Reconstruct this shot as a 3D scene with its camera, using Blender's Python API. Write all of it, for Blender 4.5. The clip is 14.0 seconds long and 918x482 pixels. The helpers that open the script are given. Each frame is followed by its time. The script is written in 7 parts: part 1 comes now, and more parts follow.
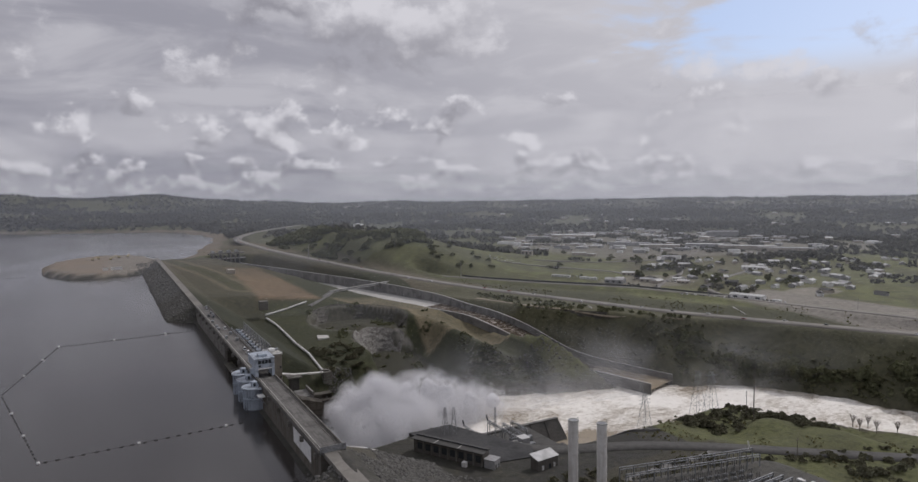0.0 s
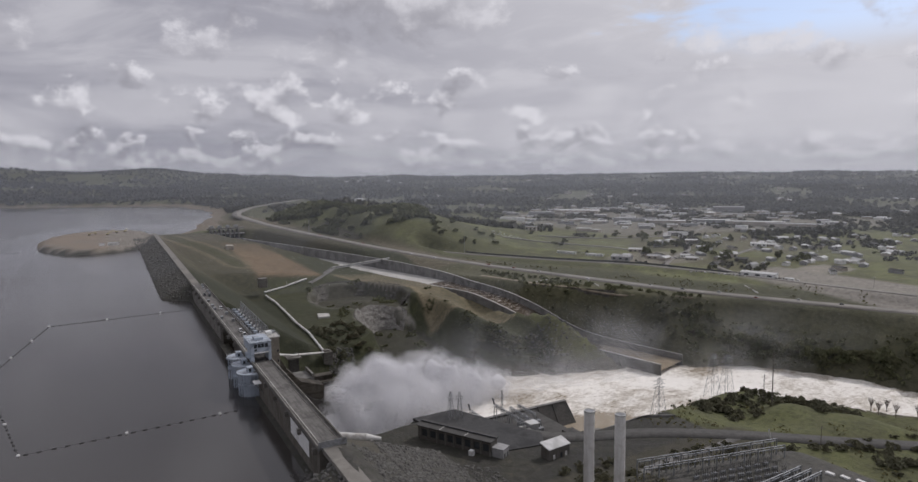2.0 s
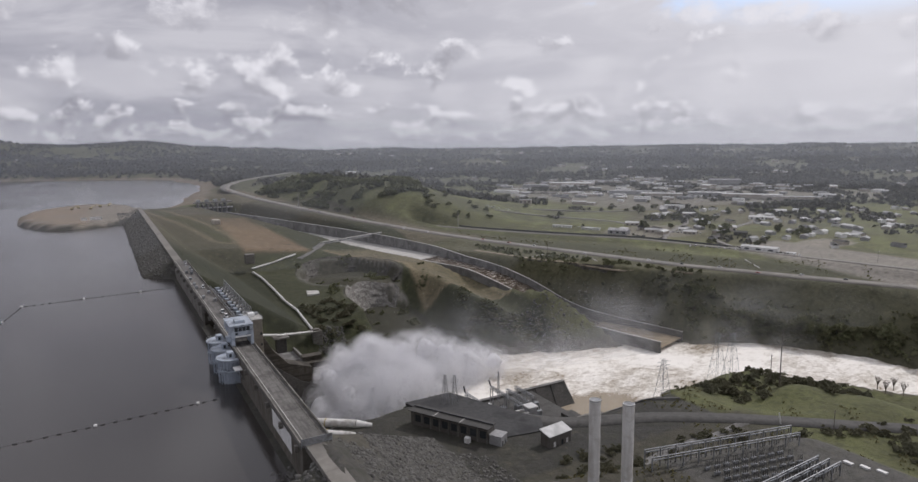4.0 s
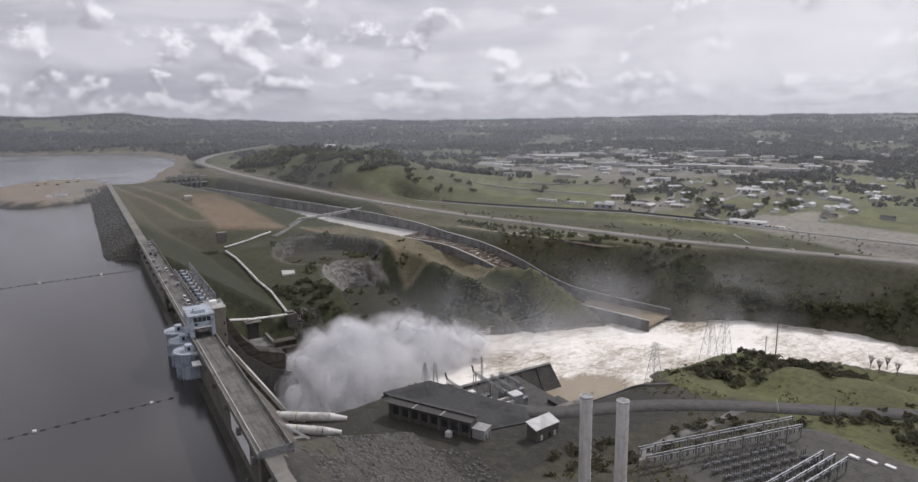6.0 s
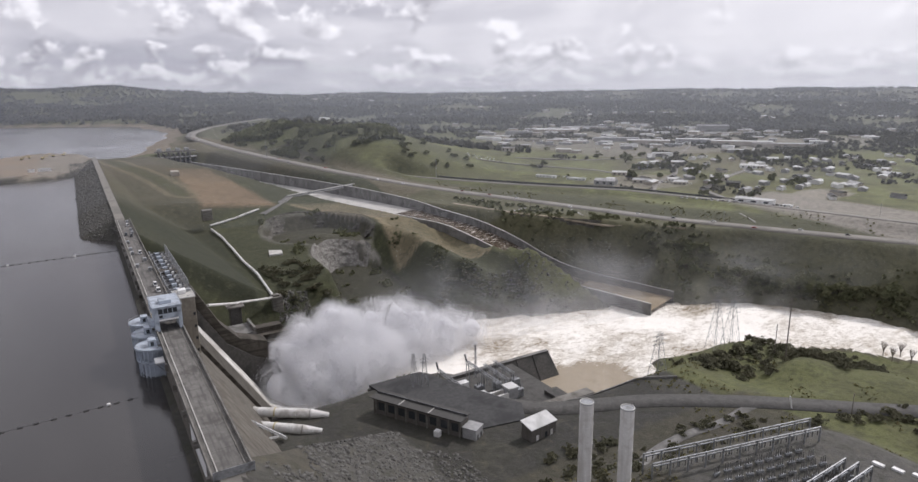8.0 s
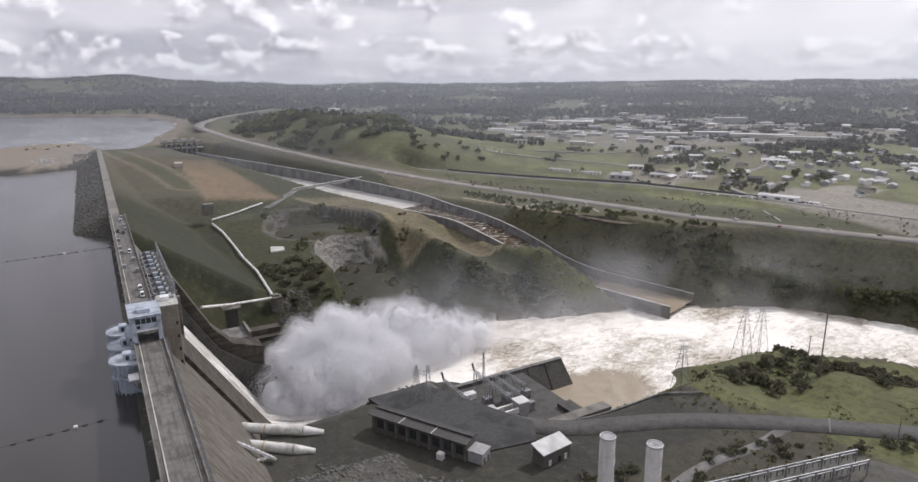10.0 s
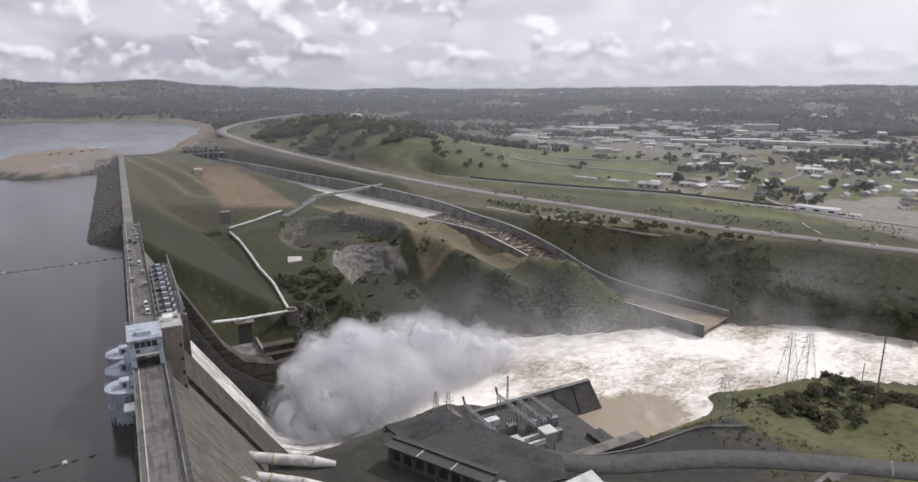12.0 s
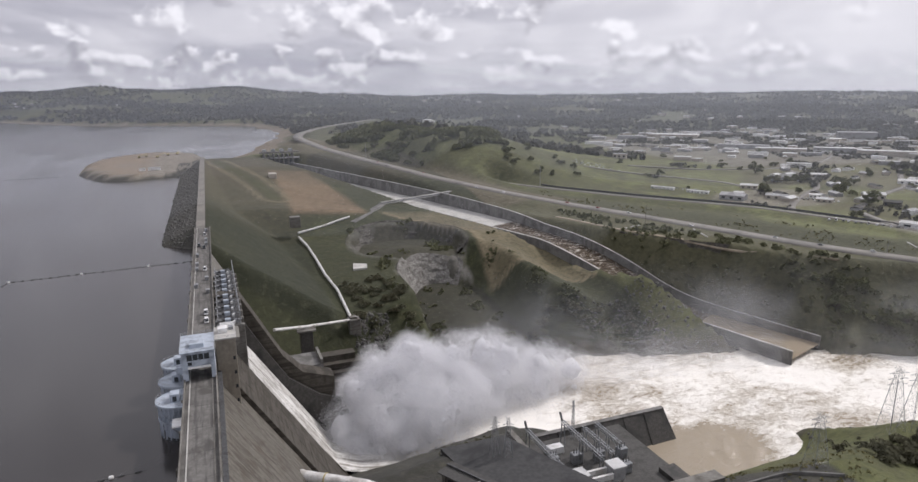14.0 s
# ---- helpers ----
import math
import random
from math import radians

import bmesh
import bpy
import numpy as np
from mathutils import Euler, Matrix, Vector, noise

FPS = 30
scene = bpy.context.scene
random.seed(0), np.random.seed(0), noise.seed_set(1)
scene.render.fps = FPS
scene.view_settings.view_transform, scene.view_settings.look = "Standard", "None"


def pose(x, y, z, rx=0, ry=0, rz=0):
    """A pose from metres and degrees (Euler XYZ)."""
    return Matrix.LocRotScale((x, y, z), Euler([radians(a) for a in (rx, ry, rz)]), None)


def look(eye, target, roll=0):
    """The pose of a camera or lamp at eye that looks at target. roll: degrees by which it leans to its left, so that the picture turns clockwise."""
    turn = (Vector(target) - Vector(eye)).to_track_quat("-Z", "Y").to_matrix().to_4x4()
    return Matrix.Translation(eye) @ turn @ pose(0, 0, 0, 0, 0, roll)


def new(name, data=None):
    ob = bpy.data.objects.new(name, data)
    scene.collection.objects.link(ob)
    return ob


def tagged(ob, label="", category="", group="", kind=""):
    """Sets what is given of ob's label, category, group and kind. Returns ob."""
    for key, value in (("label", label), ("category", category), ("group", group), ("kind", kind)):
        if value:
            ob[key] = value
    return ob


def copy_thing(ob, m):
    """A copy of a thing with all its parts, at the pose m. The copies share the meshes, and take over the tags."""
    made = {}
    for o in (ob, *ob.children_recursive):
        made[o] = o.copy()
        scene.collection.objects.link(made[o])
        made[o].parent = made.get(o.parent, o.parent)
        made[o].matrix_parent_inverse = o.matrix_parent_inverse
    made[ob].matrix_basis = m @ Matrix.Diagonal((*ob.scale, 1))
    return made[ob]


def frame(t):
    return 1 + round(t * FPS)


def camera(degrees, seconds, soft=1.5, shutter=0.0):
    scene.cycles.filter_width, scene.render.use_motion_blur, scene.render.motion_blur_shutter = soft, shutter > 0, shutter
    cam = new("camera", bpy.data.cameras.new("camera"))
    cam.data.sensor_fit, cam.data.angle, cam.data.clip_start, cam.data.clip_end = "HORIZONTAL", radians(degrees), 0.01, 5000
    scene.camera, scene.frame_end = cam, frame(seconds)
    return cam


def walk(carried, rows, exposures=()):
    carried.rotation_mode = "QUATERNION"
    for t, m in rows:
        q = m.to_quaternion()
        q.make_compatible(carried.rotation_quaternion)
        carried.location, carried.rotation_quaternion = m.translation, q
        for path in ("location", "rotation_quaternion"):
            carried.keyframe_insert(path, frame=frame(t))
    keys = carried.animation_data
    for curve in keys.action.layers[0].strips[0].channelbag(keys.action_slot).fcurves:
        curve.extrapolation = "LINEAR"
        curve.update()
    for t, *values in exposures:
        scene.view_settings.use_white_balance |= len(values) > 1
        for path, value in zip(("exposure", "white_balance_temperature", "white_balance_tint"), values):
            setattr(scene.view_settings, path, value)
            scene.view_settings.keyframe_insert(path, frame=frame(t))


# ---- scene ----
cam = camera(71.67, 14.0)
PATH = [
    (0, look((-71.75, -88.10, 203.76), (-23.51, -0.78, 196.78), -0.87)),
    (0.5, look((-69.81, -82.81, 204.20), (-21.67, 4.49, 196.39), -0.93)),
    (1, look((-67.79, -77.42, 204.25), (-19.77, 9.85, 195.44), -0.91)),
    (1.5, look((-65.72, -72.09, 203.98), (-17.79, 15.12, 194.07), -0.73)),
    (2, look((-63.63, -66.67, 203.73), (-15.81, 20.47, 192.78), -0.76)),
    (2.5, look((-61.39, -61.34, 203.23), (-13.65, 25.71, 191.25), -0.78)),
    (3, look((-58.94, -56.11, 202.53), (-11.35, 30.87, 189.48), -0.76)),
    (5.5, look((-42.00, -28.71, 202.25), (8.15, 55.84, 183.87), -1.00)),
    (6, look((-37.87, -23.50, 202.11), (12.34, 60.77, 182.67), -0.95)),
    (6.5, look((-33.39, -18.32, 201.81), (16.80, 65.70, 181.30), -1.03)),
    (7, look((-28.85, -13.15, 201.64), (21.26, 70.66, 180.06), -1.05)),
    (7.5, look((-24.58, -7.93, 201.60), (25.46, 75.65, 179.00), -0.93)),
    (10, look((-4.47, 19.75, 200.94), (43.58, 103.88, 176.19), -0.63)),
    (10.5, look((-1.26, 24.94, 200.96), (46.38, 109.36, 176.38), -0.62)),
    (11, look((1.26, 29.81, 200.98), (48.61, 114.45, 176.60), -0.57)),
    (11.5, look((3.42, 34.90, 201.09), (50.37, 119.81, 176.89), -0.48)),
    (12, look((5.46, 39.77, 201.12), (50.68, 125.69, 177.19), -0.56)),
    (12.5, look((7.80, 44.24, 201.14), (49.23, 132.13, 177.52), -0.57)),
    (13, look((10.38, 47.86, 201.20), (48.10, 137.46, 177.77), -0.58)),
    (13.5, look((13.00, 51.02, 201.33), (48.54, 141.55, 178.06), -0.58)),
    (14, look((15.66, 53.86, 201.47), (50.90, 144.57, 178.47), -0.69)),
]
walk(cam, PATH, exposures=[(0.0, -0.64, 6250, 15), (3.0, -0.46, 6250, 15), (6.5, -0.12, 6250, 15), (10.0, 0.06, 6250, 15), (14.0, -0.05, 6250, 15)])

# ---- light: high sun from downstream, broken cloud ----
SUN = Vector((1.0, 0.20, 1.0)).normalized()
sun = new("sun", bpy.data.lights.new("sun", "SUN"))
sun.data.energy, sun.data.angle, sun.data.color = 2.3, radians(2.0), (1.0, 0.95, 0.88)
sun.matrix_world = look((300, 0, 900), Vector((300, 0, 900)) - SUN * 100)

world = bpy.data.worlds.new("world")
scene.world = world
world.use_nodes = True


class Tree:
    """Short-hand for building a node tree."""

    def __init__(self, tree):
        self.t = tree
        tree.nodes.clear()

    def node(self, kind, operation="", interpolation="", clamp=False):
        n = self.t.nodes.new(kind)
        if operation:
            n.operation = operation
        if interpolation:
            n.interpolation_type = interpolation
        if clamp:
            n.use_clamp = True
        return n

    def put(self, socket, value):
        if isinstance(value, bpy.types.NodeSocket):
            self.t.links.new(value, socket)
        elif value is not None:
            socket.default_value = value

    def math(self, op, a, b=None, c=None, clamp=False):
        n = self.node("ShaderNodeMath", op, clamp=clamp)
        for i, v in enumerate((a, b, c)):
            self.put(n.inputs[i], v)
        return n.outputs[0]

    def vec(self, op, a, b=None):
        n = self.node("ShaderNodeVectorMath", op)
        self.put(n.inputs[0], a)
        if b is not None:
            self.put(n.inputs[3] if op == "SCALE" else n.inputs[1], b)
        return n.outputs["Value"] if op in ("DOT_PRODUCT", "LENGTH") else n.outputs[0]

    def noise(self, vector, scale, detail=4.0, rough=0.55, distort=0.0):
        n = self.node("ShaderNodeTexNoise")
        self.put(n.inputs["Vector"], vector)
        self.put(n.inputs["Scale"], scale)
        self.put(n.inputs["Detail"], detail)
        self.put(n.inputs["Roughness"], rough)
        self.put(n.inputs["Distortion"], distort)
        return n.outputs["Fac"]

    def span(self, value, lo, hi, smooth=True):
        n = self.node("ShaderNodeMapRange", interpolation="SMOOTHSTEP" if smooth else "LINEAR")
        self.put(n.inputs[0], value)
        n.inputs[1].default_value, n.inputs[2].default_value = lo, hi
        return n.outputs[0]

    def mix(self, fac, a, b, blend="MIX"):
        n = self.node("ShaderNodeMix")
        n.data_type, n.blend_type = "RGBA", blend
        self.put(n.inputs[0], fac)
        self.put(n.inputs[6], rgba(a))
        self.put(n.inputs[7], rgba(b))
        return n.outputs[2]


def rgba(c):
    return (*c, 1.0) if isinstance(c, tuple) and len(c) == 3 else c


# sky: clear blue above, cumulus in rows towards the horizon, a bright veil on the sunny side
w = Tree(world.node_tree)
sky = w.node("ShaderNodeTexSky")
sky.sky_type = "NISHITA"
sky.sun_disc = False
sky.sun_elevation, sky.sun_rotation = math.asin(SUN.z), math.atan2(SUN.x, SUN.y)
sky.air_density, sky.dust_density = 1.0, 1.5
way = w.vec("NORMALIZE", w.node("ShaderNodeTexCoord").outputs["Generated"])
split = w.node("ShaderNodeSeparateXYZ")
w.put(split.inputs[0], way)
dz = split.outputs[2]
sunny = w.span(w.vec("DOT_PRODUCT", way, (SUN.x, SUN.y, SUN.z)), 0.35, 0.85)
# high thin cloud with an opening of blue
soft = w.noise(w.vec("MULTIPLY", way, (4.0, 4.0, 14.0)), 1.0, 6.0, 0.55, 0.6)
thin = w.mix(w.span(soft, 0.36, 0.66), (0.54, 0.54, 0.59), (0.82, 0.815, 0.84))
thin = w.mix(w.math("MULTIPLY", sunny, 0.70), thin, (1.10, 1.09, 1.09))
blue = w.mix(0.10, (0.36, 0.50, 0.74), sky.outputs[0])
OPEN = Vector((0.80, 0.50, 0.30)).normalized()
gap = w.math("ADD", w.vec("DOT_PRODUCT", way, (OPEN.x, OPEN.y, OPEN.z)), w.math("MULTIPLY", w.math("SUBTRACT", soft, 0.5), 0.30))
gap = w.math("MULTIPLY", w.span(gap, 0.965, 1.02), w.span(dz, 0.14, 0.20))
seen = w.mix(w.math("MULTIPLY", gap, 0.9), thin, blue)
# cumulus in rows: small ones towards the horizon, larger ones overhead
for size, low0, low1, top0, top1, need, share, shift in ((24.0, -0.02, 0.012, 0.05, 0.10, 0.45, 0.75, 0.0), (12.0, 0.04, 0.08, 0.14, 0.20, 0.505, 0.92, 4.7), (6.5, 0.11, 0.17, 0.30, 0.42, 0.505, 0.92, 9.3), (4.0, 0.26, 0.36, 2.0, 3.0, 0.47, 0.85, 2.1)):
    at = w.vec("ADD", w.vec("MULTIPLY", way, (size, size, size * 1.25)), (shift, 2 * shift, 0.0))
    puff = w.noise(at, 1.0, 7.0, 0.56)
    over = w.noise(w.vec("ADD", at, (0.10, 0.03, 0.30)), 1.0, 3.0, 0.48)
    row = w.math("MULTIPLY", w.span(dz, low0, low1), w.math("SUBTRACT", 1.0, w.span(dz, top0, top1)))
    body = w.span(w.math("ADD", puff, w.math("MULTIPLY", w.math("SUBTRACT", row, 1.0), 0.4)), need, need + 0.10)
    lit = w.span(w.math("SUBTRACT", puff, over), -0.11, 0.12)
    tone = w.mix(lit, (0.43, 0.425, 0.465), (1.13, 1.12, 1.13))
    tone = w.mix(w.math("MULTIPLY", sunny, 0.5), tone, (1.10, 1.09, 1.09))
    seen = w.mix(w.math("MULTIPLY", body, share), seen, tone)
seen = w.mix(w.math("MULTIPLY", w.math("SUBTRACT", 1.0, w.span(dz, -0.01, 0.045)), 0.6), seen, (0.74, 0.735, 0.76))
bg = w.node("ShaderNodeBackground")
w.put(bg.inputs[0], seen)
bg.inputs[1].default_value = 0.90
w.put(w.node("ShaderNodeOutputWorld").inputs[0], bg.outputs[0])


# ---- materials ----
def material(name):
    m = bpy.data.materials.new(name)
    m.use_nodes = True
    return m, Tree(m.node_tree)


def finish(t, color, rough=0.8, bump=None, strength=0.4, distance=0.2, metal=0.0, alpha=None):
    b = t.node("ShaderNodeBsdfPrincipled")
    t.put(b.inputs["Base Color"], rgba(color))
    t.put(b.inputs["Roughness"], rough)
    t.put(b.inputs["Metallic"], metal)
    if bump is not None:
        n = t.node("ShaderNodeBump")
        n.inputs["Strength"].default_value, n.inputs["Distance"].default_value = strength, distance
        t.put(n.inputs["Height"], bump)
        t.put(b.inputs["Normal"], n.outputs[0])
    if alpha is not None:
        t.put(b.inputs["Alpha"], alpha)
    t.put(t.node("ShaderNodeOutputMaterial").inputs[0], b.outputs[0])
    return b


def place(t):
    return t.node("ShaderNodeNewGeometry").outputs["Position"]


def scaled(t, v, sx, sy, sz):
    return t.vec("MULTIPLY", v, (sx, sy, sz))


def surface(name, a, b, size, rough=0.85, stain=None, stain_size=20.0, bump=0.3, streak=None, own=0.0, metal=0.0, depth=0.15):
    """Two tones of a grain of a given size in metres, with larger stains; streak: (sx, sy, sz, colour, share) stretches a second stain."""
    m, t = material(name)
    p = place(t)
    grain = t.noise(p, 1.0 / size, 5.0, 0.62)
    col = t.mix(t.span(grain, 0.34, 0.68), a, b)
    if stain:
        col = t.mix(t.span(t.noise(p, 1.0 / stain_size, 4.0, 0.6, 0.4), 0.46, 0.68), col, stain)
    if streak:
        sx, sy, sz, tone, share = streak
        s = t.noise(scaled(t, p, sx, sy, sz), 1.0, 5.0, 0.6)
        col = t.mix(t.math("MULTIPLY", t.span(s, 0.44, 0.66), share), col, tone)
    if own:
        r = t.node("ShaderNodeObjectInfo").outputs["Random"]
        col = t.mix(t.math("MULTIPLY", r, own), col, tuple(0.45 * c for c in a))
    finish(t, col, rough, grain, bump, depth, metal)
    return m


CONCRETE = surface("weathered_concrete", (0.177, 0.168, 0.151), (0.236, 0.227, 0.207), 1.2, 0.9, (0.112, 0.103, 0.089), 9.0, 0.3, (0.12, 0.10, 0.9, (0.077, 0.068, 0.056), 0.65), 0.25)
FACE = surface("stained_dam_concrete", (0.118, 0.108, 0.090), (0.160, 0.148, 0.128), 1.6, 0.92, (0.093, 0.079, 0.061), 7.0, 0.4, (0.16, 0.5, 0.08, (0.055, 0.046, 0.035), 0.8), 0.2)
SLAB = surface("streaked_spillway_concrete", (0.062, 0.054, 0.044), (0.090, 0.080, 0.066), 1.2, 0.92, (0.041, 0.035, 0.026), 8.0, 0.4, (0.02, 0.05, 0.7, (0.026, 0.022, 0.016), 0.85), 0.15)
DECK = surface("worn_deck_concrete", (0.135, 0.128, 0.118), (0.175, 0.168, 0.157), 1.5, 0.85, (0.084, 0.078, 0.070), 6.0, 0.15, (0.7, 0.06, 1.0, (0.056, 0.053, 0.050), 0.75), 0.25)
PLANTC = surface("grimy_plant_concrete", (0.062, 0.060, 0.056), (0.090, 0.087, 0.081), 1.0, 0.9, (0.05, 0.048, 0.044), 5.0, 0.3)
TOWERC = surface("tan_tower_concrete", (0.22, 0.195, 0.158), (0.28, 0.25, 0.205), 1.4, 0.9, (0.20, 0.175, 0.14), 6.0, 0.3, (0.5, 0.5, 0.06, (0.16, 0.14, 0.11), 0.6))
WALLC = surface("grey_wall_concrete", (0.158, 0.155, 0.148), (0.216, 0.209, 0.198), 1.5, 0.9, (0.101, 0.097, 0.090), 12.0, 0.25, (0.15, 0.15, 0.02, (0.086, 0.083, 0.076), 0.6))
DARKWALL = surface("wet_dark_concrete", (0.045, 0.042, 0.038), (0.075, 0.07, 0.064), 1.5, 0.75, (0.03, 0.03, 0.028), 10.0, 0.25)
PALE = surface("pale_new_concrete", (0.425, 0.416, 0.391), (0.510, 0.497, 0.468), 1.2, 0.85, (0.306, 0.297, 0.272), 14.0, 0.15)
ASPHALT = surface("asphalt", (0.040, 0.040, 0.041), (0.058, 0.058, 0.057), 2.0, 0.9, (0.025, 0.025, 0.026), 14.0, 0.1)
ROADTOP = surface("sun_bleached_asphalt", (0.175, 0.163, 0.143), (0.215, 0.203, 0.182), 3.0, 0.88, (0.135, 0.128, 0.115), 25.0, 0.1)
DIRTROAD = surface("packed_dirt", (0.25, 0.21, 0.155), (0.33, 0.28, 0.21), 2.0, 0.95, (0.19, 0.16, 0.11), 12.0, 0.2)
WHITE = surface("white_painted_metal", (0.72, 0.72, 0.71), (0.80, 0.80, 0.79), 1.5, 0.5, (0.55, 0.54, 0.52), 6.0, 0.05)
PIPEWHITE = surface("white_pipe_paint", (0.60, 0.59, 0.57), (0.70, 0.69, 0.67), 1.0, 0.55, (0.44, 0.42, 0.39), 5.0, 0.1)
BLUE = surface("pale_blue_painted_steel", (0.37, 0.415, 0.475), (0.43, 0.475, 0.535), 1.2, 0.55, (0.208, 0.232, 0.264), 4.0, 0.1)
STEEL = surface("galvanised_steel", (0.26, 0.27, 0.28), (0.36, 0.37, 0.38), 0.6, 0.5, (0.18, 0.18, 0.18), 2.0, 0.1, metal=0.5)
DARKSTEEL = surface("dark_steel", (0.06, 0.062, 0.065), (0.10, 0.10, 0.105), 0.6, 0.6, (0.04, 0.04, 0.04), 2.0, 0.1)
STACK = surface("stack_white_coating", (0.60, 0.59, 0.57), (0.68, 0.67, 0.65), 1.0, 0.6, (0.50, 0.48, 0.45), 4.0, 0.1, (0.8, 0.8, 0.06, (0.42, 0.40, 0.37), 0.5))
BROWNROOF = surface("tar_roof", (0.052, 0.051, 0.048), (0.078, 0.075, 0.071), 1.0, 0.9, (0.052, 0.050, 0.048), 5.0, 0.15)
CORRUGATED = surface("brown_corrugated_wall", (0.098, 0.092, 0.084), (0.134, 0.126, 0.115), 0.8, 0.7, (0.088, 0.076, 0.064), 4.0, 0.2, (3.0, 3.0, 0.05, (0.080, 0.068, 0.056), 0.6))
TANWALL = surface("tan_stucco", (0.36, 0.33, 0.28), (0.44, 0.41, 0.36), 2.0, 0.9, (0.30, 0.27, 0.23), 10.0, 0.1)
GREYWALL = surface("grey_block_wall", (0.28, 0.28, 0.28), (0.36, 0.36, 0.36), 2.0, 0.9, (0.22, 0.22, 0.22), 10.0, 0.1)
GREYROOF = surface("grey_roofing", (0.30, 0.30, 0.30), (0.40, 0.40, 0.40), 4.0, 0.8, (0.24, 0.24, 0.24), 15.0, 0.1)
WHITEROOF = surface("white_roofing", (0.50, 0.50, 0.49), (0.60, 0.60, 0.59), 4.0, 0.8, (0.38, 0.38, 0.37), 20.0, 0.05)
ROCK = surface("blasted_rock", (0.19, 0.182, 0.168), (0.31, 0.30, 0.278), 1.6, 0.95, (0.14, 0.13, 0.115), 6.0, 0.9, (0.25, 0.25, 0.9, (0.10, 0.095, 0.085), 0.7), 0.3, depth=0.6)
# darker copy of ROCK; the quarry rim's shade is put into its colour
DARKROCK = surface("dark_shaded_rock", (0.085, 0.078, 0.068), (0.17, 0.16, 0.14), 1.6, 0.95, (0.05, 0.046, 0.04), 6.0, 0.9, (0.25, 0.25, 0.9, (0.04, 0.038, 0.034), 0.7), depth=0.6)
RUBBLE = surface("granite_rubble", (0.092, 0.089, 0.083), (0.165, 0.160, 0.149), 1.0, 0.95, (0.064, 0.062, 0.058), 5.0, 0.6, own=0.4)
BARK = surface("bark", (0.07, 0.058, 0.045), (0.12, 0.10, 0.08), 0.3, 0.95)
WOODPOLE = surface("weathered_timber", (0.10, 0.085, 0.07), (0.16, 0.14, 0.12), 0.3, 0.9)
BLACK = surface("black_float", (0.045, 0.045, 0.047), (0.065, 0.065, 0.065), 0.4, 0.7)
GLASSY = surface("dark_window", (0.03, 0.035, 0.04), (0.05, 0.055, 0.06), 0.5, 0.15)
RUST = surface("ochre_painted_steel", (0.40, 0.33, 0.16), (0.48, 0.41, 0.22), 0.5, 0.6)
CARWHITE = surface("white_car_paint", (0.70, 0.70, 0.70), (0.74, 0.74, 0.74), 2.0, 0.3)
CARDARK = surface("dark_car_paint", (0.05, 0.055, 0.065), (0.07, 0.075, 0.085), 2.0, 0.3)
CARRED = surface("red_car_paint", (0.30, 0.04, 0.035), (0.34, 0.05, 0.04), 2.0, 0.3)


def foliage(name, a, b, dry):
    m, t = material(name)
    r = t.node("ShaderNodeNewGeometry").outputs["Random Per Island"]
    col = t.mix(r, a, b)
    col = t.mix(t.math("MULTIPLY", t.span(t.noise(place(t), 0.05, 3.0), 0.45, 0.7), 0.5), col, dry)
    col = t.mix(t.math("MULTIPLY", t.node("ShaderNodeObjectInfo").outputs["Random"], 0.45), col, dry)
    b_ = t.node("ShaderNodeBsdfDiffuse")
    t.put(b_.inputs[0], col)
    tr = t.node("ShaderNodeBsdfTranslucent")
    t.put(tr.inputs[0], col)
    mx = t.node("ShaderNodeMixShader")
    mx.inputs[0].default_value = 0.22
    t.put(mx.inputs[1], b_.outputs[0])
    t.put(mx.inputs[2], tr.outputs[0])
    t.put(t.node("ShaderNodeOutputMaterial").inputs[0], mx.outputs[0])
    return m


OAK = foliage("oak_foliage", (0.125, 0.132, 0.080), (0.180, 0.190, 0.112), (0.13, 0.125, 0.08))
OLIVE = foliage("grey_green_foliage", (0.125, 0.125, 0.088), (0.185, 0.185, 0.130), (0.12, 0.11, 0.07))
# far foliage greyed: part of the distance haze sits in this colour
FARWOOD = foliage("haze_greyed_foliage", (0.085, 0.088, 0.075), (0.135, 0.135, 0.115), (0.15, 0.14, 0.125))
TUFT = foliage("grass_tufts", (0.125, 0.128, 0.055), (0.19, 0.185, 0.080), (0.19, 0.165, 0.10))
BARE = surface("bare_twigs", (0.16, 0.13, 0.11), (0.22, 0.185, 0.16), 0.4, 0.95)


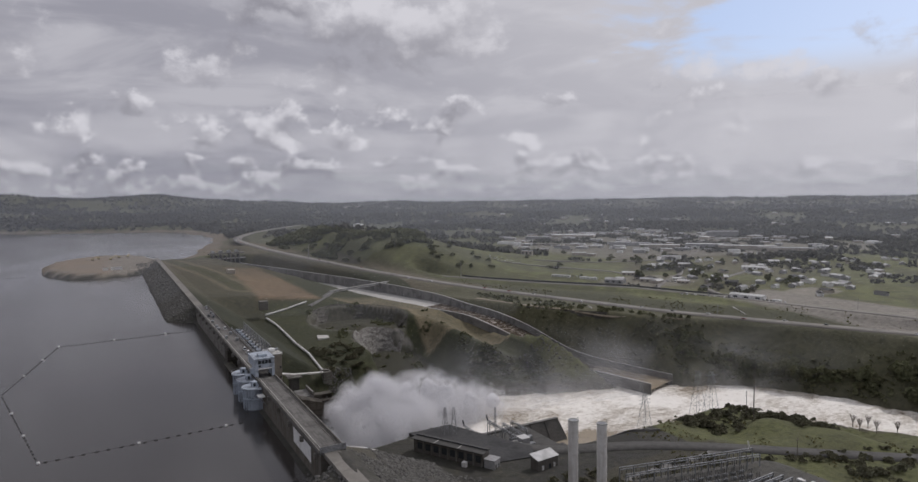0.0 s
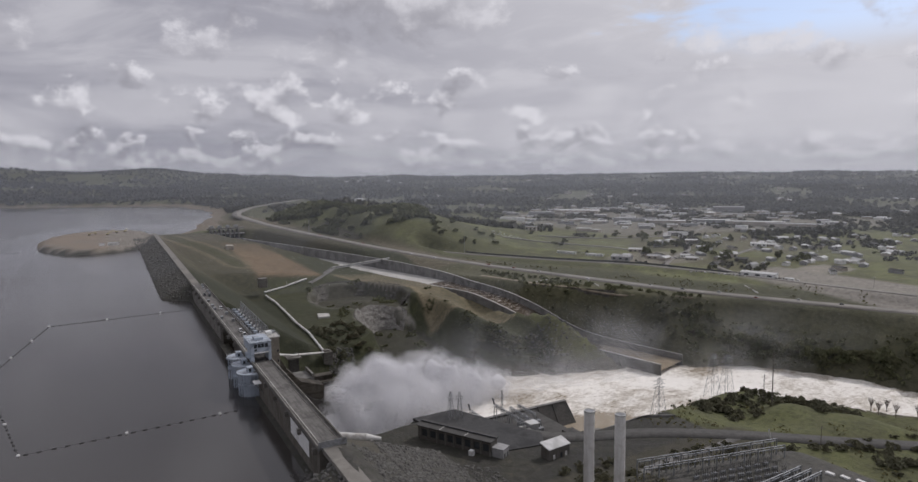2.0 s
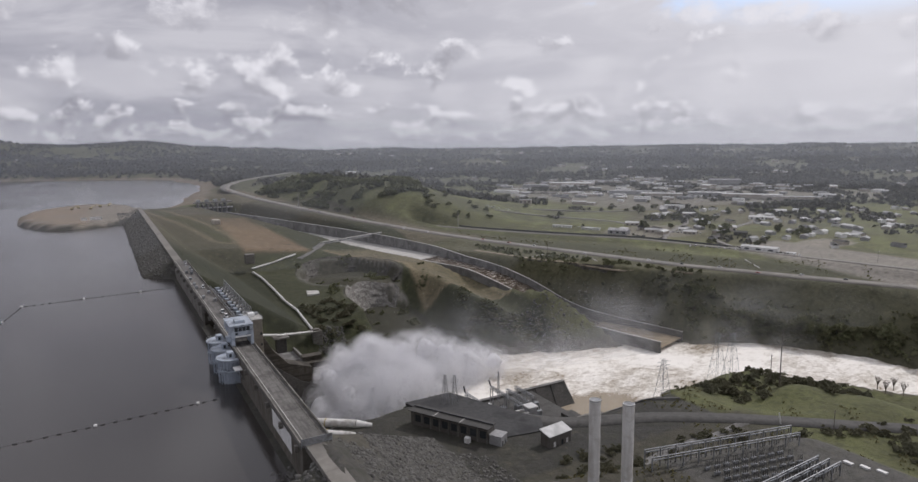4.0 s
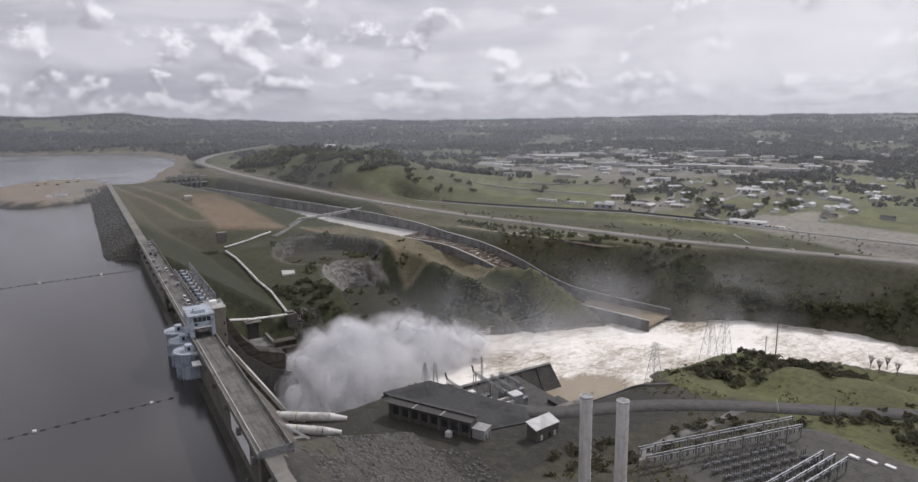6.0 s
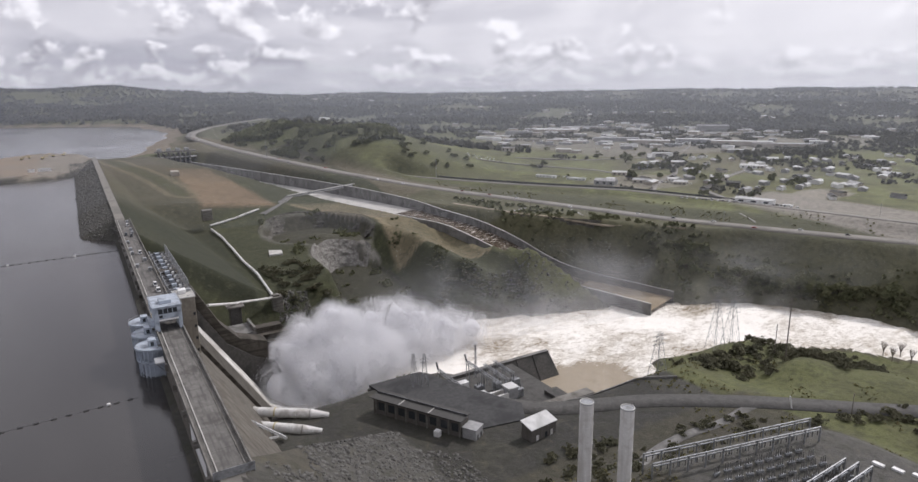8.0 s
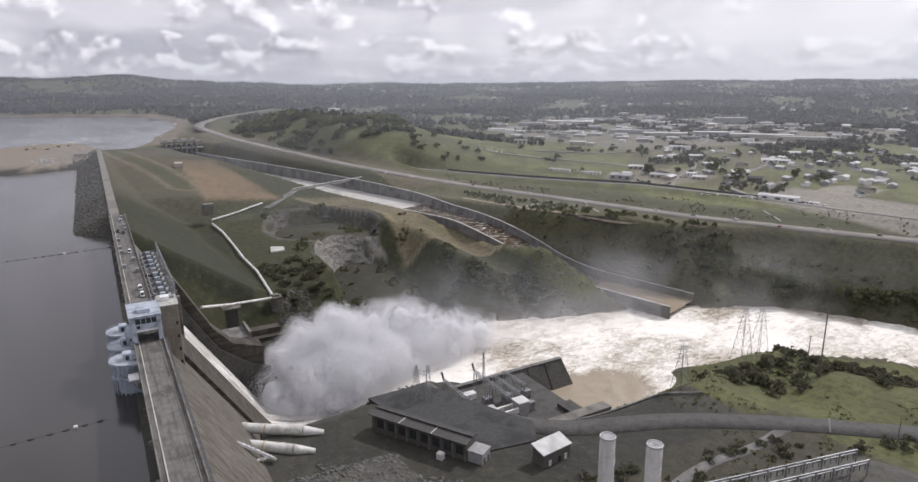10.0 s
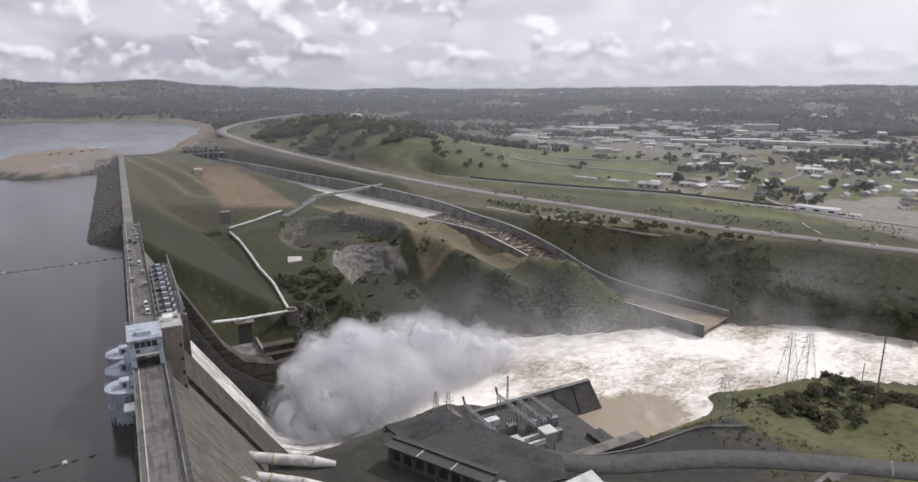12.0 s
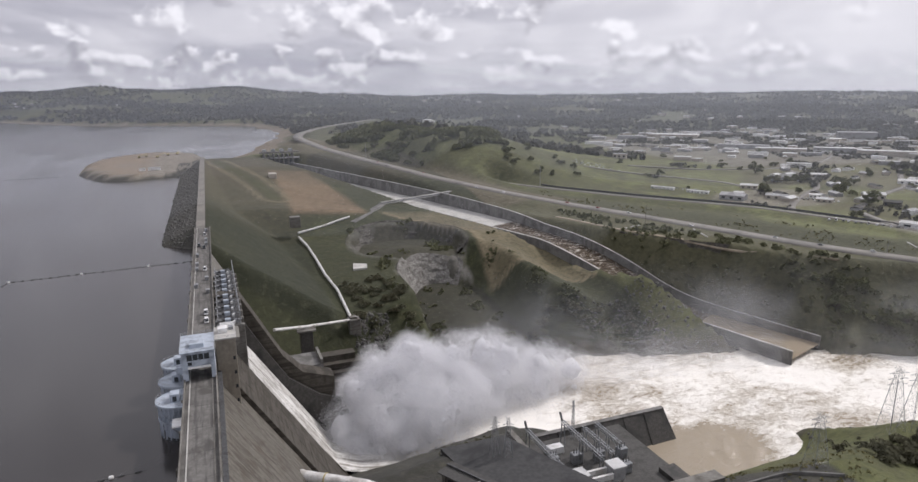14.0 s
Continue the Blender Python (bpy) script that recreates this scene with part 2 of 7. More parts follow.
def ground_material():
    """Colour comes from what grows or lies there and its painted shade (kept per vertex); grain, tufts and bare spots
    from noise.
    """
    m, t = material("grass_and_soil")
    p = place(t)
    vc = t.node("ShaderNodeVertexColor")
    vc.layer_name = "cover"
    c = vc.outputs["Color"]
    g1 = t.noise(p, 0.9, 6.0, 0.65)
    g2 = t.noise(p, 0.07, 5.0, 0.6, 0.5)
    g3 = t.noise(p, 0.012, 4.0, 0.6, 0.3)
    col = t.mix(t.math("MULTIPLY", t.span(g2, 0.42, 0.66), 0.45), c, t.mix(0.45, c, (0.055, 0.055, 0.026)))
    col = t.mix(t.math("MULTIPLY", t.span(g3, 0.46, 0.66), 0.22), col, t.mix(0.35, c, (0.13, 0.12, 0.06)))
    col = t.mix(t.math("MULTIPLY", t.span(g1, 0.46, 0.70), 0.50), col, t.mix(0.6, c, (0.035, 0.032, 0.02)))
    g4 = t.noise(p, 0.22, 5.0, 0.68, 0.4)
    col = t.mix(t.math("MULTIPLY", t.span(g4, 0.47, 0.62), 0.55), col, t.mix(0.75, c, (0.022, 0.025, 0.012)))
    col = t.mix(t.math("MULTIPLY", t.span(g4, 0.46, 0.34), 0.35), col, t.mix(0.5, c, (0.16, 0.145, 0.085)))
    finish(t, col, 0.95, t.math("ADD", t.math("ADD", g1, g4), t.math("MULTIPLY", g2, 3.0)), 0.7, 0.6)
    return m


GROUND = ground_material()


def lake_material():
    m, t = material("silty_lake_water")
    p = place(t)
    patches = t.noise(scaled(t, p, 0.004, 0.0015, 0.0), 1.0, 4.0, 0.6, 0.5)
    col = t.mix(t.span(patches, 0.40, 0.62), (0.034, 0.031, 0.029), (0.050, 0.046, 0.043))
    rough = t.math("ADD", 0.13, t.math("MULTIPLY", t.span(patches, 0.40, 0.66), 0.14))
    wave = t.noise(scaled(t, p, 1.0, 0.5, 1.0), 0.35, 5.0, 0.6)
    finish(t, col, rough, wave, 0.25, 0.12)
    return m


def river_material():
    m, t = material("foaming_river_water")
    p = place(t)
    vc = t.node("ShaderNodeVertexColor")
    vc.layer_name = "foam"
    c = vc.outputs["Color"]
    big = t.noise(scaled(t, p, 0.020, 0.034, 0.0), 1.0, 6.0, 0.66, 1.2)
    fine = t.noise(scaled(t, p, 0.16, 0.25, 0.0), 1.0, 6.0, 0.7, 1.0)
    f = t.math("ADD", t.math("MULTIPLY", big, 0.48), t.math("MULTIPLY", fine, 0.52))
    f = t.math("ADD", f, t.math("MULTIPLY", t.math("SUBTRACT", c, 0.5), 0.55))
    foam = t.span(f, 0.37, 0.62)
    col = t.mix(foam, (0.33, 0.275, 0.20), (0.88, 0.85, 0.79))
    rough = t.math("ADD", 0.22, t.math("MULTIPLY", foam, 0.6))
    finish(t, col, rough, t.math("ADD", fine, t.math("MULTIPLY", foam, 0.5)), 0.7, 0.8)
    return m


def chute_water_material():
    m, t = material("white_spill_water")
    p = place(t)
    s = t.noise(scaled(t, p, 0.03, 0.9, 0.03), 1.0, 6.0, 0.7, 0.4)
    s2 = t.noise(scaled(t, p, 0.2, 0.2, 0.2), 1.0, 5.0, 0.7)
    col = t.mix(t.span(t.math("ADD", t.math("MULTIPLY", s, 0.7), t.math("MULTIPLY", s2, 0.3)), 0.40, 0.60), (0.24, 0.22, 0.19), (0.74, 0.73, 0.70))
    finish(t, col, 0.55, s, 0.6, 0.5)
    return m


def thin_film_material():
    """Shallow water and foam running over concrete steps."""
    m, t = material("shallow_step_water")
    p = place(t)
    s = t.noise(p, 0.12, 5.0, 0.7)
    col = t.mix(t.span(t.noise(scaled(t, p, 0.10, 0.5, 0.5), 1.0, 5.0, 0.7), 0.52, 0.64), (0.105, 0.080, 0.056), (0.60, 0.57, 0.52))
    finish(t, col, 0.25, s, 0.3, 0.2)
    return m


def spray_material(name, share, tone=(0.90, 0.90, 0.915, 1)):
    """Fine water drops in the air: white, half of the light goes through; share below one lets the view through too,
    for sheets that imitate distance haze.
    """
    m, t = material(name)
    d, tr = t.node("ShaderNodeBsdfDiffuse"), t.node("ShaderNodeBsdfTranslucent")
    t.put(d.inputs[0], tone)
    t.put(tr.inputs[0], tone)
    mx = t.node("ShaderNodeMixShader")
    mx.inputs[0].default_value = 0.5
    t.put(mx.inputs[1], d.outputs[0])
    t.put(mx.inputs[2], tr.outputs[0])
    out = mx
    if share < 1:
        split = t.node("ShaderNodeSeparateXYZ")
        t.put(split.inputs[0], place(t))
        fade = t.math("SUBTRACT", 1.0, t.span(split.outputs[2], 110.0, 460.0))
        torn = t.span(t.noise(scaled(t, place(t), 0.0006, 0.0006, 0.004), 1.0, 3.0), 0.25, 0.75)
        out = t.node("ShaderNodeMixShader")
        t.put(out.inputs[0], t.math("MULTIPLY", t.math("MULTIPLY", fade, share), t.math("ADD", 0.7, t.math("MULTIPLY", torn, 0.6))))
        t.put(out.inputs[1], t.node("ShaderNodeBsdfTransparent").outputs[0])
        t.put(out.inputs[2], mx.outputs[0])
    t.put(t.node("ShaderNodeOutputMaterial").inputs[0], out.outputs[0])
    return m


SPRAY = spray_material("spray", 1.0)
LAKE, RIVER, CHUTEWATER, FILM = lake_material(), river_material(), chute_water_material(), thin_film_material()



# ---- mesh helpers ----
def box(bm, x0, x1, y0, y1, z0, z1):
    v = [bm.verts.new((x, y, z)) for z in (z0, z1) for x, y in ((x0, y0), (x1, y0), (x1, y1), (x0, y1))]
    for f in ((3, 2, 1, 0), (4, 5, 6, 7), (0, 1, 5, 4), (1, 2, 6, 5), (2, 3, 7, 6), (3, 0, 4, 7)):
        bm.faces.new([v[i] for i in f])
    return v


def bar(bm, a, b, r, sides=6, r2=None):
    """A round bar from a to b."""
    a, b = Vector(a), Vector(b)
    d = (b - a).normalized()
    u = d.orthogonal().normalized()
    n = d.cross(u)
    rings = []
    for c, rad in ((a, r), (b, r if r2 is None else r2)):
        rings.append([bm.verts.new(c + rad * (math.cos(k * 2 * math.pi / sides) * u + math.sin(k * 2 * math.pi / sides) * n)) for k in range(sides)])
    for k in range(sides):
        bm.faces.new((rings[0][k], rings[0][(k + 1) % sides], rings[1][(k + 1) % sides], rings[1][k]))
    bm.faces.new(rings[0][::-1])
    bm.faces.new(rings[1])


def beam(bm, a, b, wide, high):
    """A straight beam of rectangular section from a to b, its top side up."""
    a, b = Vector(a), Vector(b)
    d = (b - a).normalized()
    s = d.cross(Vector((0, 0, 1)))
    s = s.normalized() if s.length > 1e-4 else Vector((1, 0, 0))
    n = s.cross(d)
    ends = [[bm.verts.new(c + i * s * wide / 2 + j * n * high / 2) for i, j in ((-1, -1), (1, -1), (1, 1), (-1, 1))] for c in (a, b)]
    for k in range(4):
        bm.faces.new((ends[0][k], ends[0][(k + 1) % 4], ends[1][(k + 1) % 4], ends[1][k]))
    bm.faces.new(ends[0][::-1])
    bm.faces.new(ends[1])


def prism(bm, outline, y0, y1):
    """An outline in x and z, drawn out along y."""
    a = [bm.verts.new((x, y0, z)) for x, z in outline]
    b = [bm.verts.new((x, y1, z)) for x, z in outline]
    n = len(outline)
    for k in range(n):
        bm.faces.new((a[k], a[(k + 1) % n], b[(k + 1) % n], b[k]))
    bm.faces.new(a[::-1])
    bm.faces.new(b)


def upright(bm, outline, z0, z1):
    """An outline in x and y, drawn up from z0 to z1 (numbers, or one height per corner)."""
    n = len(outline)
    lo = z0 if isinstance(z0, (list, tuple)) else [z0] * n
    hi = z1 if isinstance(z1, (list, tuple)) else [z1] * n
    a = [bm.verts.new((x, y, z)) for (x, y), z in zip(outline, lo)]
    b = [bm.verts.new((x, y, z)) for (x, y), z in zip(outline, hi)]
    for k in range(n):
        bm.faces.new((a[k], a[(k + 1) % n], b[(k + 1) % n], b[k]))
    bm.faces.new(a[::-1])
    bm.faces.new(b)


def mesh_of(name, bm, mat, smooth=False, bevel=0.0):
    bmesh.ops.recalc_face_normals(bm, faces=bm.faces)
    if bevel:
        bmesh.ops.bevel(bm, geom=list(bm.edges), offset=bevel, segments=1, affect="EDGES")
    me = bpy.data.meshes.new(name)
    bm.to_mesh(me)
    bm.free()
    me.materials.append(mat)
    if smooth:
        me.shade_smooth()
    return me


def thing(name, label, category, at=(0, 0, 0), turn=0.0, group="", kind=""):
    ob = new(name)
    ob.matrix_world = pose(*at, 0, 0, turn)
    return tagged(ob, label, category, group, kind)


def part(name, bm, mat, parent, label="", smooth=False, bevel=0.0):
    me = bm if isinstance(bm, bpy.types.Mesh) else mesh_of(name, bm, mat, smooth, bevel)
    ob = new(name, me)
    ob.parent = parent
    if label:
        tagged(ob, label)
    return ob


def boxes(*rows):
    bm = bmesh.new()
    for r in rows:
        box(bm, *r)
    return bm


def from_arrays(name, verts, faces, mat, smooth=False):
    """faces: an (n, 3) or (n, 4) array."""
    me = bpy.data.meshes.new(name)
    verts, faces = np.asarray(verts, np.float32), np.asarray(faces, np.int32)
    k = faces.shape[1]
    me.vertices.add(len(verts))
    me.vertices.foreach_set("co", verts.ravel())
    me.loops.add(faces.size)
    me.loops.foreach_set("vertex_index", faces.ravel())
    me.polygons.add(len(faces))
    me.polygons.foreach_set("loop_start", np.arange(0, faces.size, k, dtype=np.int32))
    me.update(calc_edges=True)
    me.materials.append(mat)
    if smooth:
        me.shade_smooth()
    return me


# ---- the lie of the land ----
def smooth(a, lo, hi):
    k = np.clip((a - lo) / (hi - lo), 0, 1)
    return k * k * (3 - 2 * k)


def along(x, y, pts):
    """Distance to a line of points (x, y, value...), the values at the nearest place, and the side (positive: to its left)."""
    best = np.full(np.shape(x), 1e9)
    vals = [np.zeros(np.shape(x)) for _ in pts[0][2:]]
    side = np.zeros(np.shape(x))
    for p, q in zip(pts, pts[1:]):
        ex, ey = q[0] - p[0], q[1] - p[1]
        k = np.clip(((x - p[0]) * ex + (y - p[1]) * ey) / (ex * ex + ey * ey), 0, 1)
        d = np.hypot(x - p[0] - k * ex, y - p[1] - k * ey)
        near = d < best
        best = np.where(near, d, best)
        side = np.where(near, np.sign(ex * (y - p[1]) - ey * (x - p[0])), side)
        for i, v in enumerate(vals):
            vals[i] = np.where(near, p[2 + i] + k * (q[2 + i] - p[2 + i]), v)
    return best, vals, side


def waves(x, y, size, seed=0.0):
    """Gentle rolling relief of about unit height."""
    a = np.sin(x / size + 1.3 * np.sin(y / size * 0.7 + seed) + seed) * np.cos(y / size * 1.1 + 0.9 * np.sin(x / size * 0.6 + 2 * seed))
    b = np.sin(x / size * 2.3 - y / size * 1.7 + 3 * seed + np.sin(y / size * 1.9))
    return a * 0.7 + b * 0.3


LAKE_Z, CREST = 85.6, 100.0
RIVER_LINE = [(40, 398, 42), (170, 425, 50), (260, 386, 58), (390, 345, 57), (470, 308, 50), (512, 258, 40), (530, 200, 36), (560, 100, 38), (600, -60, 40), (700, -400, 45), (1100, -1200, 50)]
BAY_LINE = [(205, 306, 24), (300, 310, 26)]
ROAD_LINE = [(620, 2500, 98), (420, 2150, 100), (300, 1880, 103), (225, 1650, 105), (198, 1500, 106), (196, 1400, 106), (215, 1230, 100), (255, 1077, 92), (310, 900, 82), (365, 790, 73), (420, 712, 65), (473, 604, 61), (526, 460, 59), (583, 350, 58), (650, 230, 57), (760, 60, 56), (900, -120, 56), (1500, -700, 56)]
FRONT_LINE = [(405, 900, 70), (461, 818, 67), (516, 728, 66), (599, 605, 66), (636, 481, 66), (655, 384, 66), (690, 250, 65), (770, 60, 64)]
CHUTE_LINE = [(128, 1225, 65), (190, 1040, 63), (245, 880, 60.5), (285, 760, 57.5), (312, 690, 54.5), (343, 603, 46), (356, 551, 36), (369, 515, 24), (383, 490, 10), (400, 465, 2.5), (426, 380, 0)]
PLANT_ROAD = [(14, 262, 47), (60, 268, 44.3), (80, 300, 44.2), (135, 262, 44), (160, 225, 44), (215, 205, 44), (262, 172, 44), (300, 140, 43.5), (345, 105, 43), (420, 50, 42)]
SHORE_Y = [-5000, 1180, 1300, 1434, 1700, 1990, 2100, 2535, 2712, 2960, 3500, 5000]
SHORE_X = [4, 4, 60, 108, 165, 215, 215, 169, -94, -462, -835, -2600]


def height(x, y):
    x, y = np.asarray(x, float), np.asarray(y, float)
    d = np.hypot(x - 0, y - 0)
    # plain and its far rise
    h = 62 + 2.5 * waves(x, y, 160, 0.4) * smooth(d, 600, 1200)
    h = h + 104 * smooth(d, 2100, 5100) ** 1.15 + smooth(d, 1900, 3200) * (4 * waves(x, y, 520, 1.1) + 3 * waves(x, y, 190, 2.0))
    # upland beside the lake
    up = smooth(-x, -900, -330) * smooth(y, 820, 1080)
    h = h + up * 31 * (1 - smooth(d, 2600, 4600))
    for cx, cy, a, sx, sy in ((350, 1290, 34, 95, 150), (425, 1030, 40, 105, 150), (490, 1450, 42, 150, 150), (560, 1150, 16, 130, 160)):
        h = h + a * np.exp(-(((x - cx) / sx) ** 2 + ((y - cy) / sy) ** 2))
    # hills beyond the lake
    for cx, cy, a, sx, sy in ((120, 4560, 74, 400, 420), (-520, 4480, 78, 380, 430), (-1250, 4300, 72, 480, 430), (-1900, 4000, 74, 500, 420), (-300, 3700, 14, 420, 200), (700, 4750, 28, 300, 200), (1080, 4700, 16, 160, 160), (1900, 4450, 12, 260, 200)):
        h = h + a * np.exp(-(((x - cx) / sx) ** 2 + ((y - cy) / sy) ** 2)) * (1 + 0.22 * waves(x, y, 290, 0.7) + 0.10 * waves(x, y, 120, 1.9))
    # ground between the wing dam and the new spillway
    g1 = np.interp(y, [380, 470, 577, 678, 712, 745, 860, 1000, 1200, 1400], [20, 36, 48, 58, 64, 79, 86, 92, 96, 98])
    g2 = np.interp(y, [400, 440, 476, 560, 650, 800, 1000, 1200], [6, 22, 53, 58, 60, 66, 78, 92])
    k = np.clip((x - 100) / 150, -0.2, 1)
    g2 = g2 - 27 * smooth(x, 250, 325) * (1 - smooth(y, 560, 640))
    g = g1 * (1 - k) + g2 * k + 1.2 * waves(x, y, 28, 0.2)
    inner = smooth(y, 380, 400) * (1 - smooth(y, 1150, 1300)) * (1 - smooth(x, 300, 360))
    h = h * (1 - inner) + g * inner
    # old quarry: two bowls with steep rims
    edge = 5.0 * waves(x, y, 17, 0.9)
    r1 = np.hypot((x - 203) / 41, np.maximum(y - 552, 0) / 55) + edge / 60
    r2 = np.hypot(x - 192, (y - 650) * 0.95) + edge
    floor1 = 17 + 0.10 * (y - 530) + waves(x, y, 20, 1.4)
    floor2 = 46 + 8 * np.exp(-(((x - 183) / 30) ** 2 + ((y - 628) / 26) ** 2)) + waves(x, y, 18, 0.3)
    h = np.where(y > 400, h + (np.minimum(h, floor2) - h) * (1 - smooth(r2, 50, 58)), h)
    h = np.where(y > 400, h + (np.minimum(h, floor1) - h) * (1 - smooth(r1, 0.97 - 0.1 * (x > 218), 1.12 + 0.55 * smooth(x, 218, 243))), h)
    # slope below the road
    near_side = 44 - 9 * smooth(x, 255, 300) * smooth(y, 150, 205) + 8 * np.exp(-(((x - 326) / 22) ** 2 + ((y - 190) / 16) ** 2))
    near_side = near_side - 34 * smooth(x, 345, 420) + 0.6 * waves(x, y, 22, 0.6) * smooth(x, 120, 220)
    near_side = near_side + 14 * (1 - smooth(y + 0.22 * (x - 118), 150, 182)) * (1 - smooth(x, 235, 275))
    dr, (half,), side = along(x, y, RIVER_LINE)
    h = np.where((side < 0) & (y < 420), near_side, h)
    # right wing embankment with its rounded end, both slopes
    wing = np.minimum(CREST - np.maximum(x - 9, 0) * 0.66, CREST - np.maximum(y - 168, 0) * 0.72)
    h = np.where((y < 330) & (x > -2), np.maximum(h, wing + 0.5 * waves(x, y, 9, 0.8)), h)
    # left wing embankment
    wing = CREST - np.maximum(x - 8, 0) / 1.52 - np.maximum(405 - y, 0) * 1.5 - np.maximum(x - 30 - 0.62 * (y - 405), 0) * 1.6 * (y < 500)
    h = np.where((y > 380) & (y < 1260) & (x > -2), np.maximum(h, np.where(y < 1150, wing, h)), h)
    # roads cut into the ground
    dd, (z,), _ = along(x, y, ROAD_LINE)
    h = z + (h - z) * smooth(dd, 17, 52)
    dd, (z,), _ = along(x, y, FRONT_LINE)
    h = z + (h - z) * smooth(dd, 8, 26)
    dd, (z,), _ = along(x, y, PLANT_ROAD)
    h = np.where(y < 330, z + (h - z) * smooth(dd, 8, 18), h)
    # power house pit and tailrace
    pit = np.maximum(np.maximum(148 - x, x - 222), np.maximum(254 - y, y - 345))
    h = h + (np.minimum(h, 17) - h) * (1 - smooth(pit, 0, 9))
    # river valley
    gap = dr - half + 3 * waves(x, y, 14, 0.5)
    bank = np.where(side > 0, 1.15 * gap, 0.62 * gap)
    bank = np.where((x > 440) & (side > 0), 0.95 * gap, bank)
    h = np.where(gap > 0, np.minimum(h, np.maximum(bank, 0.5)), np.minimum(h, -4.0))
    db, (half,), _ = along(x, y, BAY_LINE)
    h = np.minimum(h, np.maximum(0.75 * (db - half), -4))
    dd, (z,), _ = along(x, y, ROAD_LINE)
    h = np.where((y < 800) & (x > 400), np.maximum(h, z - 0.4 - np.maximum(dd - 14, 0) * 1.15), h)
    # new spillway trench
    dd, (z,), side = along(x, y, CHUTE_LINE)
    trench = z - 1.0 + np.maximum(dd - 28, 0) * 2.2
    h = np.where((y > 380) & (y < 1240), np.minimum(h, trench), h)
    # lake basin
    sx = np.interp(y, SHORE_Y, SHORE_X)
    off = sx - x + 14 * waves(x, y, 60, 0.3) * smooth(y, 1300, 1500)
    shore = LAKE_Z + 0.8 - 0.12 * off
    h = np.where(off > 0, np.clip(shore, 60, None), h)
    h = np.where((off <= 0) & (off > -160) & (y > 1200), np.minimum(h, LAKE_Z + 1.2 - 0.16 * off + np.where(dd > 0, 0, 0)), h)
    # upstream riprap slopes, berm along the left wing, work platform in the lake
    rip = np.where(y < 172, CREST - 1.5 - np.maximum(1 - x, 0) * 0.55 - np.maximum(y - 150, 0) * 0.9, -9)
    rip = np.maximum(rip, np.where((y > 566) & (y < 1185) & (x < 5), np.where(x > -25, CREST - 1.2 + x * 0.47, 87.2 + 1.1 * (x + 25)) - np.maximum(592 - y, 0) * 0.5, -9))
    h = np.where(x < 5, np.maximum(h, np.minimum(rip, CREST - 1)), h)
    pr = np.hypot((x + 82) / 92, (y - 1225) / 195) + 0.05 * waves(x, y, 40, 0.2)
    plat = 93.0 + 0.4 * waves(x, y, 30, 1.0) - np.maximum(pr - 0.94, 0) * 85
    h = np.where((x < 8) & (y > 950), np.maximum(h, plat), h)
    return h


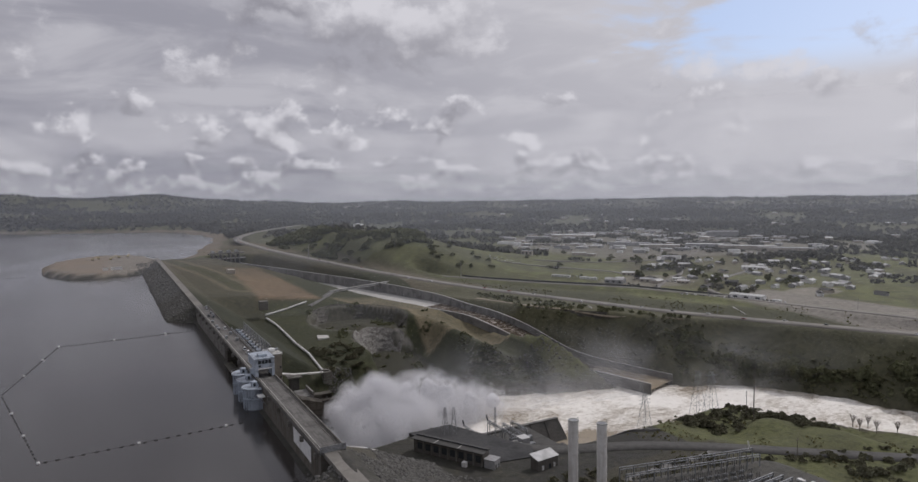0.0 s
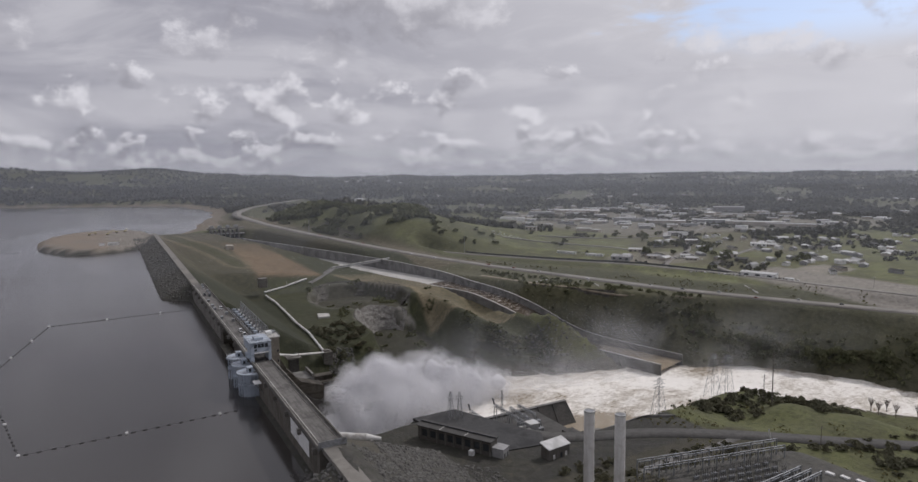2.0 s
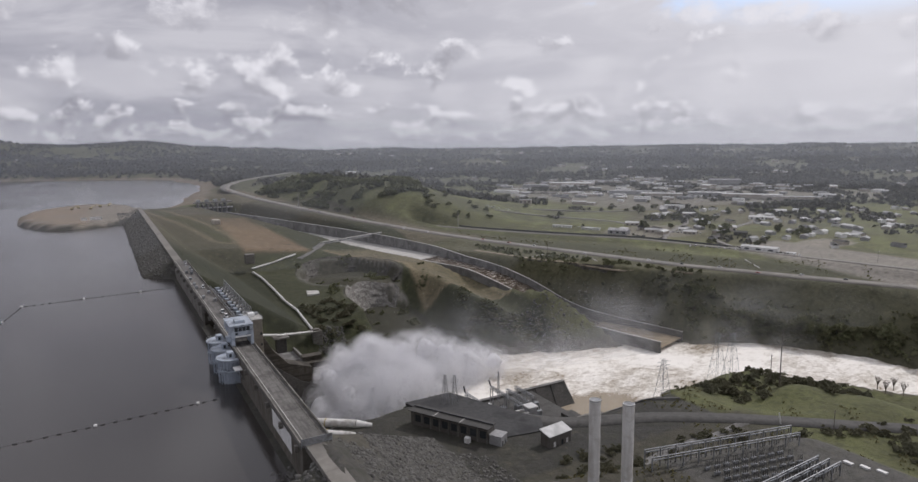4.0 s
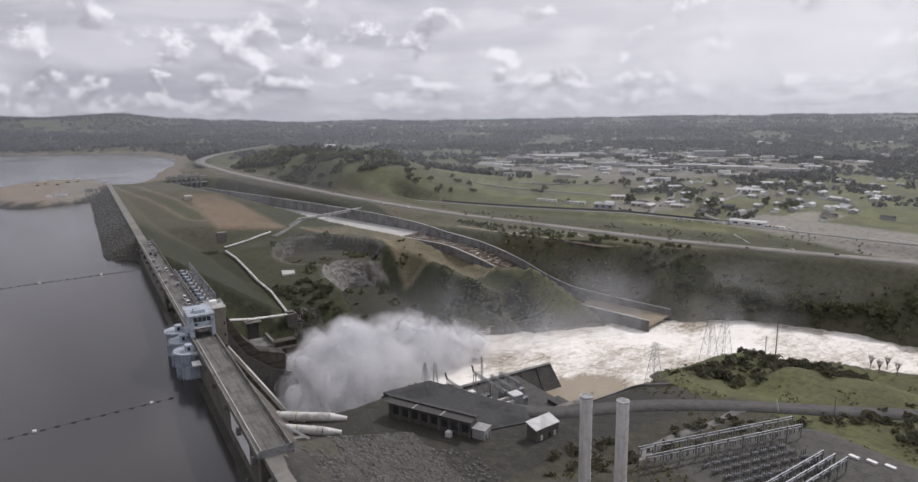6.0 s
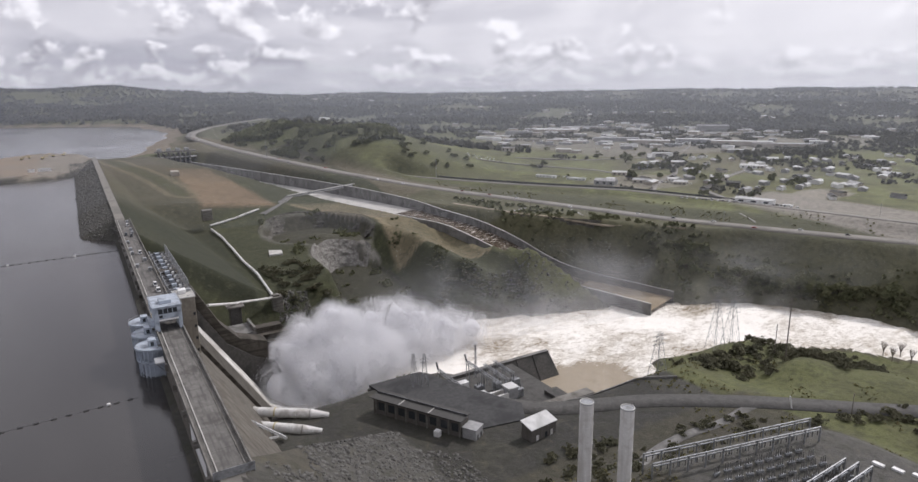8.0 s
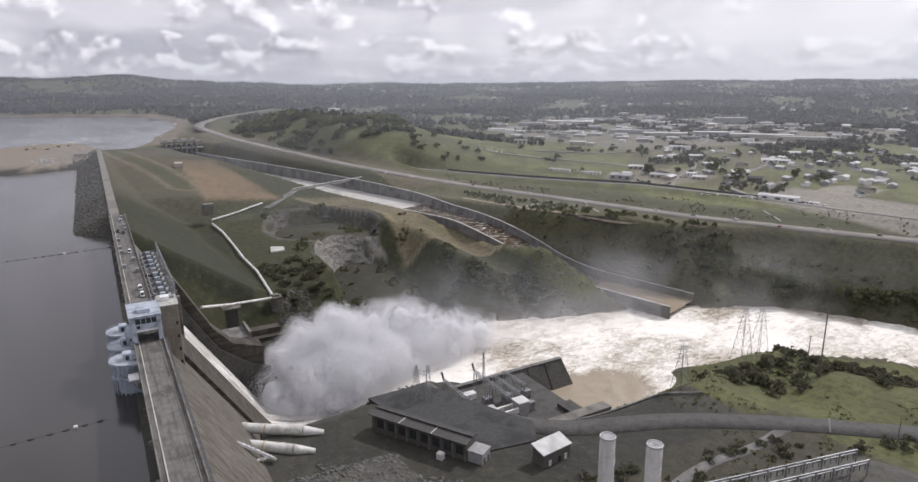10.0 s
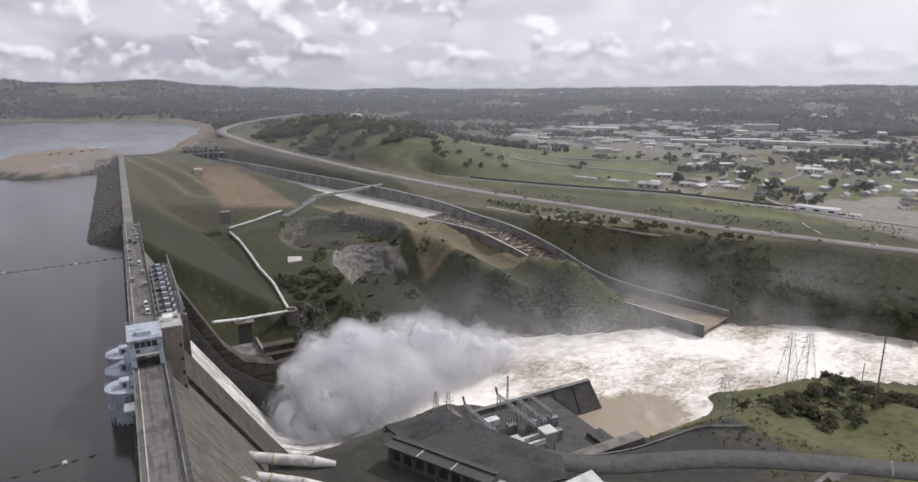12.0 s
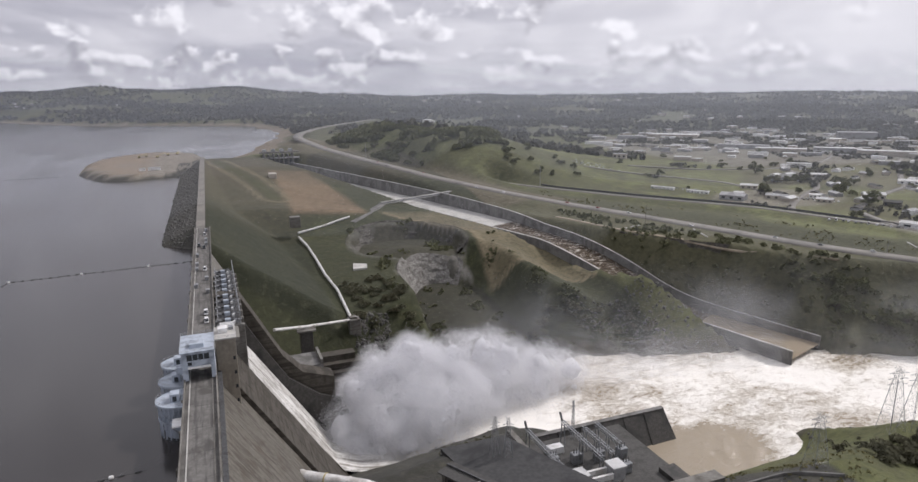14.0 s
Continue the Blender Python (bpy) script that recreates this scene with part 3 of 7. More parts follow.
def cover(x, y, z):
    """Colour of what covers the ground, with some cloud and hollow shade put in."""
    n = waves(x, y, 34, 0.9) * 0.5 + waves(x, y, 11, 0.1) * 0.5
    green, lush, dry = np.array((0.078, 0.080, 0.032)), np.array((0.108, 0.116, 0.042)), np.array((0.165, 0.136, 0.085))
    dark, soil, tan = np.array((0.046, 0.044, 0.030)), np.array((0.090, 0.076, 0.058)), np.array((0.27, 0.190, 0.118))
    grey, rock = np.array((0.125, 0.120, 0.112)), np.array((0.205, 0.195, 0.178))
    c = np.ones((*x.shape, 3)) * green

    def lay(c, k, tone):
        return c + (tone - c) * np.clip(k, 0, 1)[..., None]

    d = np.hypot(x, y)
    c = lay(c, smooth(n, -0.1, 0.7), lush)
    c = lay(c, (x > 560) * smooth(n, -0.5, 0.4) * 0.8, lush * 1.4)
    wide = 0.5 * waves(x, y, 260, 1.7) + 0.5 * waves(x, y, 90, 0.6)
    c = lay(c, smooth(d, 650, 900) * smooth(wide, 0.1, 0.6) * 0.55, (soil + dry) / 2)
    c = lay(c, smooth(d, 1500, 2300) * (0.55 + 0.3 * n), dark)
    c = lay(c, smooth(d, 3200, 5200) * (0.75 + 0.25 * wide), dark * 0.9)
    c = lay(c, smooth(d, 3400, 4300) * smooth(-x, -1500, -700) * smooth(wide, -0.3, 0.5) * 0.8, green * 0.9)
    c = lay(c, smooth(y, 1700, 2600) * smooth(-x, -900, -200) * smooth(n, -0.6, 0.3), green)
    dr, (half,), side = along(x, y, RIVER_LINE)
    dd, _, rs = along(x, y, ROAD_LINE)
    c = lay(c, (rs > 0) * smooth(-dd, -75, -25) * 0.9, (dark + green) / 2)
    c = lay(c, (rs < 0) * (dd < 120) * (y < 780) * (side > 0) * (0.5 + 0.4 * n), (soil * 0.8 + green * 0.4))
    c = lay(c, (rs > 0) * smooth(-dd, -70, -50) * (y < 780) * (0.75 + 0.2 * n), green * 0.7)
    c = lay(c, smooth(-dd, -60, -30) * (y > 740) * (y < 1500) * 0.8, (soil + dry) / 2)
    inner = (side > 0) * (y > 400) * (y < 1200) * (x < 330)
    # quarry ground toned down: cloud shade is put into this green
    c = lay(c, inner * 0.95, np.array((0.034, 0.038, 0.016)))
    c = lay(c, inner * smooth(n, 0.2, 0.8) * 0.45, lush * 0.8)
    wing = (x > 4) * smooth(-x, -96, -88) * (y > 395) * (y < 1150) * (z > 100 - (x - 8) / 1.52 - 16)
    # wing slope grass, its colour lowered to hold the cloud shade lying there
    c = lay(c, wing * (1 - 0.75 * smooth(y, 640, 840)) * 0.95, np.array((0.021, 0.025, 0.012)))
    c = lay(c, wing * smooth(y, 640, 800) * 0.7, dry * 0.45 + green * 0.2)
    patch = smooth(-np.maximum(np.maximum(92 - x, x - 172 + 0.10 * (y - 740)), np.maximum(738 - y, y - 1010)), -6, 6)
    c = lay(c, inner * patch, tan * (0.72 + 0.12 * n)[..., None])
    c = lay(c, inner * smooth(y, 860, 1000) * 0.55, (soil + dry) * 0.36)
    berm = along(x, y, [(24, 1140), (48, 1010), (70, 880), (80, 800)])[0]
    c = lay(c, inner * smooth(-berm, -11, -5) * 0.85, green * 0.75)
    c = lay(c, inner * smooth(-np.abs(berm - 15), -5, -2) * 0.7, dry * 1.1)
    cd = along(x, y, CHUTE_LINE)[0]
    west = np.interp(y, [512, 530, 563, 600, 646, 700, 745], [335, 290, 244, 250, 257, 226, 186])
    kn = smooth(x - west, -3, 4) * (cd > 24) * smooth(y, 508, 520) * (1 - smooth(y, 735, 755)) * (x < 345)
    c = lay(c, inner * kn * (0.75 + 0.25 * n), (dry * 1.05 + green * 0.10))
    c = lay(c, inner * smooth(-np.abs(x - west - 4), -5, -2) * (y > 515) * (y < 745) * 0.8, dry * 1.5)
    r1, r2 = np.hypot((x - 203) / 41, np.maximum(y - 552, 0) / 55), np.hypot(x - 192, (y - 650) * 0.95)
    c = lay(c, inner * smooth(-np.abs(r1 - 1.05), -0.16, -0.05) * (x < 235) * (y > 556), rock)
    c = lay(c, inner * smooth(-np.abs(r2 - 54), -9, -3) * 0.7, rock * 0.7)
    # both bowl floors darkened, the shade of the hollows put into their colour
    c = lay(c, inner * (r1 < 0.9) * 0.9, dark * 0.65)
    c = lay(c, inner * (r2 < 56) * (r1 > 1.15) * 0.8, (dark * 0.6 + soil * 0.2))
    near = (side < 0) * (y < 420) * (x > 0)
    c = lay(c, near * (x < 250) * 0.95, grey * 0.42)
    yard = smooth(-np.maximum(np.maximum(60 - x, x - 232), np.maximum(196 - 0.18 * (x - 60) - y, y - 300)), -4, 4)
    c = lay(c, near * yard, grey * 0.30)
    slope = (x < 100) * (z > 46.5) * (y < 285)
    c = lay(c, near * slope * 0.95, rock * (0.34 + 0.16 * n)[..., None])
    c = lay(c, near * slope * (x < 34) * (y > 170) * 0.7, (soil + dark) / 2)
    scrub = (x > 100) * (x < 270) * (y < 185)
    c = lay(c, near * scrub * 0.85, (dark * 0.7 + soil * 0.3))
    yard2 = smooth(-np.maximum(np.maximum(158 - x, x - 256), np.maximum(70 - y, y - 158 + 0.16 * (x - 160))), -4, 4)
    c = lay(c, near * yard2, grey * 0.70)
    c = lay(c, near * (x > 262) * smooth(n, -0.5, 0.3) * 0.9, lush * 1.02)
    c = lay(c, (dr - half < 9) * 0.85, soil * 0.8)
    c = lay(c, (side > 0) * (dr - half < 70) * (x > 395) * 0.7, np.array((0.085, 0.084, 0.052)))
    comp = smooth(-np.maximum(np.maximum(900 - x, x - 1720), np.maximum(1250 - 0.33 * x - y, np.maximum(y - 1680, y - 1.9 * x + 330))), -25, 25)
    c = lay(c, comp * (0.72 + 0.3 * n), np.array((0.21, 0.195, 0.17)))
    sheds = smooth(-np.hypot((x - 700) / 95, (y - 665) / 70), -1.05, -0.8)
    c = lay(c, sheds * 0.7, np.array((0.25, 0.225, 0.19)))
    park = smooth(-np.maximum(np.maximum(632 - x, x - 760), np.maximum(240 - y, y - 500)), -8, 8)
    c = lay(c, park * 0.9, np.array((0.29, 0.265, 0.235)))
    arena = np.hypot((x - 800) / 46, (y - 452) / 30)
    c = lay(c, smooth(-arena, -1.05, -0.92) * 0.9, np.array((0.30, 0.275, 0.235)))
    shore = (x < np.interp(y, SHORE_Y, SHORE_X) + 50) * (z < 93)
    c = lay(c, shore * (y > 1180) * 0.8, (tan * 0.5 + grey * 0.6))
    c = lay(c, (x < 1) * (y < 1190) * 0.95, grey * 0.42)
    pr = np.hypot((x + 82) / 92, (y - 1225) / 195)
    c = lay(c, (x < 8) * (pr < 0.96) * 1.0, (tan * 0.2 + np.array((0.24, 0.225, 0.20)) * 0.8) * (1 + 0.12 * n)[..., None])
    c = lay(c, (x < -70) * (pr < 0.90) * 0.7 * smooth(n, -0.7, 0.2), np.array((0.27, 0.20, 0.14)))
    return c


def grades(*rows):
    """Coordinates from rows of (from, to, step)."""
    out = [np.arange(a, b, s) for a, b, s in rows]
    return np.unique(np.round(np.concatenate(out), 3))


gx = grades((-4700, -1500, 160), (-1500, -400, 60), (-400, -60, 16), (-60, 300, 3.5), (300, 700, 5), (700, 1600, 18), (1600, 3200, 55), (3200, 4960, 100))
gy = grades((-1500, -200, 100), (-200, 90, 14), (90, 620, 3.5), (620, 820, 5), (820, 1500, 11), (1500, 2600, 32), (2600, 4960, 50))
X, Y = np.meshgrid(gx, gy)
Z = height(X, Y)
keep = np.hypot(X, Y) < 4930
idx = np.arange(X.size).reshape(X.shape)
quads = np.stack([idx[:-1, :-1], idx[:-1, 1:], idx[1:, 1:], idx[1:, :-1]], -1).reshape(-1, 4)
quads = quads[keep.ravel()[quads].all(1)]
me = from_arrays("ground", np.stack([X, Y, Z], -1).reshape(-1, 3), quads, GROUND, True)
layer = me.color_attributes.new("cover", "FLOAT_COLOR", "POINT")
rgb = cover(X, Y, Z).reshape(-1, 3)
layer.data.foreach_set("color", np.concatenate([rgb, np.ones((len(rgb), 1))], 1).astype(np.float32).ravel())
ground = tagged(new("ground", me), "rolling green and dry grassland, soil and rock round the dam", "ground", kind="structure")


def ribbon(name, line, wide, mat, label, lift=0.35, step=8.0, category="road"):
    """A strip of paving with thickness that follows a line of (x, y, z)."""
    pts = []
    for p, q in zip(line, line[1:]):
        n = max(1, int(math.hypot(q[0] - p[0], q[1] - p[1]) / step))
        pts += [Vector(p).lerp(Vector(q), k / n) for k in range(n)]
    pts.append(Vector(line[-1]))
    for _ in range(6):
        pts = [pts[0]] + [(a + 2 * b + c) / 4 for a, b, c in zip(pts, pts[1:], pts[2:])] + [pts[-1]]
    verts, faces = [], []
    for i, p in enumerate(pts):
        d = pts[min(i + 1, len(pts) - 1)] - pts[max(i - 1, 0)]
        s = Vector((d.y, -d.x, 0)).normalized() * wide / 2
        for e, z in ((-1, -1.2), (-1, lift), (1, lift), (1, -1.2)):
            verts.append((p.x + e * s.x, p.y + e * s.y, p.z + z))
        if i:
            a, b = 4 * (i - 1), 4 * i
            faces += [(a + k, a + k + 1, b + k + 1, b + k) for k in range(3)]
    ob = new(name, from_arrays(name, verts, faces, mat))
    return tagged(ob, label, category, kind="structure"), pts


road, ROAD_PTS = ribbon("road", ROAD_LINE, 21, ROADTOP, "four-lane pale asphalt road running over the hillside", 0.4)
ribbon("road", FRONT_LINE, 10, ROADTOP, "narrow pale access road above the main road", 0.4)
for line in (((640, 470), (700, 560), (770, 590), (860, 630), (917, 646), (1010, 720), (1130, 800), (1270, 900)), ((606, 560), (660, 610), (720, 650), (800, 690), (900, 780), (960, 900)), ((700, 990), (820, 930), (950, 900), (1100, 930), (1250, 1020)), ((590, 960), (640, 930), (700, 870), (740, 800), (720, 700))):
    ribbon("road", [(x_, y_, float(height(x_, y_))) for x_, y_ in line], 8, ROADTOP, "narrow pale lane crossing the grassy plain", 0.7, 10.0)
ribbon("road", PLANT_ROAD[3:], 13, PLANTC, "dark asphalt service road through the power plant yard", 0.4)
ribbon("path", [(x_, y_, float(height(x_, y_))) for x_, y_ in ((150, 150), (162, 160), (175, 168), (190, 171), (205, 172), (217, 170), (228, 168), (245, 172), (262, 172))], 5, WALLC, "narrow grey gravel track through the scrub", 0.3, 4.0, "path")
ribbon("path", [(x_, y_, float(height(x_, y_))) for x_, y_ in ((150, 718), (165, 730), (180, 748), (193, 770), (203, 788))], 9, WALLC, "paved haul track beside the earth bench", 0.5, 4.0, "path")

ribbon("path", [(x_, y_, float(height(x_, y_))) for x_, y_ in ((372, 668), (384, 630), (398, 580), (424, 524), (450, 484), (474, 446), (500, 420))], 5, DIRTROAD, "pale dirt track on the bench above the river bluff", 0.4, 4.0, "path")

bm = bmesh.new()
ring = [(-4500, -1400), (2.0, -1400), (2.0, 1170), (330, 1300), (330, 2700), (200, 3100), (-400, 4300), (-2200, 4300), (-4500, 3400)]
bm.faces.new([bm.verts.new((x, y, LAKE_Z)) for x, y in ring])
lake = tagged(new("lake_water", mesh_of("lake_water", bm, LAKE)), "calm grey-brown silty reservoir water behind the dam", "water", kind="structure")


# ---- river ----
def river_mesh():
    xs, ys = np.arange(38, 720, 3.0), np.arange(-260, 500, 3.0)
    x, y = np.meshgrid(xs, ys)
    d, (half,), side = along(x, y, RIVER_LINE)
    b, (bh,), _ = along(x, y, BAY_LINE)
    bay = (y < 331) & (x < 262)
    rough = np.where(bay, 0.12, 1.0) * (1 - 0.4 * smooth(x, 400, 560))
    z = rough * (0.55 * waves(x, y, 6, 0.3) + 0.45 * waves(x * 1.2, y, 3.1, 1.7) + 0.8 * waves(x, y, 19, 0.8)) + 0.2
    foam = 0.58 + 0.15 * waves(x, y, 40, 0.4) - 0.10 * smooth(x, 330, 420) * waves(x, y, 26, 1.3)
    foam = foam + 0.22 * (1 - smooth(x, 120, 260)) - 0.10 * smooth(d / half, 0.6, 1.0)
    calm = smooth(-np.hypot((x - 240) / 62, (y - 302) / 34), -1.25, -0.7)
    foam = foam * (1 - calm) + 0.06 * calm
    inside = (d < half + 9) | (b < bh + 8)
    idx = np.arange(x.size).reshape(x.shape)
    quads = np.stack([idx[:-1, :-1], idx[:-1, 1:], idx[1:, 1:], idx[1:, :-1]], -1).reshape(-1, 4)
    quads = quads[inside.ravel()[quads].all(1)]
    used = np.unique(quads)
    remap = np.zeros(x.size, int)
    remap[used] = np.arange(len(used))
    me = from_arrays("river_water", np.stack([x, y, z], -1).reshape(-1, 3)[used], remap[quads], RIVER, True)
    layer = me.color_attributes.new("foam", "FLOAT_COLOR", "POINT")
    f = np.clip(foam.ravel()[used], 0, 1)
    layer.data.foreach_set("color", np.stack([f, f, f, np.ones_like(f)], 1).astype(np.float32).ravel())
    return me


tagged(new("river_water", river_mesh()), "turbulent brown river water streaked with white foam", "water", kind="structure")

# ---- the concrete dam ----
dam = thing("concrete_dam", "long weathered concrete gravity dam with a road on top", "dam")
SLOPE = 0.64


def face_x(z, top=93.0):
    return 10.0 + SLOPE * max(top - z, 0.0)


def monolith(y0, y1, outline, mat, name="monolith"):
    bm = bmesh.new()
    prism(bm, outline, y0 + 0.06, y1 - 0.06)
    return part(name, bm, mat, dam, bevel=0.12)


plain = [(0, 20), (face_x(20), 20), (10, 93), (10, 98.9), (0, 98.9)]
y = 161.5
while y < 311:
    e = min(y + 15.0, 311.5)
    monolith(y, e, plain, FACE)
    y = e
# thick streaked end block of the spillway, with its raised edge
lip = [(0, -6), (face_x(-6) + 1.8, -6), (11.5, 94.5), (10, 96.5), (10, 98.9), (0, 98.9)]
for y in (311.5, 324.5, 337.5):
    monolith(y, y + 13.0 - (0.8 if y > 330 else 0), lip, SLAB, "end_block")
bm = bmesh.new()
prism(bm, [(22, 73), (face_x(-6) + 3.2, -6), (face_x(-6) + 0.5, -6), (19.5, 72)], 349.4, 350.6)
part("training_wall", bm, SLAB, dam, "thin dark-topped concrete training wall")
# overflow section: five gate bays, then three higher ones
ogee = [(0, -6), (76, -6), (70, 2), (64, 9), (face_x(70) + 0.5, 70), (20, 75), (15, 77.5), (9, 78), (3, 76), (0, 74)]
for k in range(4):
    monolith(350.6 + 9.9 * k, 350.6 + 9.9 * (k + 1), ogee, SLAB, "overflow_block")
strip = [(0, 20), (70, 20), (70, 44), (53, 49.5), (43, 60.5), (23, 98.0), (14, 98.9), (0, 98.9)]
monolith(392.4, 404.5, strip, SLAB, "abutment_block")
y = 404.5
while y < 575:
    e = min(y + 15.6, 576.0)
    monolith(y, e, plain, CONCRETE)
    y = e
# wall beside the chute
bm = bmesh.new()
prism(bm, [(16, 60), (16, 94), (23, 86), (34, 66), (45, 48), (61, 35.5), (74, 30), (80, 14), (80, -6), (40, -6)], 390.3, 392.3)
part("training_wall", bm, DARKWALL, dam, "dark wet concrete wall beside the chute")
# ledge and streaked benches at the foot of the far bank
part("ledge", boxes((46, 66, 404, 424, 34, 47.5)), WALLC, dam, "pale concrete ledge")
part("ledge_wall", boxes((64.5, 66, 404, 424, 47.5, 50.5)), CONCRETE, dam)
for k in range(4):
    part("apron_step", boxes((66, 108 - 5 * k, 430 + 5 * k, 438 + 5 * k, 6, 22 + 4 * k)), SLAB, dam)
# deck slabs and kerbs
y, k = 161.5, 0
while y < 576:
    e = min(y + 15.0, 576.5)
    part("deck_slab", boxes((-0.6, 10.6, y + 0.04, e - 0.04, 98.95, 100.0)), DECK, dam)
    for x0, x1 in ((-0.6, -0.15), (10.15, 10.6)):
        part("parapet", boxes((x0, x1, y + 0.04, e - 0.04, 100.0, 101.1)), CONCRETE, dam)
    part("kerb", boxes((1.15, 1.5, y + 0.04, e - 0.04, 100.0, 100.25)), PALE, dam)
    part("kerb", boxes((8.7, 9.0, y + 0.04, e - 0.04, 100.0, 100.25)), CONCRETE, dam)
    y = e
# dark strip on brackets along the downstream deck edge
part("gallery", boxes((10.6, 12.2, 163, 302, 95.5, 96.3), (10.6, 12.2, 316, 350, 95.5, 96.3)), DARKSTEEL, dam, "dark steel strip along the downstream edge")
for y in range(168, 300, 12):
    part("bracket", boxes((10.3, 12.2, y, y + 0.5, 94.3, 95.5)), DARKSTEEL, dam)
for y in range(165, 576, 22):
    part("bracket", boxes((-1.6, 0.0, y, y + 1.4, 96.2, 98.6)), CONCRETE, dam)
# narrower crest road of the wing dams
for y0, y1, x0, x1 in ((-700, 161, 1.2, 7.8), (577, 1185, 0.2, 7.0)):
    y = y0
    while y < y1:
        e = min(y + 40.0, y1)
        part("crest_road", boxes((x0, x1, y + 0.05, e - 0.05, 98.0, 100.0)), ROADTOP, dam, "pale crest road on the earth wing")
        y = e
# steel gate across the deck end
gate = thing("barrier_fence", "grey steel mesh barrier across the dam road", "fence")
for k in range(9):
    bm = bmesh.new()
    bar(bm, (-0.4 + 1.37 * k, 160.6, 98.9), (-0.4 + 1.37 * k, 160.6, 102.6), 0.09, 6)
    part("post", bm, STEEL, gate)
for z in (100.4, 101.5, 102.6):
    bm = bmesh.new()
    beam(bm, (-0.4, 160.6, z), (10.6, 160.6, z), 0.12, 0.12)
    part("rail", bm, STEEL, gate)
part("mesh_panel", boxes((-0.4, 10.6, 160.57, 160.63, 100.1, 102.5)), STEEL, gate)

# spill water: five ribbed jets down the main chute
def jet(y0, y1, k):
    xs = np.linspace(0, 1, 60)
    px = np.interp(xs, [0, 0.08, 0.16, 0.85, 0.94, 1], [14, 20, 25, 63, 76, 96])
    pz = np.interp(xs, [0, 0.08, 0.16, 0.85, 0.94, 1], [79.5, 77, 70.5, 10.8, 5.5, 2.5])
    vs = np.linspace(0, 1, 14)
    x, v = np.meshgrid(px, vs)
    z, _ = np.meshgrid(pz, vs)
    s, _ = np.meshgrid(xs, vs)
    y = y0 + (y1 - y0) * v
    crown = np.sin(np.pi * v) ** 0.6
    z = z + crown * (0.4 + 1.6 * s) + 0.35 * s * waves(x * 0.6, y * 2.4, 1.6, 0.5 + k)
    idx = np.arange(x.size).reshape(x.shape)
    quads = np.stack([idx[:-1, :-1], idx[:-1, 1:], idx[1:, 1:], idx[1:, :-1]], -1).reshape(-1, 4)
    return from_arrays("spill_jet", np.stack([x, y, z], -1).reshape(-1, 3), quads, CHUTEWATER, True)


spill = thing("spill_water", "white foaming water racing down the spillway", "water", kind="structure")
for k in range(4):
    part("jet", jet(350.8 + 9.9 * k, 350.8 + 9.9 * (k + 1) - 0.5, k), None, spill)

# elevator tower beside the road
tower = thing("elevator_tower", "tan streaked concrete elevator tower with railed roof", "tower")
part("shaft", boxes((10.8, 18.2, 302.5, 316, 66, 108.8)), TOWERC, tower, bevel=0.15)
part("roof_slab", boxes((10.5, 18.6, 302.2, 316.3, 108.8, 109.3)), PALE, tower)
for z in (109.9, 110.4):
    bm = bmesh.new()
    for a, b in (((10.6, 302.3), (18.5, 302.3)), ((18.5, 302.3), (18.5, 316.2)), ((18.5, 316.2), (10.6, 316.2)), ((10.6, 316.2), (10.6, 302.3))):
        bar(bm, (*a, z), (*b, z), 0.05, 5)
    part("rail", bm, STEEL, tower)
for x, y in ((10.6, 302.3), (15.2, 302.3), (18.5, 302.3), (18.5, 309), (18.5, 316.2), (10.6, 316.2), (10.6, 309)):
    bm = bmesh.new()
    bar(bm, (x, y, 109.3), (x, y, 110.45), 0.06, 5)
    part("post", bm, STEEL, tower)
part("machine_box", boxes((12, 15.5, 308, 312, 109.3, 111.3)), WHITE, tower, "white rooftop machine housing", bevel=0.1)
part("machine_box", boxes((16.0, 17.8, 311, 313.5, 109.3, 110.5)), STEEL, tower)
for k in range(4):
    part("window", boxes((16.8, 17.7, 302.35, 302.5, 100 - 6.0 * k, 101.4 - 6.0 * k)), GLASSY, tower)
bm = bmesh.new()
bar(bm, (11.5, 315, 109.3), (11.5, 315, 117), 0.08, 5)
part("mast", bm, STEEL, tower)

# blue gantry crane over the road
crane = thing("gantry_crane", "pale blue steel gantry crane standing astride the dam road", "crane")
for x0, x1 in ((-0.8, 1.1), (8.9, 10.4)):
    part("leg", boxes((x0, x1, 287.5, 297.5, 100.3, 105.6)), BLUE, crane, bevel=0.08)
part("body", boxes((-0.8, 10.4, 287.5, 298.5, 105.6, 110.9)), BLUE, crane, bevel=0.12)
part("roof", boxes((-1.4, 10.6, 287.2, 305.8, 110.9, 111.3)), BLUE, crane, bevel=0.05)
part("rear_house", boxes((-1.2, 10.2, 298.5, 305.5, 106.0, 110.9)), BLUE, crane, bevel=0.1)
big_window = part("window", boxes((1.0, 8.6, 287.38, 287.5, 108.0, 110.2)), GLASSY, crane, "dark arched front opening")
for x in (2.9, 4.8, 6.7):
    part("mullion", boxes((x - 0.12, x + 0.12, 287.3, 287.42, 108.0, 110.2)), BLUE, big_window)
part("window", boxes((1.2, 2.6, 287.38, 287.5, 106.2, 107.4)), GLASSY, crane)
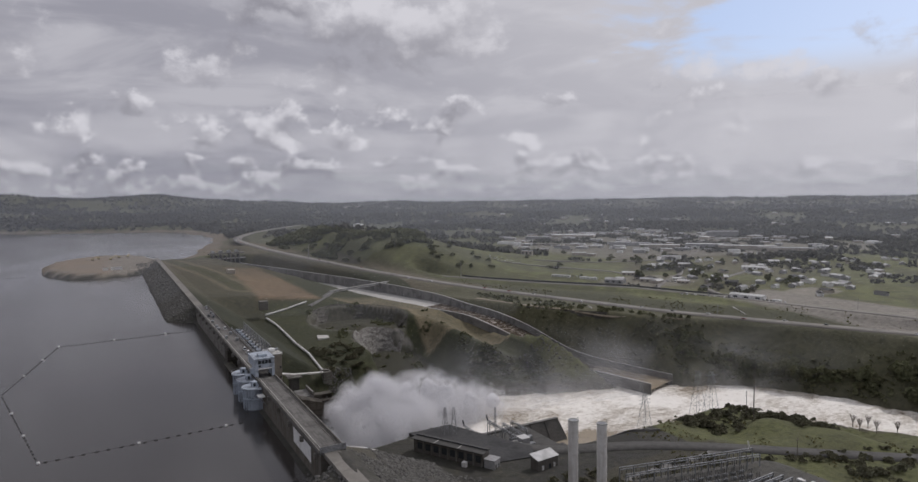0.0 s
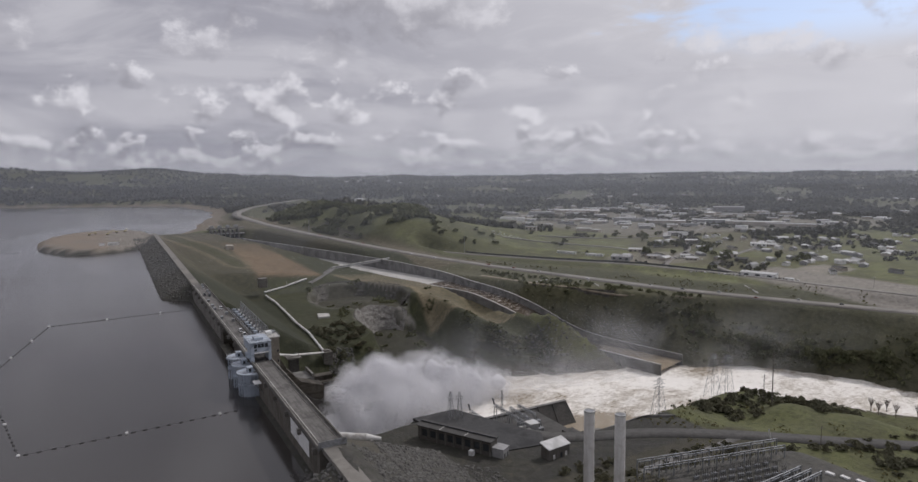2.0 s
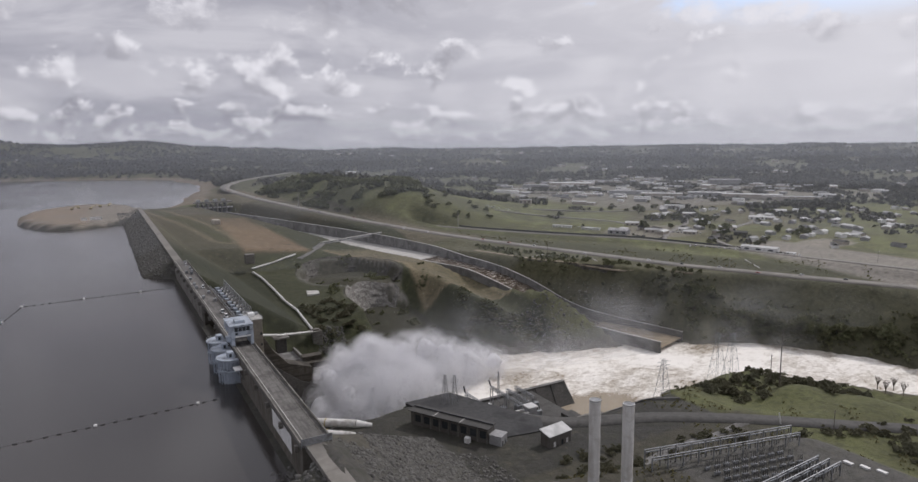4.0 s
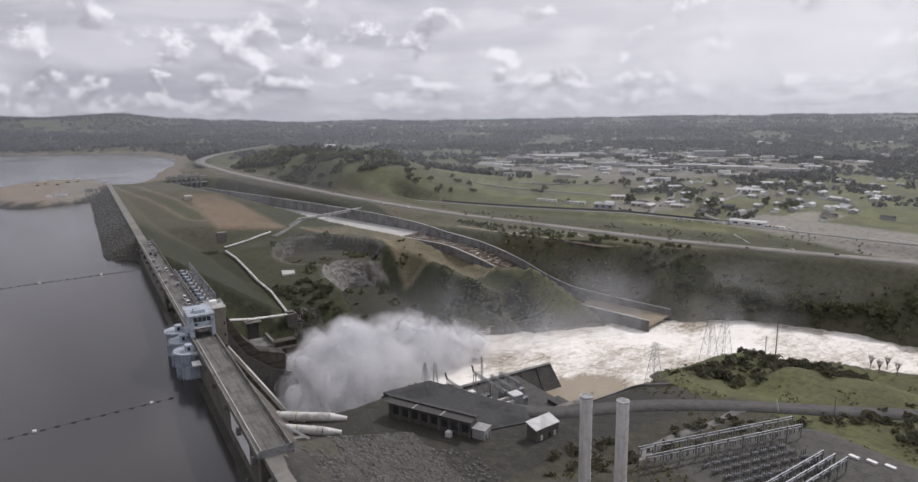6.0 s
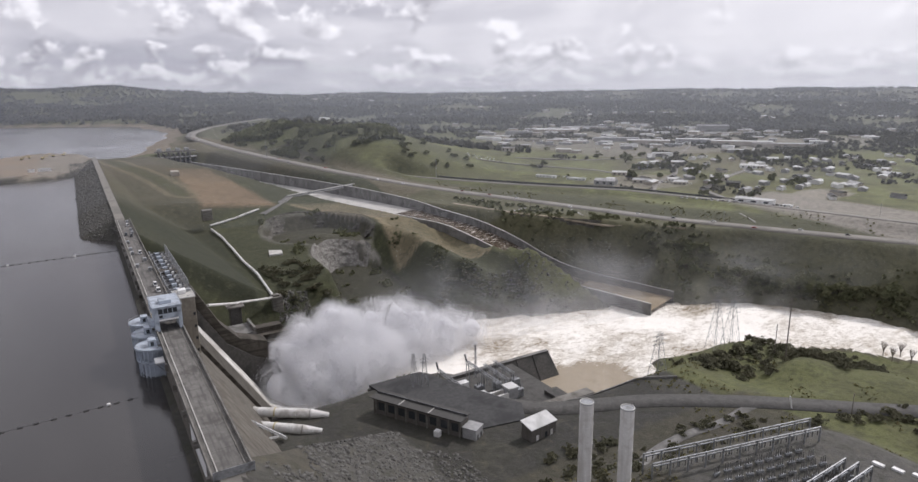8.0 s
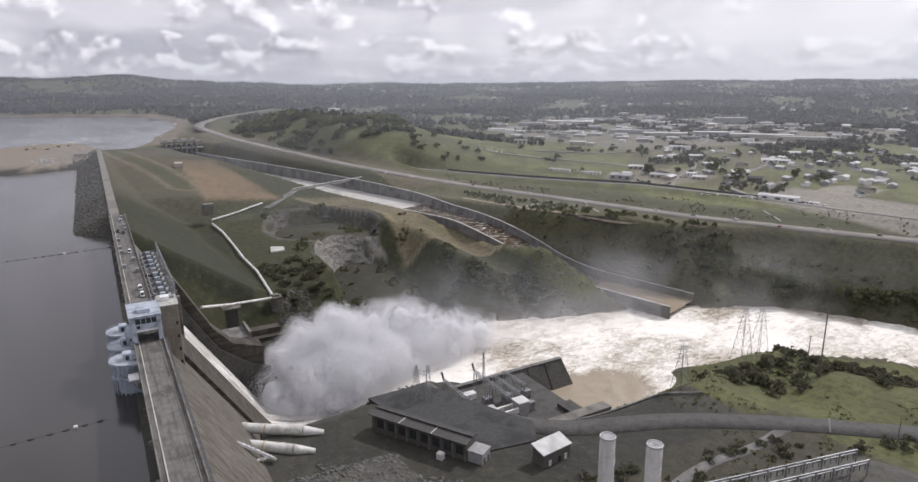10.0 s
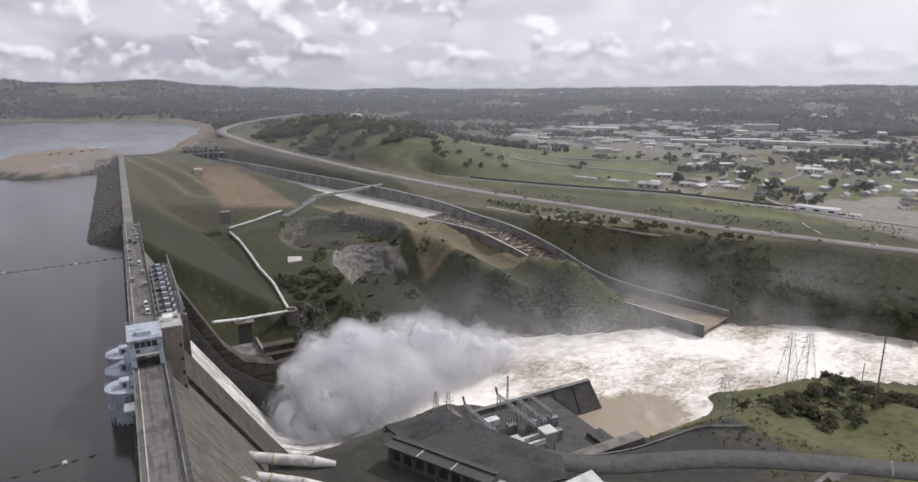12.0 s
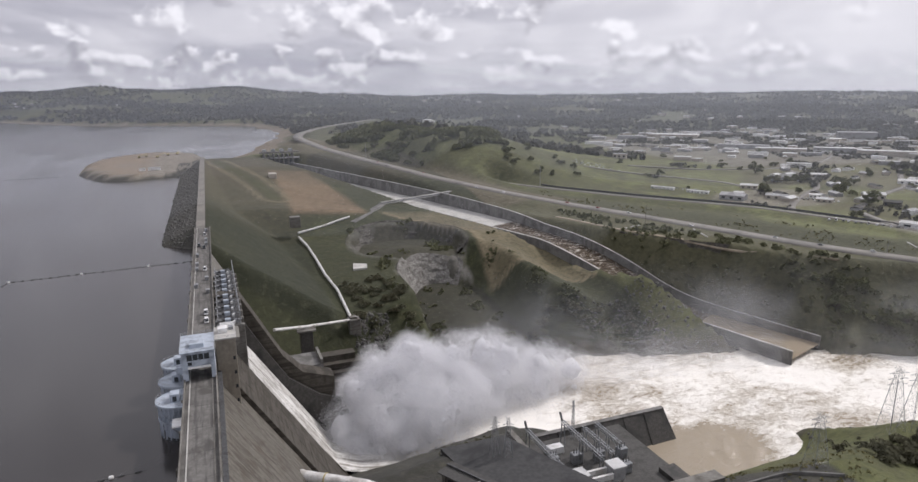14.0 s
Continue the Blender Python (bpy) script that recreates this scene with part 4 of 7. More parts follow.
part("cabin", boxes((-3.0, -0.8, 289, 292.5, 102.6, 105.4)), BLUE, crane, bevel=0.08)
part("lintel", boxes((1.1, 8.9, 287.2, 287.5, 104.9, 105.6)), WHITE, crane)
for z in (111.9, 112.4):
    bm = bmesh.new()
    for a, b in (((-1.2, 287.2), (10.6, 287.2)), ((10.6, 287.2), (10.6, 305.8)), ((10.6, 305.8), (-1.2, 305.8)), ((-1.2, 305.8), (-1.2, 287.2))):
        bar(bm, (*a, z), (*b, z), 0.05, 5)
    part("rail", bm, STEEL, crane)
for x, y in ((-1.2, 287.2), (4, 287.2), (10.6, 287.2), (10.6, 296), (10.6, 305.8), (-1.2, 305.8), (-1.2, 296)):
    bm = bmesh.new()
    bar(bm, (x, y, 111.3), (x, y, 112.45), 0.06, 5)
    part("post", bm, STEEL, crane)
part("hoist", boxes((2, 7, 291, 296, 111.3, 112.9)), BLUE, crane, bevel=0.15)
for x in (-0.6, 9.6):
    for y in (288.2, 295.6):
        bm = bmesh.new()
        bar(bm, (x - 0.3, y, 100.35), (x + 0.5, y, 100.35), 0.35, 10)
        part("wheel", bm, DARKSTEEL, crane)

# round intake towers on the lake side
def intake(y0, r):
    ob = thing("intake_tower", "pale blue-grey half-round intake tower with barred sides in the lake", "tower", (0, y0, 0), group="intake towers")
    n = 14
    arc = [(-r * math.sin(math.pi * k / n) * 1.25 - 0.4, r * math.cos(math.pi * k / n)) for k in range(n + 1)]
    for z0, z1, g in ((97.4, 98.2, 0.7), (91.5, 92.1, 0.35)):
        bm = bmesh.new()
        upright(bm, [(-0.65, r + g)] + [(x * (1 + g / r), y * (1 + g / r)) for x, y in arc] + [(-0.65, -r - g)], z0, z1)
        part("platform", bm, BLUE, ob)
    bm = bmesh.new()
    upright(bm, [(-0.65, r - 0.8)] + [(x * 0.86, y * 0.86) for x, y in arc] + [(-0.65, -r + 0.8)], 80, 97.4)
    part("core", bm, BLUE, ob)
    for k, (x, y) in enumerate(arc):
        part("rib", boxes((x - 0.22, x + 0.22, y - 0.22, y + 0.22, 80, 97.4)), BLUE, ob)
    part("machine_house", boxes((-5.0, -2.0, -3.2, 0.4, 98.2, 101.2)), BLUE, ob, bevel=0.1)
    part("opening", boxes((-5.06, -5.0, -2.2, -0.8, 98.6, 100.2)), GLASSY, ob)
    part("opening", boxes((-4.2, -2.9, -3.26, -3.2, 98.6, 100.4)), GLASSY, ob)
    for z in (98.8, 99.3):
        bm = bmesh.new()
        pts = [(x * 1.08, y * 1.08) for x, y in arc]
        for a, b in zip(pts, pts[1:]):
            bar(bm, (*a, z), (*b, z), 0.05, 4)
        part("rail", bm, STEEL, ob)
    return ob


first_intake = intake(279.5, 7.0)
for y0 in (296.0, 312.5):
    copy_thing(first_intake, pose(0, y0, 0))
service = thing("service_platform", "small white steel platform on the upstream dam face", "platform")
part("deck", boxes((-4.2, -0.7, 262, 268, 95.8, 96.3)), WHITE, service)
for y in (262.4, 267.4):
    bm = bmesh.new()
    beam(bm, (-4.0, y, 95.9), (-0.05, y, 91.0), 0.3, 0.3)
    part("strut", bm, STEEL, service)
part("mural_panel", boxes((-0.10, -0.04, 176, 205, 90.5, 97.5)), WHITE, service)


# ---- gate hoists over the spillway piers ----
def hoist(y0):
    ob = thing("gate_hoist", "grey steel gate hoist and bridge over a spillway pier", "hoist", (0, y0, 0), group="gate hoists")
    part("pier", boxes((10.7, 23.5, -1.1, 1.1, 74, 97.5)), CONCRETE, ob, bevel=0.2)
    for x, top in ((12.0, 100.6), (21.8, 104.0)):
        for y in (-0.7, 7.4):
            bm = bmesh.new()
            beam(bm, (x, y, 97.4 if y < 0 else 97.0), (x, y, top), 0.4, 0.4)
            part("column", bm, STEEL, ob)
        bm = bmesh.new()
        beam(bm, (x, -0.7, top), (x, 7.4, top), 0.35, 0.45)
        part("cross_beam", bm, STEEL, ob)
    for x in (12.0, 16.8, 21.8):
        bm = bmesh.new()
        beam(bm, (x, -1.0, 97.2), (x, 8.8, 97.2), 0.7, 1.0)
        part("girder", bm, CONCRETE, ob)
    bm = bmesh.new()
    beam(bm, (21.8, -0.7, 98), (21.8, 7.4, 103.6), 0.2, 0.2)
    beam(bm, (21.8, 7.4, 98), (21.8, -0.7, 103.6), 0.2, 0.2)
    part("brace", bm, STEEL, ob)
    part("floor_grate", boxes((12.3, 21.5, -0.4, 7.2, 97.3, 97.5)), DARKSTEEL, ob)
    for x in (13.0, 19.6):
        part("gear_box", boxes((x - 0.8, x + 0.8, 2.4, 4.6, 97.5, 99.3)), STEEL, ob, bevel=0.12)
    for z in (98.6, 99.1):
        bm = bmesh.new()
        bar(bm, (11.0, 7.9, z), (22.4, 7.9, z), 0.06, 4)
        part("rail", bm, STEEL, ob)
    part("motor", boxes((15.0, 17.6, 2.0, 4.6, 97.9, 99.6)), BLUE, ob, bevel=0.15)
    bm = bmesh.new()
    bar(bm, (13.2, 3.4, 99.0), (20.6, 3.4, 99.0), 0.55, 10)
    part("drum", bm, DARKSTEEL, ob)
    part("walkway", boxes((10.8, 22.6, 5.4, 6.6, 97.7, 97.95)), STEEL, ob)
    part("lamp_box", boxes((18.4, 19.6, 0.2, 1.4, 97.9, 99.2)), WHITE, ob)
    return ob


first_hoist = hoist(350.6)
for k in range(1, 10):
    copy_thing(first_hoist, pose(0, 350.6 + 9.9 * k, 0))
cabin = thing("site_cabin", "white flat-roofed cabin among the gate hoists", "cabin")
part("body", boxes((13, 18.5, 337, 345, 97.2, 100.6)), WHITE, cabin, bevel=0.1)
part("roof", boxes((12.6, 18.9, 336.6, 345.4, 100.6, 100.9)), WHITEROOF, cabin)
part("window", boxes((14, 17, 336.9, 337.0, 98.6, 99.8)), GLASSY, cabin)
part("base", boxes((10.8, 20.5, 334, 349, 93.0, 97.2)), CONCRETE, cabin)

# ---- new spillway ----
def offset_line(line, off):
    pts = []
    for i, p in enumerate(line):
        a, b = line[max(i - 1, 0)], line[min(i + 1, len(line) - 1)]
        d = Vector((b[0] - a[0], b[1] - a[1], 0)).normalized()
        pts.append(Vector((p[0] + d.y * off, p[1] - d.x * off, p[2])))
    return pts


def dense(line, step):
    out = []
    for p, q in zip(line, line[1:]):
        n = max(1, round(math.hypot(q[0] - p[0], q[1] - p[1]) / step))
        out += [tuple(Vector(p).lerp(Vector(q), k / n)) for k in range(n)]
    return out + [tuple(line[-1])]


def softened(line, rounds):
    pts = [Vector(p) for p in line]
    for _ in range(rounds):
        pts = [pts[0]] + [(a + 2 * b + c) / 4 for a, b, c in zip(pts, pts[1:], pts[2:])] + [pts[-1]]
    return [tuple(p) for p in pts]


chute = thing("spillway_chute", "long concrete spillway chute curving down to the river", "spillway", kind="structure")
axis = softened(dense(CHUTE_LINE, 12.0), 4)
HALF = 23.0
left, right = offset_line(axis, HALF), offset_line(axis, -HALF)
step_from = max(i for i, p in enumerate(axis) if p[2] > 53.5)
step_to = min(i for i, p in enumerate(axis) if p[2] < 3.5)
for i in range(len(axis) - 1):
    a, b, c, d = left[i], left[i + 1], right[i + 1], right[i]
    if i < step_from or i >= step_to:
        bm = bmesh.new()
        upright(bm, [(p.x, p.y) for p in (a, b, c, d)], [p.z - 1.5 for p in (a, b, c, d)], [p.z for p in (a, b, c, d)])
        part("floor_slab", bm, PALE if i < step_from else SLAB, chute)
    else:
        n = 6
        for k in range(n):
            a1, b1 = a.lerp(b, k / n), a.lerp(b, (k + 1) / n)
            d1, c1 = d.lerp(c, k / n), d.lerp(c, (k + 1) / n)
            bm = bmesh.new()
            upright(bm, [(p.x, p.y) for p in (a1, b1, c1, d1)], a1.z - 6, a1.z)
            part("step", bm, FILM, chute, "wet brown concrete step with shallow water")
for pts, hi, mat, lab in ((left, 6.5, WALLC, ""), (right, 14.0, WALLC, "high grey retaining wall of the chute")):
    out = -1.0 if pts is left else 1.0
    for i in range(len(pts) - 1):
        a, b = pts[i], pts[i + 1]
        s = Vector((b.y - a.y, a.x - b.x, 0)).normalized() * (1.2 if pts is left else -1.2)
        if pts is right:
            ha, hb = (8.5 + 6.0 * min(max((p.z - 50) / 8, 0), 1) for p in (a, b))
        else:
            ha, hb = (9.0 - 5.5 * min(max((p.z - 46) / 8, 0), 1) for p in (a, b))
        ha, hb = (h + 2.0 * (1 - min(max(p.z / 20, 0), 1)) for h, p in ((ha, a), (hb, b)))
        bm = bmesh.new()
        q = [(a.x, a.y), (b.x, b.y), (b.x + s.x, b.y + s.y), (a.x + s.x, a.y + s.y)]
        upright(bm, q, [p.z - 3 for p in (a, b, b, a)], [a.z + ha, b.z + hb, b.z + hb, a.z + ha])
        part("wall_panel", bm, mat, chute, lab)
        bm = bmesh.new()
        q = [(a.x - 0.2 * s.x, a.y - 0.2 * s.y), (b.x - 0.2 * s.x, b.y - 0.2 * s.y), (b.x + 1.2 * s.x, b.y + 1.2 * s.y), (a.x + 1.2 * s.x, a.y + 1.2 * s.y)]
        upright(bm, q, [a.z + ha, b.z + hb, b.z + hb, a.z + ha], [a.z + ha + 0.35, b.z + hb + 0.35, b.z + hb + 0.35, a.z + ha + 0.35])
        part("wall_cap", bm, PALE, chute)
i = step_to
bm = bmesh.new()
v = [bm.verts.new((p.x, p.y, 4.6)) for p in (left[i - 1], *left[i:], *reversed(right[i:]), right[i - 1])]
bm.faces.new(v)
part("basin_water", bm, RIVER, chute, "still brown water in the stilling basin")
basin = chute.children[-1]
layer = basin.data.color_attributes.new("foam", "FLOAT_COLOR", "POINT")
layer.data.foreach_set("color", [0.16, 0.16, 0.16, 1.0] * len(basin.data.vertices))
# control structure at its head
head = thing("spillway_gatehouse", "grey concrete gate structure with piers at the head of the chute", "gatehouse")
h0 = Vector((128, 1228, 0))
for k in range(7):
    x = 104 + 8.2 * k
    part("pier", boxes((x, x + 2.2, 1222, 1252, 62, 97 - 2 * (k % 2))), CONCRETE, head, bevel=0.2)
part("deck", boxes((98, 166, 1232, 1246, 97, 99.5)), CONCRETE, head)
part("bridge_beam", boxes((98, 166, 1226, 1231, 88, 90)), PALE, head)
for k in range(6):
    part("gate_leaf", boxes((106.2 + 8.2 * k, 112.2 + 8.2 * k, 1240, 1241, 64, 84)), DARKSTEEL, head)
for k in range(4):
    part("hoist_house", boxes((103 + 15 * k, 110 + 15 * k, 1235, 1243, 99.5, 104)), GREYWALL, head, bevel=0.15)

# truss bridge across the chute
bridge = thing("footbridge", "pale steel truss conveyor bridge across the spillway chute", "bridge")
A, B = Vector((200, 785, 70.5)), Vector((309, 832, 70.5))
for dz, w_ in ((0.0, 4.0), (2.6, 3.2)):
    bm = bmesh.new()
    beam(bm, A + Vector((0, 0, dz)), B + Vector((0, 0, dz)), w_, 0.5)
    part("chord", bm, PALE, bridge)
for k in range(12):
    p, q = A.lerp(B, k / 12), A.lerp(B, (k + 1) / 12)
    bm = bmesh.new()
    beam(bm, p + Vector((0, 0, 0.2)), q + Vector((0, 0, 2.4)), 3.4, 0.3)
    part("diagonal", bm, STEEL, bridge)
for k, z0 in ((0.02, 62), (0.98, 62)):
    p = A.lerp(B, k)
    part("support", boxes((p.x - 1.5, p.x + 1.5, p.y - 1.5, p.y + 1.5, z0, 70.3)), CONCRETE, bridge)

# ---- pipeline down the abutment ----
def pipe(name, label, pts, r, mat, stands=True):
    ob = thing(name, label, "pipe")
    for a, b in zip(pts, pts[1:]):
        bm = bmesh.new()
        bar(bm, a, b, r, 12)
        part("pipe_length", bm, mat, ob, smooth=False)
        n = max(1, int((Vector(b) - Vector(a)).length / 14))
        for k in range(n):
            p = Vector(a).lerp(Vector(b), (k + 0.5) / n)
            d = (Vector(b) - Vector(a)).normalized() * 0.5
            bm = bmesh.new()
            bar(bm, p - d, p + d, r * 1.18, 12)
            part("collar", bm, mat, ob)
            if stands:
                zt = float(height(p.x, p.y))
                part("saddle", boxes((p.x - r, p.x + r, p.y - 0.5, p.y + 0.5, min(zt - 0.6, p.z - r - 0.2), p.z - 0.3 * r)), CONCRETE, ob)
    return ob


ground_z = lambda x, y: float(height(x, y))
pts = [(91, 690), (95, 660), (97, 620), (98, 580), (101, 545), (101, 492)]
pipe("pipeline", "white steel pipeline running down the grassy abutment", [(x, y, ground_z(x, y) + 1.6) for x, y in pts], 1.1, PIPEWHITE)
pipe("pipeline", "white pipe bridge reaching from the abutment to the dam", [(100, 488, 41), (64, 460, 51), (42, 432, 62)], 0.9, PIPEWHITE, False)
pipe("pipeline", "long white pipe lying along the earth bench", [(x, y, ground_z(x, y) + 1.3) for x, y in ((92, 701), (106, 707), (120, 713), (135, 720), (150, 727))], 1.0, PIPEWHITE)
block = thing("anchor_block", "weathered concrete anchor block at the pipe bend", "block")
part("body", boxes((97.5, 106, 484, 492, 28, 42)), CONCRETE, block, bevel=0.3)
part("cap", boxes((98.5, 104, 486, 490, 42, 43.5)), CONCRETE, block, bevel=0.2)
block = thing("anchor_block", "weathered concrete anchor block at the head of the pipeline", "block")
part("body", boxes((84, 94, 692, 700, 70, 81)), CONCRETE, block, bevel=0.3)
pier = thing("pipe_pier", "dark concrete pier carrying the pipe bridge", "pier")
part("body", boxes((60, 68, 456, 462, 24, 49)), DARKWALL, pier, bevel=0.3)
part("cap", boxes((58, 70, 454, 464, 49, 50)), CONCRETE, pier)
slab_ = thing("concrete_slab", "small pale concrete slab on the quarry meadow", "slab")
z0 = ground_z(129, 588)
bm = bmesh.new()
upright(bm, [(122, 582), (134, 580), (137, 594), (126, 600)], z0 - 2, z0 + 0.9)
part("top", bm, PALE, slab_)

# ---- power plant yard ----
def turned_box(bm, o, u, n, a0, a1, b0, b1, z0, z1):
    """A box along the directions u and n from the corner o."""
    q = [(o[0] + a * u[0] + b * n[0], o[1] + a * u[1] + b * n[1]) for a, b in ((a0, b0), (a1, b0), (a1, b1), (a0, b1))]
    upright(bm, q, z0, z1)


def tbox(name, o, u, n, dims, mat, parent, label="", bevel=0.0):
    bm = bmesh.new()
    turned_box(bm, o, u, n, *dims)
    return part(name, bm, mat, parent, label, bevel=bevel)


plant = thing("plant_building", "long two-storey brown plant building with a flat tar roof", "building")
o, u, n = (90.5, 268.5), (0.492, -0.870), (0.870, 0.492)
tbox("wall", o, u, n, (0, 50, 0, 7.0, 43, 52.6), CORRUGATED, plant)
tbox("roof", o, u, n, (-0.8, 50.8, 4.4, 7.6, 52.6, 53.3), BROWNROOF, plant)
tbox("lower_roof", o, u, n, (-1.0, 51, -1.8, 4.4, 52.6, 53.0), BROWNROOF, plant)
tbox("roof_kerb", o, u, n, (-0.8, 50.8, 4.1, 4.7, 53.3, 53.9), DARKSTEEL, plant)
for a in (16, 33):
    tbox("roof_joint", o, u, n, (a, a + 0.5, -1.6, 4.0, 53.0, 53.12), PALE, plant)
for k in range(8):
    w_ = tbox("window", o, u, n, (3 + 6 * k, 6.6 + 6 * k, -0.12, 0.0, 46.5, 50.5), GLASSY, plant)
    tbox("pilaster", o, u, n, (1.2 + 6 * k, 1.8 + 6 * k, -0.5, 0.0, 43, 52.6), CONCRETE, plant)
tbox("pilaster", o, u, n, (49.2, 49.9, -0.5, 0.0, 43, 52.6), CONCRETE, plant)
tbox("tank", o, u, n, (38, 41, -5, -2.4, 43.4, 47), WHITE, plant, "white storage tank against the wall", bevel=0.3)
annex = thing("annex_cabin", "pale grey metal annex cabin beside the plant building", "cabin")
tbox("body", o, u, n, (50.4, 57.5, 0.5, 7.5, 43, 49.0), GREYWALL, annex, bevel=0.1)
tbox("roof", o, u, n, (50.3, 57.8, 0.2, 7.8, 49.0, 49.4), GREYWALL, annex)
for b in (1.5, 5):
    tbox("door", o, u, n, (57.5, 57.6, b, b + 1.6, 44, 46.6), DARKSTEEL, annex)
shed = thing("metal_shed", "dark brown metal shed with a white pitched roof", "shed")
o2, u2, n2 = (139.8, 204.0), (0.990, 0.10), (-0.10, 0.990)
tbox("wall", o2, u2, n2, (0, 15.5, 0, 6.8, 43, 50.2), CORRUGATED, shed)
bm = bmesh.new()
q = [(o2[0] + a * u2[0] + b * n2[0], o2[1] + a * u2[1] + b * n2[1]) for a, b in ((-0.5, -0.5), (16, -0.5), (16, 7.3), (-0.5, 7.3))]
upright(bm, q, [50.1, 50.1, 52.0, 52.0], [50.4, 50.4, 52.4, 52.4])
part("roof", bm, WHITEROOF, shed, "white sheet-metal roof")
tbox("gable", o2, u2, n2, (0.1, 15.4, 6.4, 6.8, 50.2, 52.0), CORRUGATED, shed)
for a in (3, 8.5, 12):
    tbox("door", o2, u2, n2, (a, a + 1.5, -0.1, 0.0, 43.5, 46.6), GLASSY if a == 8.5 else WHITE, shed)


def stack(x, y, zb, zt):
    ob = thing("surge_stack", "tall white cylindrical steel stack with a side ladder", "stack", (x, y, 0), group="surge stacks")
    bm = bmesh.new()
    r, nn = 2.35, 24
    ring = lambda rad, z: [bm.verts.new((rad * math.cos(2 * math.pi * k / nn), rad * math.sin(2 * math.pi * k / nn), z)) for k in range(nn)]
    rings = [ring(r, zb), ring(r, zt), ring(r - 0.18, zt), ring(r - 0.18, zt - 8)]
    for a, b in zip(rings, rings[1:]):
        for k in range(nn):
            bm.faces.new((a[k], a[(k + 1) % nn], b[(k + 1) % nn], b[k]))
    bm.faces.new(rings[-1])
    part("shell", bm, STACK, ob, smooth=False)
    for z in np.arange(zb + 6, zt, 6.0):
        bm = bmesh.new()
        bar(bm, (0, 0, z), (0, 0, z + 0.15), r + 0.06, 24)
        part("seam", bm, STACK, ob)
    bm = bmesh.new()
    bar(bm, (0, 0, zt - 0.5), (0, 0, zt - 0.25), r + 0.14, 24)
    part("rim", bm, STEEL, ob)
    for e in (-0.3, 0.3):
        bm = bmesh.new()
        beam(bm, (r + 0.5, e, zb), (r + 0.5, e, zt + 0.8), 0.1, 0.1)
        part("ladder_rail", bm, DARKSTEEL, ob)
    for z in np.arange(zt - 1, zb, -8.0):
        part("ladder_stand", boxes((r - 0.1, r + 0.9, -0.6, 0.6, z - 0.3, z)), STEEL, ob)
    part("foot", boxes((-3.2, 3.2, -3.2, 3.2, zb - 3, zb + 0.4)), CONCRETE, ob)
    return ob


stack(117.7, 145.2, ground_z(117.7, 145.2), 97.1)
stack(126.4, 134.9, ground_z(126.4, 134.9), 97.1)

# penstocks from the dam to the yard
for y0, y1, tail in ((301, 281, 68), (285, 268, 60)):
    ob = thing("penstock", "huge white steel penstock coming out of the dam face", "pipe", group="penstocks")
    a, b = Vector((33, y0, 46.5)), Vector((tail - 6, y1, 46.0))
    bm = bmesh.new()
    bar(bm, a, b, 2.4, 18)
    part("pipe_length", bm, PIPEWHITE, ob)
    bm = bmesh.new()
    bar(bm, b, Vector((tail + 2, y1 - 4, 44.8)), 2.4, 18, 1.2)
    part("nose", bm, PIPEWHITE, ob)
    for k in (0.2, 0.5, 0.8):
        p, d = a.lerp(b, k), (b - a).normalized() * 0.3
        bm = bmesh.new()
        bar(bm, p - d, p + d, 2.65, 18)
        part("ring", bm, RUST if k == 0.5 else PIPEWHITE, ob)
    part("saddle", boxes(((a.x + b.x) / 2 - 2.5, (a.x + b.x) / 2 + 2.5, (y0 + y1) / 2 - 2, (y0 + y1) / 2 + 2, 38, 45)), CONCRETE, ob)
stair = thing("steel_stair", "white steel stair frame at the foot of the dam face", "stair")
P0, P1, P2 = Vector((24, 262, 66)), Vector((44, 266, 47)), Vector((22, 250, 58))
for a, b in ((P0, P1), (P0 + Vector((1, -3, 0)), P1 + Vector((1, -3, 0))), (P1, P2)):
    bm = bmesh.new()
    beam(bm, a, b, 0.8, 0.9)
    part("stringer", bm, WHITE, stair)
for k in range(12):
    p = P0.lerp(P1, k / 11)
    part("tread", boxes((p.x - 0.4, p.x + 1.2, p.y - 3, p.y, p.z - 0.1, p.z + 0.1)), STEEL, stair)


# ---- spray cloud at the foot of the spillway ----
def ico(n):
    bm = bmesh.new()
    bmesh.ops.create_icosphere(bm, subdivisions=n, radius=1.0)
    v = np.array([p.co[:] for p in bm.verts])
    f = np.array([[q.index for q in p.verts] for p in bm.faces])
    bm.free()
    return v, f


rng = random.Random(5)
lobes = [(78, 372, 8, 13), (74, 384, 18, 14), (84, 396, 26, 17), (98, 400, 34, 16), (112, 398, 36, 17), (92, 378, 20, 17), (108, 384, 24, 19), (126, 394, 26, 19), (88, 366, 4, 11), (104, 366, 6, 14), (122, 374, 10, 17), (140, 384, 14, 19), (146, 396, 22, 16), (158, 392, 9, 16), (134, 402, 34, 12), (80, 392, 34, 10), (174, 396, 5, 13), (116, 404, 46, 9), (96, 406, 44, 9)]
lobes += [(150, 410, 40, 14), (170, 412, 34, 16), (192, 414, 26, 17), (214, 412, 18, 16), (180, 404, 16, 17), (205, 402, 10, 15), (236, 408, 12, 13), (122, 406, 42, 14)]
